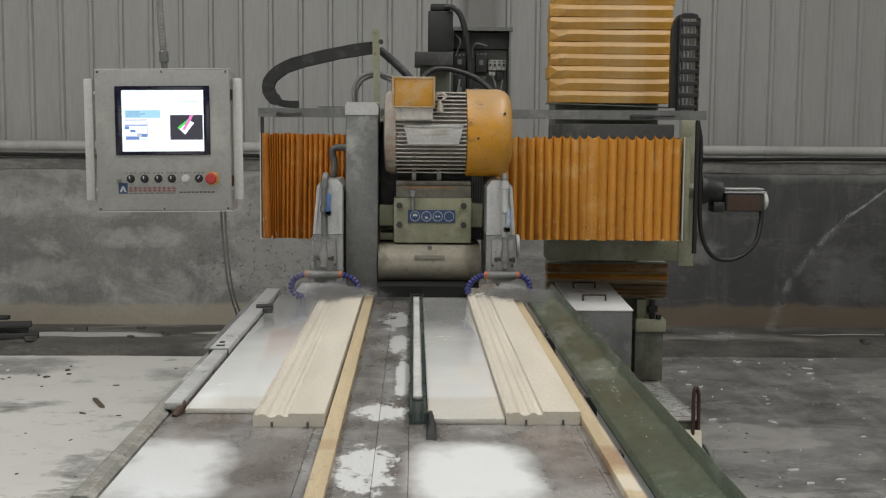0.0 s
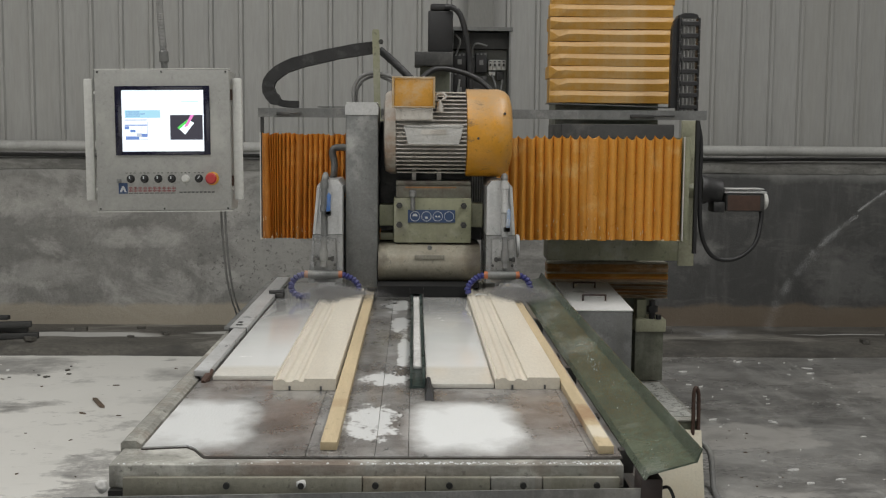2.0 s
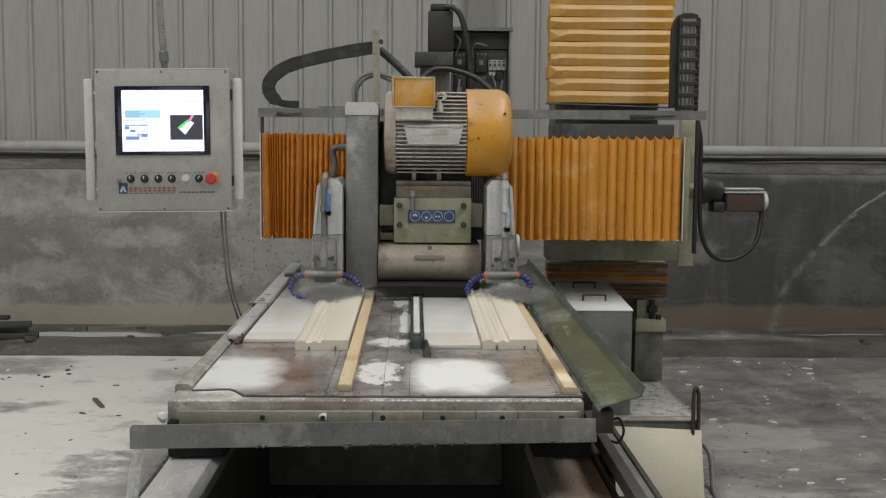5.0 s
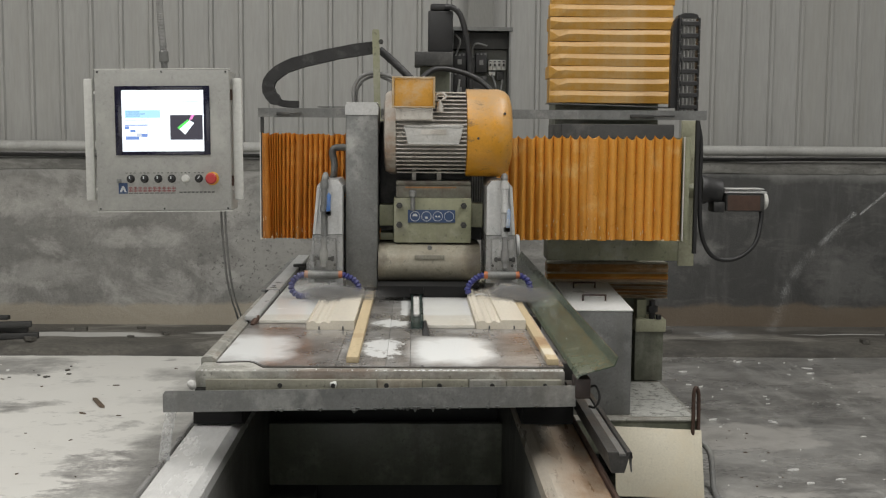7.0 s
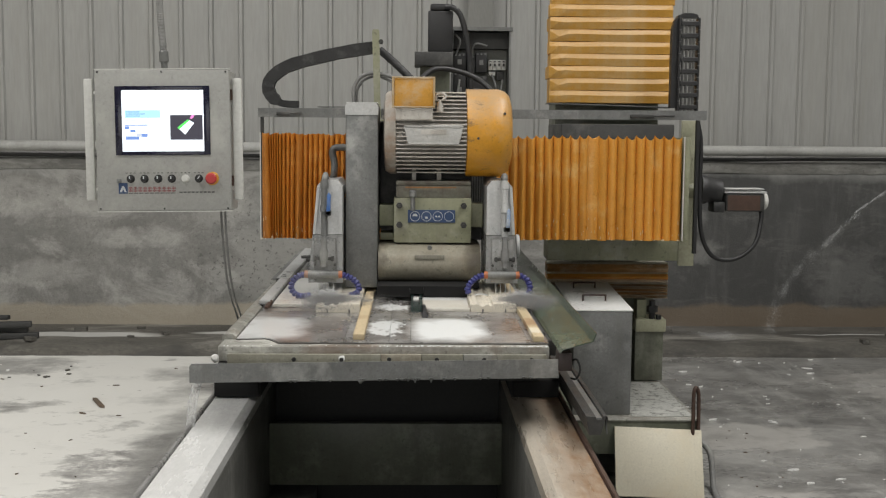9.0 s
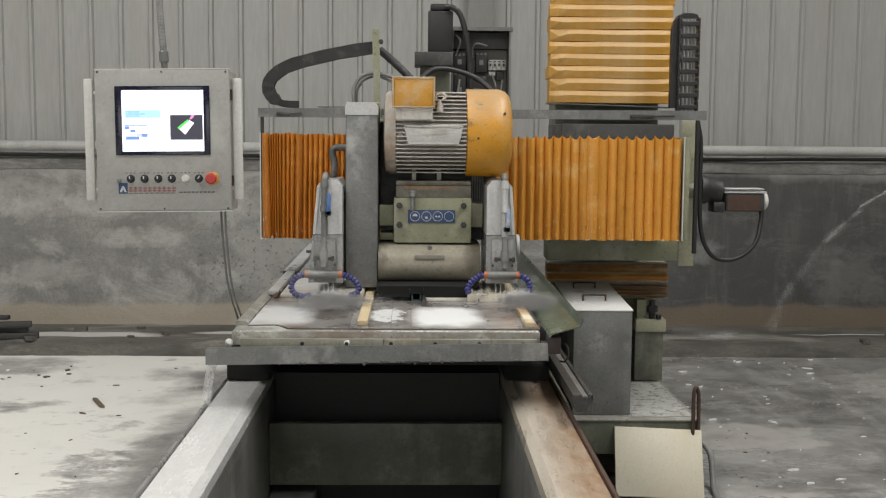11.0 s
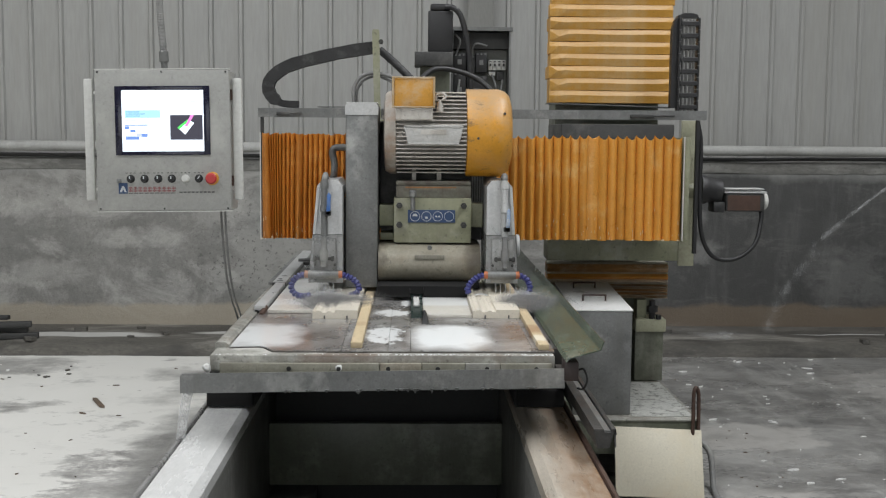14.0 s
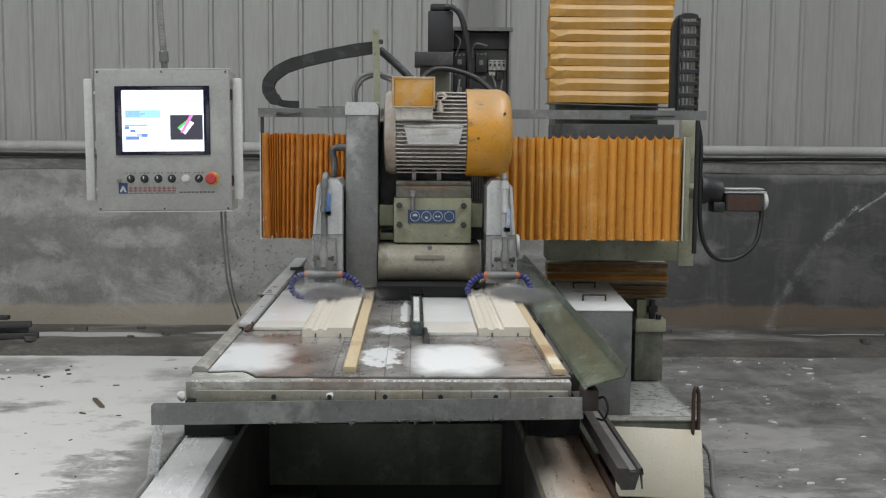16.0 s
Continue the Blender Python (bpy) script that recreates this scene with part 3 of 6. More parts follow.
def cyl(bm, a, b, r, seg=20, bev=0.0):
    if bev:
        n = (Vector(b) - Vector(a)).length
        lathe(bm, a, b, [(0, r - bev), (bev / n, r), (1 - bev / n, r), (1, r - bev)], seg)
    else:
        lathe(bm, a, b, [(0, r), (1, r)], seg)


def smooth_path(pts, n=8):
    p = [Vector(q) for q in pts]
    p = [p[0] * 2 - p[1]] + p + [p[-1] * 2 - p[-2]]
    out = []
    for i in range(1, len(p) - 2):
        for k in range(n):
            t = k / n
            out.append(0.5 * ((2 * p[i]) + (p[i + 1] - p[i - 1]) * t + (2 * p[i - 1] - 5 * p[i] + 4 * p[i + 1] - p[i + 2]) * t * t + (3 * p[i] - p[i - 1] - 3 * p[i + 1] + p[i + 2]) * t ** 3))
    return out + [p[-2]]


def tube(bm, pts, r, seg=10, n=8, ribs=0.0):
    path = smooth_path(pts, n)
    up, rows = None, []
    for i, p in enumerate(path):
        d = (path[min(i + 1, len(path) - 1)] - path[max(i - 1, 0)]).normalized()
        up = d.orthogonal().normalized() if up is None else (up - d * up.dot(d)).normalized()
        w = d.cross(up)
        rr = r * (1 - ribs * (i % 2))
        rows.append([p + (up * math.cos(k * math.tau / seg) + w * math.sin(k * math.tau / seg)) * rr for k in range(seg)])
    rings(bm, rows)


def part(name, bm, material, parent=None, label="", smooth=False):
    me = bpy.data.meshes.new(name)
    bm.to_mesh(me)
    bm.free()
    me.materials.append(M[material] if isinstance(material, str) else material)
    if smooth:
        for p in me.polygons:
            p.use_smooth = True
        me.set_sharp_from_angle(angle=radians(38))
    ob = new(name, me)
    if parent:
        ob.parent = parent
    return tagged(ob, label)


def shared(name, ob, parent, m):
    """One more piece on the mesh of ob."""
    o = new(name, ob.data)
    o.parent = parent
    o.matrix_basis = m
    return o


def thing(name, label, category, at=(0, 0, 0), group="", kind=""):
    e = new(name)
    e.empty_display_size = 0.1
    e.location = at
    return tagged(e, label, category, group, kind)


def B():
    return bmesh.new()


def solid(name, material, *boxes, parent=None, label="", bev=0.0):
    bm = B()
    for b in boxes:
        box(bm, *b, bev=bev)
    return part(name, bm, material, parent, label, bev > 0)


# ---- the hall ----
WALL = 9.93
RIB_PITCH, RIB_SHIFT = 0.259, 0.076


def hall():
    g = solid("ground", "floor", (-9, -8.2, -0.2, 9, WALL + 0.25, 0.0))
    tagged(g, "concrete floor with dried white slurry and wet grey smears", "floor", kind="structure")
    c, rows = B(), []
    for k in range(241):
        x = -9 + k * 0.075
        n1, n2 = noise.fractal(Vector((x * 1.4, 0, 0)), 0.8, 2, 5) * 0.05, noise.fractal(Vector((x * 2.2, 7, 0)), 0.8, 2, 5) * 0.018
        n1 += noise.noise(Vector((x * 9, 4, 0))) * 0.012
        rows.append([(x, WALL, -0.05), (x, WALL, 0.104), (x, 9.30, 0.106 + n2 * 0.5), (x, 9.115 + n1, 0.103 + n2), (x, 9.07 + n1 * 0.8, 0.082 + n2), (x, 9.045 + n1 * 0.7, 0.03), (x, 9.03 + n1 * 0.6, -0.01), (x, 9.03, -0.05)])
    rings(c, rows)
    tagged(part("curb", c, "curb", smooth=True), "muddy concrete curb along the foot of the wall", "curb", kind="structure")
    d, rows = B(), []
    for k in range(301):
        x = -9 + k * 0.06
        n1 = noise.fractal(Vector((x * 2.0, 3, 0)), 0.8, 2, 5) * 0.03
        n2 = noise.fractal(Vector((x * 3.0, 9, 0)), 0.8, 2, 5) * 0.02
        rows.append([(x, WALL, 0.0), (x, WALL, 1.42), (x, WALL + 0.003, 1.465 + n1), (x, WALL + 0.022 + n2 * 0.3, 1.495 + n1), (x, WALL + 0.05, 1.53 + n2 * 0.4), (x, WALL + 0.25, 1.531), (x, WALL + 0.25, 0.0)])
    rings(d, rows)
    tagged(part("wall_north", d, "dado", smooth=True), "stained cement-rendered lower wall, black with water beyond the machine", "wall", kind="structure")
    d, rows = B(), []
    for k in range(451):
        x = -9 + k * 0.04
        n1 = noise.fractal(Vector((x * 1.7, 5, 0)), 0.8, 2, 6) * 0.010 + noise.noise(Vector((x * 11, 1, 0))) * 0.006
        n2 = noise.fractal(Vector((x * 2.1, 8, 2)), 0.8, 2, 6) * 0.016
        n3 = noise.noise(Vector((x * 7, 3, 6))) * 0.008
        rows.append([(x, WALL + 0.06, 1.46), (x, WALL - 0.003, 1.472 + n1), (x, WALL - 0.012 + n3 * 0.6, 1.496 + n1), (x, WALL - 0.016 + n3 * 0.8, 1.525 + n2), (x, WALL - 0.010, 1.556 + n2 * 0.6), (x, WALL + 0.045, 1.572 + n2 * 0.4), (x, WALL + 0.06, 1.56)])
    rings(d, rows)
    tagged(part("wall_ledge", d, "ledge", smooth=True), "rough dusty plaster ledge along the top of the lower wall", "ledge", kind="structure")
    # siding sheet with raised ribs
    bm, pts, x = B(), [], -9.065 + RIB_SHIFT
    y = WALL + 0.10
    while x < 9.0:
        for dx, dy in ((0, 0), (0.200, 0), (0.212, -0.026), (0.238, -0.026), (0.250, 0)):
            pts.append((x + dx, y + dy))
        x += RIB_PITCH
    lo, hi = [bm.verts.new((px, py, 1.53)) for px, py in pts], [bm.verts.new((px, py, 7.0)) for px, py in pts]
    for i in range(len(pts) - 1):
        bm.faces.new((lo[i], lo[i + 1], hi[i + 1], hi[i]))
    ex = bmesh.ops.extrude_face_region(bm, geom=bm.faces[:])
    for v in (e for e in ex["geom"] if isinstance(e, bmesh.types.BMVert)):
        v.co.y = y + 0.12
    bmesh.ops.recalc_face_normals(bm, faces=bm.faces[:])
    tagged(part("wall_cladding", bm, "siding"), "pale grey ribbed metal siding above the rendered wall", "wall", kind="structure")
    # Unseen walls and roof, added to close the hall and shape its light.
    for nm, bx in (("wall_west", [(-9.2, -8.2, 0, -9, 10.2, 7)]), ("wall_east", [(9, -8.2, 0, 9.2, 10.2, 7)]),
                   ("wall_south", [(-9, -8.4, 0, -4.5, -8.2, 7), (1.5, -8.4, 0, 9, -8.2, 7), (-4.5, -8.4, 4.9, 1.5, -8.2, 7), (-4.5, -8.4, 0, 1.5, -8.2, 0.3)])):
        tagged(solid(nm, "hall", *bx), "plain pale hall wall, added out of view", "wall", kind="structure")
    tagged(solid("ceiling", "roof", (-9.2, -8.4, 7, -4.2, 10.2, 7.2), (-2.2, -8.4, 7, 2.2, 10.2, 7.2), (4.2, -8.4, 7, 9.2, 10.2, 7.2),
                 (-4.2, -8.4, 7, -2.2, -1.8, 7.2), (-4.2, 7.2, 7, -2.2, 10.2, 7.2), (2.2, -8.4, 7, 4.2, -1.8, 7.2), (2.2, 7.2, 7, 4.2, 10.2, 7.2)),
           "metal roof added out of view, open for the two roof lamps", "ceiling", kind="structure")


hall()


# ---- along the wall ----
def wall_pipe():
    t = thing("wall_pipe", "pale painted steel pipe running along the wall", "pipe")
    bm = B()
    cyl(bm, (-8.9, WALL - 0.10, 1.672), (8.9, WALL - 0.10, 1.672), 0.044, 20)
    part("pipe", bm, "pipe", t, smooth=True)
    for x in (-6.2, -4.1, -2.05, 0.3, 2.3, 4.4, 6.5):
        bm = B()
        box(bm, x - 0.02, WALL - 0.09, 1.585, x + 0.02, WALL + 0.085, 1.665, 0.003)
        cyl(bm, (x - 0.022, WALL - 0.10, 1.672), (x + 0.022, WALL - 0.10, 1.672), 0.050, 20)
        part("bracket", bm, "galv", t)
    c = thing("wall_cable", "thin dusty cable lying on the wall ledge", "cable")
    bm = B()
    tube(bm, [(-8.5, WALL + 0.02, 1.60), (-4, WALL + 0.02, 1.595), (-3, WALL + 0.02, 1.592), (-1, WALL + 0.02, 1.597), (2, WALL + 0.02, 1.60), (2.8, WALL + 0.015, 1.592), (4, WALL + 0.02, 1.603), (8.5, WALL + 0.02, 1.60)], 0.017, 8)
    part("cable_run", bm, "dark", c, smooth=True)


def wall_post():
    o = solid("wall_post", "post", (0.46, WALL - 0.02, 1.56, 0.68, WALL + 0.062, 7.0), bev=0.004)
    tagged(o, "grey steel post standing against the siding", "post", kind="structure")


def timber_pile():
    for i, (x, y, z, dx, dz, w, rot) in enumerate(((-3.38, 9.20, 0.105, 0.62, 0.05, 0.06, 6), (-3.46, 9.26, 0.156, 0.60, 0.045, 0.055, -3), (-3.40, 9.18, 0.202, 0.56, 0.045, 0.07, 9), (-3.58, 9.32, 0.248, 0.5, 0.035, 0.06, -5))):
        bm = B()
        box(bm, -dx / 2, -w / 2, 0, dx / 2, w / 2, dz, 0.004)
        o = part("offcut_bar", bm, "dark", smooth=True)
        o.matrix_basis = pose(x, y, z, 0, 0, rot)
        tagged(o, "dark weathered bar stacked in a low pile on the curb", "bar", "bars piled on the curb")


# ---- the machine bed ----
def bed():
    t = thing("machine_bed", "long steel machine bed with two pale rust-streaked guide beams", "machine bed")
    for mt, body, top in (("bed", [(-0.786, 0.02), (-0.786, 0.70), (-0.618, 0.70), (-0.614, 0.66), (-0.612, 0.02)], [(-0.79, 0.702), (-0.79, 0.745), (-0.785, 0.75), (-0.650, 0.75), (-0.623, 0.732), (-0.619, 0.702)]),
                          ("bed_rust", [(0.582, 0.02), (0.582, 0.70), (0.391, 0.70), (0.387, 0.66), (0.385, 0.02)], [(0.585, 0.702), (0.585, 0.745), (0.580, 0.75), (0.425, 0.75), (0.397, 0.732), (0.392, 0.702)])):
        bm = B()
        prism(bm, body, "y", 1.5, 7.9)
        part("guide_beam", bm, "beam_side", t)
        bm = B()
        prism(bm, top, "y", 1.502, 7.9)
        part("slideway", bm, mt, t, "bare worn slideway")
    solid("edge_strip", "rust", (0.588, 1.5, 0.70, 0.602, 7.9, 0.757), parent=t, bev=0.003)
    solid("edge_strip", "steel", (-0.806, 1.5, 0.70, -0.793, 7.9, 0.757), parent=t, bev=0.003)
    for y, z0, z1 in ((4.72, 0.30, 0.57), (2.2, 0.1, 0.57)):
        solid("cross_member", "olive_dark", (-0.611, y, z0, 0.384, y + 0.04, z1), parent=t, bev=0.004)
    solid("foot_plate", "olive_dark", (-0.86, 1.5, 0.0, -0.52, 7.9, 0.019), (0.33, 1.5, 0.0, 0.66, 7.9, 0.019), parent=t, bev=0.003)
    # Near-black block added for the shade in the bed's hollow.
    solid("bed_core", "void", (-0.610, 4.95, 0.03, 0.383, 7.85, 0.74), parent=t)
    # Added box stands for a lit patch of floor low in the bed.
    solid("sump_box", "galv", (-0.606, 4.60, 0.02, -0.42, 4.86, 0.262), parent=t, bev=0.003)
    bm = B()
    prism(bm, [(0.61, 0.02), (0.61, 0.60), (0.70, 0.60), (0.76, 0.45), (0.80, 0.02)], "y", 5.0, 7.9)
    part("side_casting", bm, "olive_dark", t)
    return t


MOVING, RUNOFF = [], []
TABLE_SIZE, TABLE_LIFT = 0.978, 0.0396


def table():
    """The sliding table, in its place at rest; it travels along y."""
    t = thing("machine_table", "sliding steel machine table with wet slurry-stained top plates", "machine table")
    MOVING.append(t)
    Z = 1.02
    # cast body
    bm = B()
    box(bm, -0.722, 3.495, 0.955, 0.508, 6.85, 1.0125, 0.005)
    part("table_body", bm, "lip", t, smooth=True)
    # Frame, apron and runners near-black: shade under the table put in the colour.
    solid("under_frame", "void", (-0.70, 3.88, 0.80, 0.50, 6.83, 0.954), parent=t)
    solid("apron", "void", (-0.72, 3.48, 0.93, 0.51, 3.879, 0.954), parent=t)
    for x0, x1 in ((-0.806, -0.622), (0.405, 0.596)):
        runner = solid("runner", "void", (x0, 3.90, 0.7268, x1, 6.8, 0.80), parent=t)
        # Black block on the slideway: the table's shade put into a shape.
        solid("way_wiper", "shade_black", (x0 + 0.002, 3.868, 0.736, x1 - 0.002, 3.899, 0.80), parent=runner, bev=0.003)
    # top plates with open joints between them
    bm = B()
    prism(bm, [(-0.672, 3.625), (-0.565, 3.642), (-0.54, 3.618), (-0.505, 3.55), (-0.262, 3.545), (-0.262, 6.82), (-0.672, 6.82)], "z", 1.013, Z, 0.0015)
    part("top_plate", bm, "plate", t)
    for x0, x1 in ((-0.2610, -0.0925), (-0.0915, -0.0105), (-0.0095, 0.4375), (0.4385, 0.512)):
        solid("top_plate", "plate", (x0, 3.545, 1.013, x1, 6.82, Z), parent=t, bev=0.0015)
    bm = B()
    prism(bm, [(-0.674, 3.619), (-0.565, 3.637), (-0.543, 3.613), (-0.507, 3.545), (-0.26, 3.540), (0.513, 3.539), (0.513, 3.58), (-0.49, 3.58), (-0.54, 3.66), (-0.674, 3.66)], "z", 1.0128, 1.0155)
    part("edge_grime", bm, "edge_brown", t, "dark strip under the plates' front edge")
    r = random.Random(8)
    bm = B()
    # Tiny white beads stand for the wet lip's glints.
    for k in range(150):
        x, y = r.uniform(-0.1, 0.5) if k < 110 else r.uniform(-0.7, 0.5), 3.499 + abs(r.gauss(0, 0.008))
        s = r.uniform(0.001, 0.0028)
        lathe(bm, (x, y, 1.0125), (x, y, 1.0125 + s), [(0, s * 1.4), (0.6, s), (1, s * 0.3)], 5)
    tagged(part("lip_water", bm, "water", t, "white beads for wet glints along the lip"), kind="stuff")
    # raised left rail
    bm = B()
    prism(bm, [(-0.728, 1.0), (-0.728, 1.026), (-0.72, 1.032), (-0.690, 1.032), (-0.677, 1.0225), (-0.677, 1.013), (-0.7215, 1.013), (-0.7225, 1.0)], "y", 3.635, 6.84)
    part("side_rail", bm, "cast", t)
    # front lip and slat of lime-crusted wood under it
    for x0, x1, mt in ((-0.685, -0.12, "panelling"), (-0.118, 0.03, "cream"), (0.032, 0.185, "panelling"), (0.187, 0.31, "cast"), (0.312, 0.495, "panelling")):
        solid("front_panel", mt, (x0, 3.478, 0.93, x1, 3.4945, 0.986), parent=t, bev=0.002)
    for i in range(6):
        x = -0.44 + i * 0.176
        bm = B()
        cyl(bm, (x, 3.470, 0.968), (x, 3.4775, 0.968), 0.008, 10)
        part("bolt", bm, "void", t)
    bm = B()
    bmesh.ops.create_icosphere(bm, subdivisions=2, radius=0.013)
    for v in bm.verts:
        v.co = Vector((v.co.x, v.co.y * 0.3, v.co.z * 0.8)) * (1 + 0.4 * noise.noise(v.co * 120)) + Vector((-0.262, 3.474, 0.972))
    part("crust", bm, "slurry", t, smooth=True)
    # galvanised front gutter
    bm = B()
    prism(bm, [(-0.807, 0.8972), (-0.807, 0.958), (-0.799, 0.9667), (0.531, 0.988), (0.531, 0.9186)], "y", 3.391, 3.395)
    gutter = part("gutter_front", bm, "galv", t, "galvanised splash strip")
    solid("gutter_floor", "galv", (-0.80, 3.396, 0.922, 0.525, 3.477, 0.926), parent=t)
    bm = B()
    bmesh.ops.create_icosphere(bm, subdivisions=3, radius=0.0155)
    for v in bm.verts:
        v.co *= 1 + 0.28 * noise.noise(v.co * 90)
        v.co += Vector((-0.722, 3.440, 0.978))
    part("wrapped_nut", bm, "limed", t, "nut wrapped in white crusted cloth", True)
    # slurry drips along the gutter's lower edge
    bm = B()
    r = random.Random(4)
    for k in range(26):
        x = r.uniform(-0.45, 0.48) if k % 3 else r.gauss(-0.02, 0.06)
        z = 0.8985 + (x + 0.807) * 0.016
        lathe(bm, (x, 3.392, z + 0.006), (x, 3.392, z - r.choice((0.003, 0.004, 0.005, 0.007, 0.012))), [(0, 0.009), (0.5, r.uniform(0.004, 0.010)), (1, 0.002)], 6)
    tagged(part("drip_crust", bm, "galv", gutter, "crusted grey drips"), kind="stuff")
    # splash sheet along the right side
    bm = B()
    sec = [(0.530, 1.016), (0.539, 1.030), (0.648, 1.060), (0.6600, 1.088), (0.6630, 1.088), (0.652, 1.057), (0.541, 1.026), (0.533, 1.014)]
    prism(bm, sec, "y", 3.365, 6.66)
    part("splash_sheet", bm, "trough", t, "wet green folded splash sheet")
    for y in (3.6, 4.6, 5.6):
        solid("sheet_bracket", "dark", (0.517, y, 0.96, 0.552, y + 0.03, 1.018), parent=t)
    # rail channel that rides below the splash sheet
    bm = B()
    prism(bm, [(0.600, 0.785), (0.588, 0.850), (0.621, 0.850), (0.624, 0.838), (0.645, 0.838), (0.647, 0.850), (0.661, 0.850), (0.665, 0.830), (0.659, 0.830), (0.656, 0.842), (0.640, 0.785)], "y", 3.10, 6.4, 0.0015)
    chan = part("side_channel", bm, "dark", t, "dark greased steel channel")
    bm = B()
    prism(bm, [(3.10, 0.850), (3.10, 0.819), (3.088, 0.792), (3.13, 0.834)], "x", 0.656, 0.661)
    part("channel_tongue", bm, "dark", chan)
    solid("channel_strip", "galv", (0.6245, 3.11, 0.8385, 0.6445, 6.4, 0.8425), parent=chan)
    bm = B()
    box(bm, 0.528, 3.385, 0.945, 0.578, 3.47, 1.012, 0.004)
    part("wiper_block", bm, "wiper", t, smooth=True)
    bm = B()
    tube(bm, [(0.578, 3.44, 0.97), (0.600, 3.42, 0.98), (0.612, 3.41, 0.945), (0.60, 3.42, 0.91), (0.585, 3.45, 0.905)], 0.004, 8)
    part("lube_line", bm, "black", t, smooth=True)
    for y in (4.4, 5.4, 6.3):
        solid("channel_arm", "dark", (0.50, y, 0.815, 0.5995, y + 0.05, 0.90), parent=t)
    return t


def strip(name, x0, x1, y0, y1, z0, z1, material, label, category, group, bev=0.002):
    bm = B()
    box(bm, x0, y0, z0, x1, y1, z1, bev)
    o = tagged(part(name, bm, material, smooth=True), label, category, group)
    MOVING.append(o)
    return o


def mould_profile(x, w, z, h, flip=1):
    """A door-frame moulding: a flat band, a quirk and two rounded beads."""
    p = [(0.0, 0.0), (0.0, 0.86), (0.03, 0.93)]
    for k in range(7):
        a = math.pi * k / 6
        p.append((0.12 - 0.07 * math.cos(a), 0.80 + 0.15 * math.sin(a)))
    p += [(0.21, 0.72), (0.25, 0.70), (0.29, 0.72)]
    for k in range(7):
        a = math.pi * k / 6
        p.append((0.365 - 0.055 * math.cos(a), 0.76 + 0.14 * math.sin(a)))
    p += [(0.455, 0.74), (0.49, 0.75), (0.50, 0.97), (0.515, 1.0), (0.985, 1.0), (1.0, 0.97), (1.0, 0.0)]
    return [(x + (u if flip > 0 else 1 - u) * w, z + v * h) for u, v in p]


def workpieces():
    for x in (-0.425, 0.253):
        w = 0.19 if x < 0 else 0.20
        bm = B()
        prism(bm, mould_profile(x, w, 1.0205, 0.036), "y", 4.245 if x < 0 else 4.27, 6.62)
        o = tagged(part("stone_moulding", bm, "stone", smooth=True), "cream limestone moulding with rounded beads, clamped on the table", "stone moulding", "mouldings being cut")
        MOVING.append(o)
        bm = B()
        for u in (0.27, 0.77):
            box(bm, x + u * w - 0.004, (4.245 if x < 0 else 4.27) - 0.004, 1.021, x + u * w + 0.002, (4.245 if x < 0 else 4.27) + 0.01, 1.034)
        part("saw_mark", bm, "greyink", o)
    strip("stone_slab", -0.632, -0.4275, 4.385, 6.62, 1.0205, 1.036, "slab", "wet white stone slab under a film of milky water", "stone slab", "slabs on the table", 0.002)
    strip("stone_slab", 0.041, 0.2505, 4.275, 6.62, 1.0205, 1.036, "slab", "wet white stone slab under a film of milky water", "stone slab", "slabs on the table", 0.002)
    strip("wooden_batten", -0.228, -0.186, 3.59, 6.60, 1.0205, 1.042, "wood", "squared raw pine batten wedged beside the moulding", "batten", "battens")
    strip("wooden_batten", 0.4555, 0.494, 3.558, 6.60, 1.0205, 1.042, "wood", "squared raw pine batten with an orange stain", "batten", "battens")
    # side clamp bars along the left rail
    t = thing("clamp_bar", "flat dusty steel clamp bar with a slotted joint plate", "clamp bar")
    MOVING.append(t)
    solid("bar", "alu", (-0.690, 4.385, 1.0325, -0.642, 5.16, 1.052), parent=t, bev=0.002)
    solid("bar", "alu", (-0.706, 5.18, 1.0325, -0.640, 6.7, 1.054), parent=t, bev=0.002)
    solid("bar_foot", "steel", (-0.674, 4.40, 1.0205, -0.645, 6.6, 1.032), parent=t)
    solid("slot", "black", (-0.690, 5.21, 1.0545, -0.662, 5.235, 1.0555), parent=t)
    solid("slot", "black", (-0.690, 5.27, 1.0545, -0.672, 5.30, 1.0555), parent=t)
    solid("joint_plate", "dark", (-0.708, 5.165, 1.0325, -0.641, 5.178, 1.050), parent=t)
    bm = B()
    lathe(bm, (-0.655, 4.35, 1.0205), (-0.640, 4.42, 1.045), [(0, 0.008), (0.3, 0.013), (0.8, 0.011), (1, 0.006)], 9)
    part("rusty_pin", bm, "rust", t, "rusty brown stop pin")
    bm = B()
    box(bm, -0.640, 6.05, 1.037, -0.600, 6.12, 1.058, 0.006)
    cyl(bm, (-0.67, 6.085, 1.058), (-0.60, 6.085, 1.062), 0.012, 10)
    part("clamp_knob", bm, "dark", t, smooth=True)
    bm = B()
    box(bm, -0.735, 5.22, 1.0325, -0.711, 6.6, 1.046, 0.002)
    tagged(part("edge_bar", bm, "galv", smooth=True), "long pale flat bar lying on the table rail", "bar")
    MOVING.append(bpy.data.objects["edge_bar"])
    # middle stop channel, with slurry in it, and its wedge
    t = thing("stop_channel", "dark green steel stop channel filled with white slurry", "channel")
    MOVING.append(t)
    bm = B()
    prism(bm, [(-0.009, 1.0205), (-0.009, 1.05), (-0.002, 1.05), (-0.002, 1.027), (0.030, 1.027), (0.030, 1.05), (0.038, 1.05), (0.038, 1.0205)], "y", 4.275, 6.6)
    part("channel", bm, M["dark_green"], t)
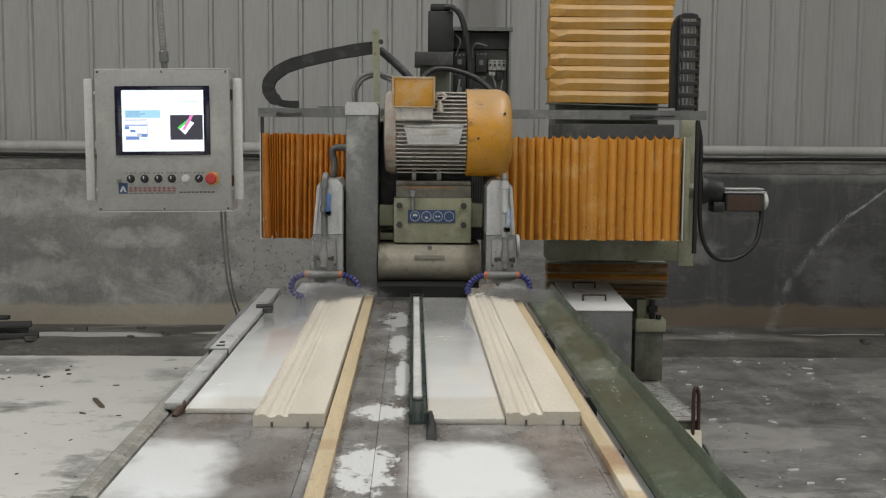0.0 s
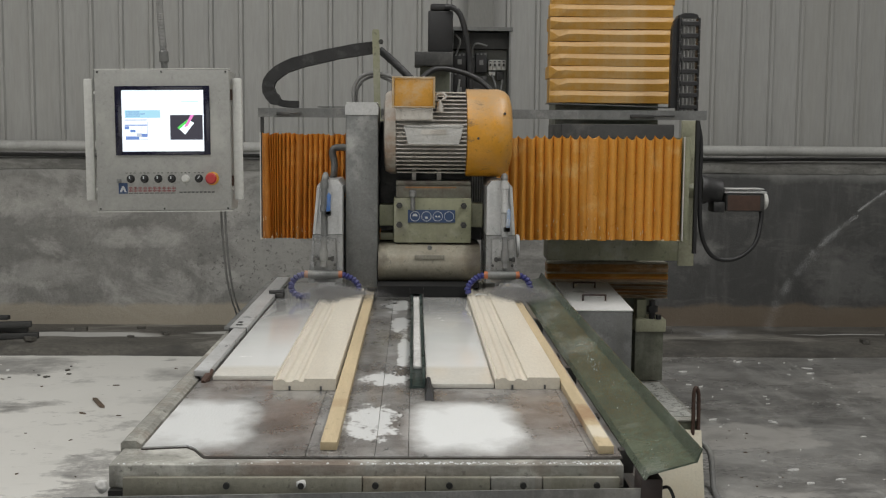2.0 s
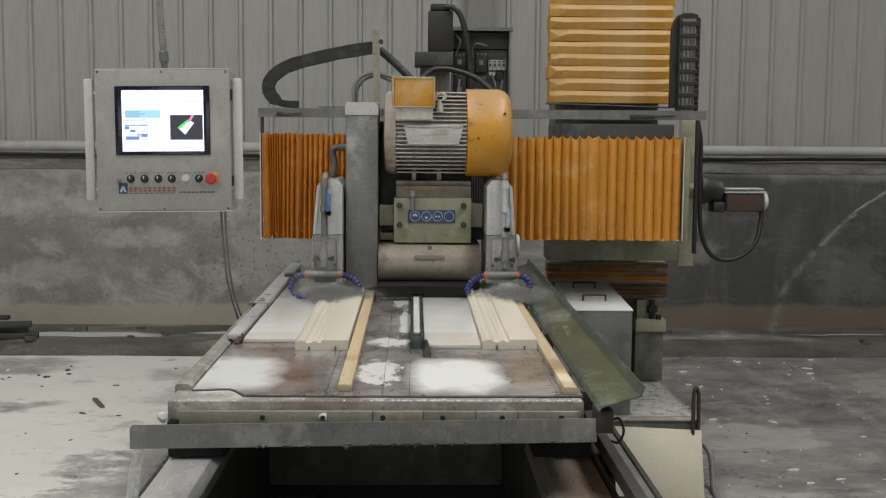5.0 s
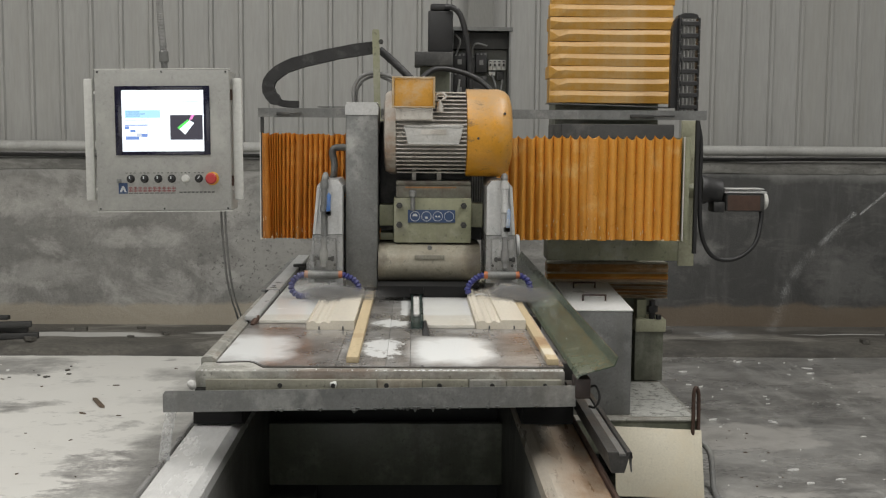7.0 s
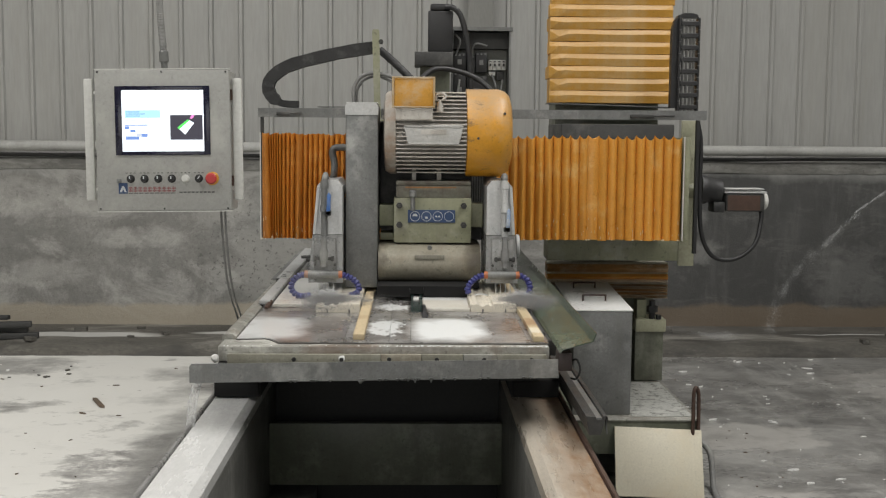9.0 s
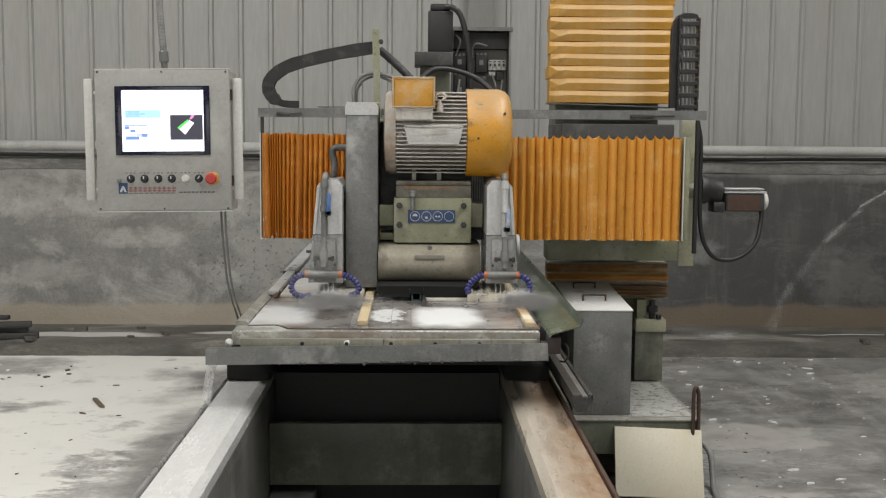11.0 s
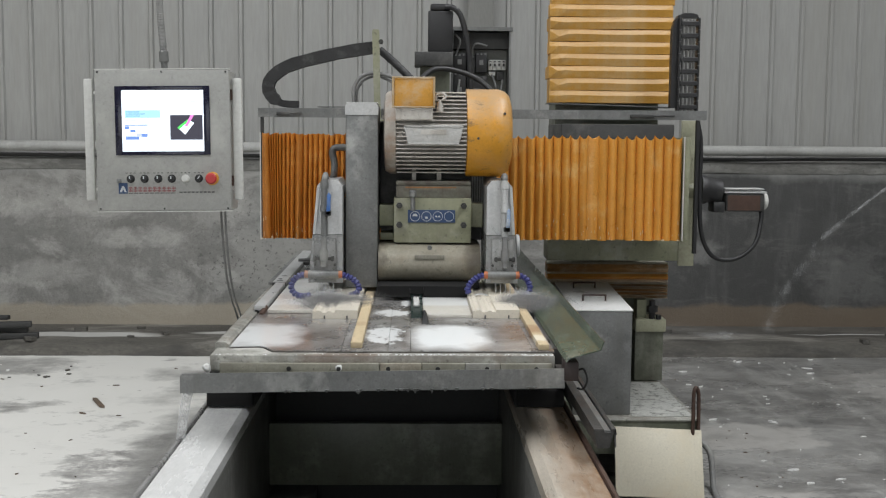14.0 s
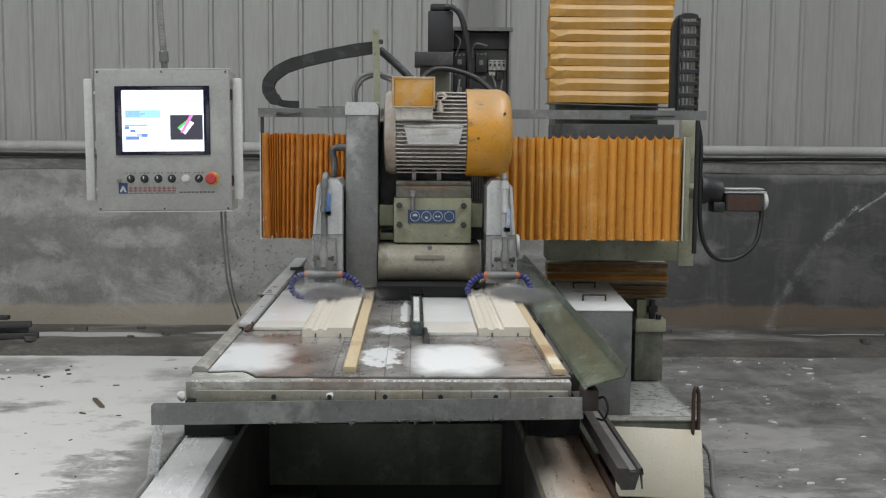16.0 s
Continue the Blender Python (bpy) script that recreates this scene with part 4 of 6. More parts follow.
    bm = B()
    box(bm, -0.0015, 4.52, 1.0272, 0.0295, 6.6, 1.040, 0.004)
    part("slurry_fill", bm, "limed", t, "white slurry", True)
    t = thing("wedge", "small black steel wedge on the table", "wedge")
    MOVING.append(t)
    bm = B()
    rings(bm, [[(x - w, y, z), (x + w, y, z), (x + w, y + 0.16, z), (x - w, y + 0.16, z)] for x, w, y, z in ((0.049, 0.0135, 4.115, 1.0206), (0.049, 0.0125, 4.12, 1.024), (0.048, 0.006, 4.15, 1.045), (0.048, 0.004, 4.155, 1.048))])
    part("body", bm, "black", t, smooth=True)


M["post"] = mat("grey_post_paint", (0.24, 0.24, 0.225), 0.9, (0.20, 0.195, 0.18), 0.3, 0.55, coarse=2, stretch=(1, 1, 0.2))
M["wet_shell"] = mat("wet_guard_sheet", (0.34, 0.34, 0.33), 0.6, (0.22, 0.22, 0.21), 0.4, 0.3, 0.14, 0.3, 7, 90, 0.15, dirt_scale=7, speck=0.4, streak=(0.46, 0.46, 0.45), streak_amount=0.5)
M["lever_pale"] = mat("dusty_blue_lever", (0.30, 0.40, 0.58), 0.8, (0.5, 0.53, 0.55), 0.45, 0.5, coarse=30, dirt_scale=30)
M["worn_black"] = mat("worn_black_plastic", (0.024, 0.024, 0.024), 0.6, (0.065, 0.065, 0.062), 0.22, 0.5, 0.15, 0, 12, 90, 0.3, dirt_scale=11, speck=0.3)
M["dry_splash"] = mat("dried_splash", (0.74, 0.62, 0.44), 0.9, rough=0.6, coarse=20)
M["rim_dust"] = mat("dusty_orange_rim", (0.50, 0.36, 0.20), 0.75, (0.52, 0.45, 0.36), 0.5, 0.5, coarse=9, dirt_scale=8)
M["beam_side"] = mat("grimy_beam_paint", (0.18, 0.18, 0.168), 0.65, (0.10, 0.10, 0.092), 0.4, 0.5, 0.15, 0.1, 5, 60, 0.2, dirt_scale=3, speck=0.5, streak=(0.33, 0.325, 0.30), streak_amount=0.45)
M["bellows_deep"] = mat("deep_orange_bellows_cloth", (0.60, 0.225, 0.032), 0.8, (0.66, 0.34, 0.09), 0.25, 0.4, 0.12, 0, 7, 110, 0.12, vary=0.3, dirt_scale=5, streak=(0.36, 0.12, 0.025), streak_amount=0.55, speck=0.2)
M["soiled"] = mat("oil_soiled_olive", (0.22, 0.215, 0.17), 0.5, (0.08, 0.06, 0.045), 0.5, 0.45, 0.15, 0, 9, 80, 0.2, dirt_scale=7, speck=0.5, streak=(0.07, 0.055, 0.04), streak_amount=0.6)
M["rust_orange"] = mat("orange_rust", (0.36, 0.16, 0.045), 0.6, (0.18, 0.09, 0.04), 0.4, 0.6, coarse=20, dirt_scale=18)
M["bell"] = mat("rust_stained_casting", (0.50, 0.455, 0.40), 0.65, (0.30, 0.19, 0.12), 0.38, 0.55, 0.1, 0.05, 7, 90, 0.25, dirt_scale=6, speck=0.5, streak=(0.26, 0.18, 0.12), streak_amount=0.5)
M["crust"] = mat("crusted_slurry", (0.66, 0.66, 0.62), 0.6, (0.30, 0.31, 0.28), 0.36, 0.32, 0.2, 0, 22, 90, 1.0, dirt_scale=16, speck=0.5)
M["hem"] = mat("crusted_bellows_hem", (0.70, 0.64, 0.53), 0.7, (0.66, 0.63, 0.56), 0.45, 0.6, 0.1, 0, 14, 110, 0.3, dirt_scale=16, speck=0.5)
M["bellows_brown"] = mat("soiled_bellows_cloth", (0.44, 0.235, 0.08), 0.6, (0.50, 0.40, 0.29), 0.36, 0.55, 0.1, 0, 9, 90, 0.2, vary=0.3, dirt_scale=8, speck=0.5)
M["box_grey"] = mat("switch_box_grey", (0.34, 0.35, 0.32), 0.8, (0.22, 0.22, 0.20), 0.35, 0.55, coarse=9, dirt_scale=8, speck=0.4)
M["edge_brown"] = mat("dark_brown_strip", (0.07, 0.06, 0.05), 0.5, (0.3, 0.28, 0.25), 0.25, 0.6, coarse=20, fine=150, bump=0.4)
M["offcut"] = mat("weathered_wood", (0.17, 0.125, 0.09), 0.6, (0.08, 0.065, 0.05), 0.3, 0.8, coarse=12, bump=0.4)
M["bezel"] = mat("dark_blue_glass_bezel", (0.010, 0.010, 0.028), 0.9, rough=0.2, rough_var=0.05, coarse=9, bump=0.0)
M["cap_paint"] = mat("pale_olive_paint", (0.42, 0.42, 0.30), 0.8, (0.28, 0.27, 0.2), 0.3, 0.5, coarse=6, dirt_scale=5, speck=0.4)
M["wiper"] = mat("brown_black_iron", (0.045, 0.032, 0.030), 0.6, (0.10, 0.085, 0.08), 0.3, 0.5, coarse=6)
M["panelling"] = mat("stained_panel_paint", (0.30, 0.29, 0.23), 0.65, (0.16, 0.14, 0.11), 0.4, 0.45, 0.15, 0, 8, 90, 0.25, dirt_scale=4, speck=0.6, streak=(0.42, 0.41, 0.37), streak_amount=0.4)
M["dark_green"] = mat("dark_green_steel", (0.035, 0.06, 0.055), 0.7, (0.15, 0.17, 0.16), 0.3, 0.35, 0.15, 0.3, 6, 60, 0.1)


# ---- the bridge: beam, bellows, column ----
def fold_v(depth, top, foot, height, th=0.003, dip=0.019):
    """One upright pleat between the valleys top[0]..top[1] above and foot[0]..foot[1] below: its rim sags in the middle."""
    bm = B()
    n = 8
    us = [k / n for k in range(n + 1)]
    outer = [(u, depth * abs(2 * u - 1) ** 1.7) for u in us]
    inner = [(u, y + th) for u, y in outer[::-1]]
    rows = []
    for z, (a, b), sag in ((0.0, foot, 0.0), (height * 0.5, ((top[0] + foot[0]) / 2, (top[1] + foot[1]) / 2), 0.0), (height * 0.93, top, dip * 0.5), (height, top, dip)):
        rows.append([(a + (b - a) * u, y, z - sag * math.sin(math.pi * u) ** 0.85) for u, y in outer + inner])
    rings(bm, rows)
    return bm


def bellows_flat(name, label, x0, x1, widths, y, z0, z1, depth, seed, lean, dip=0.019, material="bellows"):
    """A row of pleats whose widths are given in proportion; lean: how far their feet stray sideways."""
    t = thing(name, label, "bellows")
    r = random.Random(seed)
    total, cuts = sum(widths), [x0]
    for w in widths:
        cuts.append(cuts[-1] + (x1 - x0) * w / total)
    feet = [c + (r.gauss(0, lean) if 0 < k < len(widths) else 0) for k, c in enumerate(cuts)]
    for k in range(1, len(feet)):
        feet[k] = max(feet[k], feet[k - 1] + 0.005)
    usual = sorted(widths)[len(widths) // 2]
    for k, w in enumerate(widths):
        d = depth * r.uniform(0.85, 1.1) * (0.35 if w > 1.12 * usual and lean < 0.004 else 1.0)
        o = part("fold", fold_v(d, (cuts[k], cuts[k + 1]), (feet[k], feet[k + 1]), z1 - z0 + r.uniform(-0.003, 0.003), dip=dip * r.uniform(0.8, 1.15)), material, t, smooth=True)
        o.location = (0, y - d, z0 + r.uniform(-0.003, 0.003))
    bm = B()
    for _ in range(55):
        x, k = r.uniform(x0, x1), min(0.2, abs(r.gauss(0, 0.06)))
        w, hh = r.uniform(0.0006, 0.0018), r.uniform(0.004, 0.022)
        prism(bm, [(x - w, z0 + k), (x + w * 0.6, z0 + k - 0.001), (x + w, z0 + k + hh * 0.6), (x, z0 + k + hh)], "y", y - depth * 1.04, y - depth * 0.8)
    for _ in range(16):
        x, s = r.uniform(x0, x1), r.uniform(0.002, 0.006)
        prism(bm, [(x - s, z0 - 0.001), (x + s * 0.7, z0 - 0.002), (x + s * 0.4, z0 + s * 0.8), (x - s * 0.5, z0 + s * 0.5)], "y", y - depth * 1.1, y - depth * 0.5)
    tagged(part("slurry_fleck", bm, "dry_splash", t, "dried white splashes"), kind="stuff")
    return t


def crushed_bellows(name, label, x0, x1, y, z0, layers):
    """Bellows pressed flat: layers of (height, way out, fall towards its right end, material), from the bottom up."""
    t = thing(name, label, "bellows")
    z, drop = z0, 0.0
    for k, (h, d, fall, mt) in enumerate(layers):
        bm, rows = B(), []
        for s in range(25):
            u = s / 24
            w = noise.noise(Vector((u * 5, k * 1.9, 2))) * 0.10 * h + noise.noise(Vector((u * 26, k * 1.3, 7))) * 0.05 * h
            end = 0.55 if s in (0, 24) else 1 + 0.18 * noise.noise(Vector((u * 9, k * 2.1, 4)))
            lo, hi = drop * (1 - u), (drop + fall) * (1 - u)
            rows.append([(x0 + (x1 - x0) * u, y + 0.10, z + lo), (x0 + (x1 - x0) * u, y, z + lo), (x0 + (x1 - x0) * u, y - d * end, z + (lo + h + hi) * 0.5 + w), (x0 + (x1 - x0) * u, y, z + h * 0.96 + hi), (x0 + (x1 - x0) * u, y + 0.10, z + h * 0.96 + hi)])
        rings(bm, rows)
        part("fold" if h > 0.017 or d > 0.02 else "hem", bm, mt, t)
        z, drop = z + h, drop + fall
    return t


def bellows_stack(name, label, x0, x1, y, z0, z1, n, depth, material, seed):
    """Level pleats one above another, crumpled at their left ends."""
    t = thing(name, label, "bellows")
    r = random.Random(seed)
    p, nseg = (z1 - z0) / n, 14
    for k in range(n):
        bm, rows = B(), []
        d = depth * r.uniform(0.85, 1.1)
        w = r.uniform(-0.006, 0.006)
        sec = [(y, 0.001), (y - d * 0.25, 0.002), (y - d, p * 0.58), (y - d, p * 0.62), (y - d * 0.25, p * 0.97), (y, p), (y + 0.12, p), (y + 0.12, 0.001)]
        for s in range(nseg + 1):
            u = s / nseg
            end = 1.0 if 0 < s < nseg else 0.55
            dz = noise.noise(Vector((u * 2.5, k * 2.3, seed))) * p * 0.07
            cr = max(0.0, 1 - u / 0.22) * 1.3
            kx, kz = noise.noise(Vector((k * 3.1, s * 1.7, 5))) * cr, noise.noise(Vector((k * 2.7, s * 1.9, 11))) * cr
            rows.append([(x0 + w + (x1 - x0) * u, y + (yy - y) * (end if yy < y else 1) * (1 + 1.2 * kx), zz + dz + (p * 0.45 * kz if yy < y - d * 0.5 else 0)) for yy, zz in sec])
        rings(bm, rows)
        o = part("fold", bm, material, t)
        o.location = (0, 0, z0 + k * p)
    return t


def bridge():
    t = thing("bridge_column", "olive machine column with cross beam and top rail", "machine column")
    solid("column", "olive_dark", (0.84, 6.78, 0.362, 1.46, 7.08, 3.4), parent=t, bev=0.008)
    solid("cross_beam", "olive_dark", (-0.74, 5.86, 1.30, 1.38, 6.16, 1.77), parent=t, bev=0.006)
    solid("carriage", "dark", (0.80, 6.17, 1.27, 1.42, 6.77, 1.86), parent=t, bev=0.006)
    solid("carriage_plate", "olive", (0.764, 6.40, 1.086, 1.587, 6.60, 1.262), parent=t, bev=0.005)
    bm = B()
    prism(bm, [(-0.806, 1.879), (-0.806, 1.926), (1.524, 1.930), (1.524, 1.881)], "y", 5.895, 5.899)
    prism(bm, [(-0.806, 1.922), (-0.806, 1.926), (1.524, 1.930), (1.524, 1.926)], "y", 5.9, 5.96)
    rail = part("top_rail", bm, "galv", t, "galvanised angle rail")
    solid("end_post", "dark", (-0.795, 5.90, 1.255, -0.78, 5.93, 1.879), parent=t)
    solid("end_flange", "olive", (1.395, 5.80, 1.25, 1.42, 6.1, 1.79), parent=t, bev=0.003)
    solid("end_plate", "cap_paint", (1.428, 6.03, 1.10, 1.512, 6.05, 1.88), parent=t, bev=0.003)
    bm = B()
    box(bm, 1.475, 5.9, 1.18, 1.492, 5.93, 1.88)
    part("cable_duct", bm, "black", t)
    for x, s in ((-0.66, 0.05), (1.21, 0.09)):
        bm = B()
        box(bm, x - s, 5.875, 1.888, x + s * 0.4, 5.894, 1.908, 0.005)
        tube(bm, [(x + s * 0.3, 5.88, 1.90), (x + s, 5.885, 1.902), (x + s * 1.6, 5.885, 1.903)], 0.005, 6)
        part("limit_switch", bm, "dark", rail, smooth=True)
    solid("bellows_edge", "white", (1.386, 5.79, 1.258, 1.391, 5.80, 1.795), (-0.785, 5.79, 1.255, -0.780, 5.80, 1.80), parent=t)
    for x in (-0.01,):
        bm = B()
        box(bm, x - 0.18, 5.62, 1.33, x + 0.42, 5.84, 1.86, 0.006)
        part("head_slide", bm, "dark", t, smooth=True)
    bellows_flat("beam_bellows", "pleated orange dust bellows over the cross beam", 0.40, 1.385, [16] * 11 + [20] + [17] * 9, 5.83, 1.258, 1.797, 0.024, 1, 0.0015)
    bellows_flat("beam_bellows", "tightly folded orange dust bellows over the cross beam", -0.778, -0.16, [12, 4, 4, 4, 4, 5, 7, 7, 8, 14, 8, 8] + [9] * 13, 5.83, 1.258, 1.797, 0.024, 2, 0.006, 0.005, "bellows_deep")
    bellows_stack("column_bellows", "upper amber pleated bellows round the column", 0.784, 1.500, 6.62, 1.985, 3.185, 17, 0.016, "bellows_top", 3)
    crushed_bellows("column_bellows", "compressed stained bellows at the column foot", 0.785, 1.498, 6.58, 0.843,
                    [(0.013, 0.030, 0.003, "bellows_old"), (0.007, 0.024, 0.002, "hem"), (0.013, 0.028, 0.003, "bellows_brown"), (0.006, 0.022, 0.001, "hem"), (0.013, 0.030, 0.002, "bellows_brown"),
                     (0.012, 0.026, 0.0, "bellows_old"), (0.006, 0.030, -0.002, "hem"), (0.012, 0.026, -0.003, "bellows_brown"), (0.010, 0.034, -0.003, "hem"), (0.020, 0.030, -0.002, "hem"), (0.032, 0.036, -0.001, "bellows"), (0.012, 0.036, 0.0, "hem"), (0.046, 0.040, 0.0, "bellows_brown"), (0.010, 0.030, 0.0, "hem")])
    u = thing("bellows_plate", "thin bent end plate under the upper bellows", "plate")
    bm = B()
    prism(bm, [(0.775, 1.983), (1.500, 1.964), (1.500, 1.960), (0.775, 1.979)], "y", 6.54, 6.74)
    part("sheet", bm, "galv", u)
    # drag chain beside the column
    c = thing("drag_chain", "black plastic drag chain hanging beside the column", "cable chain")
    path = [(1.49, 6.2, 1.93 + 0.064 * k) for k in range(8)]
    for k, (x, y, z) in enumerate(path):
        bm = B()
        for sx in (-0.058, 0.046):
            box(bm, sx, -0.03, -0.004, sx + 0.012, 0.03, 0.058, 0.003)
        box(bm, -0.046, -0.034, 0.014, 0.046, -0.026, 0.038, 0.003)
        box(bm, -0.046, 0.026, 0.012, 0.046, 0.034, 0.030, 0.003)
        o = part("link", bm, "black", c)
        o.location = (x, y, z)
    bm = B()
    prism(bm, [(1.400, 2.30), (1.402, 2.38), (1.412, 2.42), (1.432, 2.45), (1.462, 2.463), (1.510, 2.463), (1.536, 2.455), (1.545, 2.438), (1.434, 2.438), (1.434, 1.95), (1.400, 1.95)], "y", 6.2, 6.25)
    part("chain_bend", bm, "black", c)
    for k, dx in enumerate((-0.03, -0.01, 0.012, 0.03)):
        bm = B()
        tube(bm, [(1.49 + dx, 6.2, 1.91), (1.492 + dx, 6.205, 2.15), (1.488 + dx, 6.2, 2.43)], 0.008, 8, 4)
        part("cable", bm, "hose", c, smooth=True)


def bridge_motors():
    s = thing("cross_drive_motor", "black servo motor at the beam's end with a looped cable", "servo motor")
    bm = B()
    cyl(bm, (1.43, 6.05, 1.505), (1.53, 6.05, 1.505), 0.045, 20, 0.004)
    part("coupling_housing", bm, "olive", s, smooth=True)
    bm = B()
    lathe(bm, (1.53, 6.05, 1.515), (1.655, 6.05, 1.50), [(0, 0.065), (0.05, 0.076), (0.3, 0.078), (0.45, 0.066), (0.95, 0.064), (1, 0.055)], 24)
    box(bm, 1.60, 5.99, 1.392, 1.665, 6.11, 1.45, 0.01)
    part("gearbox", bm, "black", s, smooth=True)
    bm = B()
    box(bm, 1.667, 5.99, 1.398, 1.875, 6.11, 1.496, 0.012)
    part("motor_case", bm, "dark", s, smooth=True)
    solid("top_cover", "alu", (1.66, 5.985, 1.4965, 1.885, 6.115, 1.506), (1.66, 5.985, 1.516, 1.87, 6.10, 1.522), parent=s, bev=0.002)
    solid("red_band", "rust", (1.675, 5.9865, 1.405, 1.85, 5.9895, 1.485), parent=s)
    bm = B()
    cyl(bm, (1.876, 6.05, 1.452), (1.903, 6.05, 1.452), 0.046, 20, 0.008)
    part("end_cap", bm, "white", s, smooth=True)
    bm = B()
    tube(bm, [(1.875, 6.04, 1.40), (1.870, 6.03, 1.34), (1.83, 6.0, 1.22), (1.72, 5.98, 1.145), (1.60, 5.97, 1.16), (1.53, 5.95, 1.28), (1.51, 5.94, 1.5), (1.51, 5.94, 1.75), (1.49, 5.94, 1.87)], 0.012, 10)
    part("cable_loop", bm, "black", s, smooth=True)
    # lift motor and its open switch box, behind the head
    v = thing("lift_motor", "upright black servo motor on a bracket behind the head", "servo motor")
    bm = B()
    box(bm, 0.072, 6.14, 2.235, 0.205, 6.26, 2.456, 0.01)
    part("motor_case", bm, "black", v, smooth=True)
    bm = B()
    box(bm, 0.084, 6.145, 2.4575, 0.190, 6.255, 2.493, 0.010)
    part("encoder_cap", bm, "black", v, smooth=True)
    solid("bracket", "dark", (0.0, 6.08, 2.16, 0.205, 6.3, 2.234), parent=v, bev=0.004)
    solid("post", "olive_dark", (0.03, 6.165, 1.77, 0.19, 6.35, 2.159), parent=v)
    bm = B()
    tube(bm, [(0.17, 6.15, 2.474), (0.205, 6.12, 2.468), (0.244, 6.12, 2.428), (0.272, 6.12, 2.333), (0.291, 6.12, 2.214), (0.303, 6.12, 2.064), (0.31, 6.12, 1.9)], 0.015, 10)
    part("cable", bm, "black", v, smooth=True)
    e = thing("switch_box", "open grey electrical switch box with breakers and wiring", "switch box")
    solid("case", "galv", (0.205, 6.45, 1.90, 0.53, 6.46, 2.375), (0.205, 6.28, 2.365, 0.54, 6.45, 2.385), (0.52, 6.28, 1.90, 0.53, 6.45, 2.364), (0.205, 6.28, 1.90, 0.212, 6.45, 2.364), parent=e)
    solid("mounting_plate", "box_grey", (0.214, 6.43, 1.90, 0.518, 6.448, 2.36), parent=e)
    solid("stand", "olive_dark", (0.30, 6.462, 1.6, 0.42, 6.6, 2.2), (0.30, 6.17, 1.6, 0.42, 6.461, 1.70), parent=e)
    # Dark block stands for the shade at the top of the open case.
    solid("case_shade", "dark", (0.214, 6.34, 2.27, 0.518, 6.429, 2.36), parent=e, bev=0.003)
    for x0, z0, x1, z1 in ((0.215, 2.150, 0.284, 2.245), (0.288, 2.130, 0.334, 2.235), (0.338, 2.140, 0.402, 2.250), (0.216, 1.95, 0.286, 2.140), (0.290, 1.96, 0.402, 2.120)):
        con = solid("contactor", "black", (x0, 6.33, z0, x1, 6.429, z1), parent=e, bev=0.004)
        zm = (z0 + z1) / 2
        solid("contact_label", "hose", ((x0 * 2 + x1) / 3, 6.3265, zm - 0.014, (x0 + x1 * 2) / 3, 6.3295, zm + 0.014), parent=con)
        for k in range(3):
            xs = x0 + (k + 0.5) * (x1 - x0) / 3
            solid("terminal_screw", "galv", (xs - 0.005, 6.327, z1 - 0.014, xs + 0.005, 6.3295, z1 - 0.005), parent=con)
    for k in range(4):
        brk = solid("breaker", "white", (0.411 + k * 0.0245, 6.36, 2.155, 0.4335 + k * 0.0245, 6.429, 2.212), parent=e, bev=0.002)
        solid("toggle", "dark", (0.417 + k * 0.0245, 6.348, 2.176, 0.4275 + k * 0.0245, 6.36, 2.191), parent=brk)
        solid("breaker_mark", "greyink", (0.415 + k * 0.0245, 6.3585, 2.198, 0.4295 + k * 0.0245, 6.3597, 2.205), parent=brk)
    solid("terminal", "white", (0.414, 6.37, 2.128, 0.451, 6.429, 2.147), parent=e)
    solid("relay", "dark", (0.458, 6.37, 2.10, 0.500, 6.429, 2.148), parent=e, bev=0.002)
    for a, b, c in (((0.31, 6.34, 2.2), (0.33, 6.29, 2.29), (0.40, 6.31, 2.285)), ((0.49, 6.35, 2.10), (0.47, 6.3, 2.03), (0.40, 6.33, 1.95)), ((0.25, 6.33, 2.1), (0.24, 6.28, 1.99), (0.30, 6.32, 1.92)), ((0.43, 6.36, 2.13), (0.45, 6.33, 2.06), (0.44, 6.35, 1.96)), ((0.23, 6.33, 2.24), (0.25, 6.30, 2.31), (0.22, 6.33, 2.35))):
        bm = B()
        tube(bm, [a, b, c], 0.006, 8)
        part("wire", bm, "hose", e, smooth=True)
    # flat hose chain lying along the top rail
    h = thing("cable_carrier", "thick black cable carrier looping back over the top rail", "cable carrier")
    bm = B()
    path = smooth_path([(-0.60, 5.93, 1.946), (-0.66, 5.93, 1.947), (-0.700, 5.93, 1.956), (-0.742, 5.93, 1.99), (-0.756, 5.93, 2.035), (-0.736, 5.93, 2.084), (-0.668, 5.93, 2.135), (-0.566, 5.93, 2.170), (-0.391, 5.93, 2.211), (-0.231, 5.93, 2.238), (-0.19, 5.93, 2.240)], 2)
    rows = []
    for i, p in enumerate(path):
        d = (path[min(i + 1, len(path) - 1)] - path[max(i - 1, 0)]).normalized()
        nrm = Vector((d.z, 0, -d.x))
        hw = 0.030 + 0.002 * (i % 2) if i > 4 else 0.018
        w = 0.03 * (1 - 0.06 * (i % 2))
        rows.append([p + nrm * hw * a + Vector((0, w * b, 0)) for a, b in ((-1, -1), (1, -1), (1, 1), (-1, 1))])
    rings(bm, rows)
    part("carrier", bm, "worn_black", h)
    solid("tray", "galv", (-0.50, 5.90, 1.931, -0.20, 5.96, 1.938), parent=h)
    b = thing("carrier_post", "thin olive flat-bar post holding the cable carrier", "post")
    bm = B()
    prism(bm, [(-0.217, 2.318), (-0.211, 2.326), (-0.185, 2.326), (-0.180, 2.318), (-0.172, 1.87), (-0.204, 1.87)], "y", 5.84, 5.848)
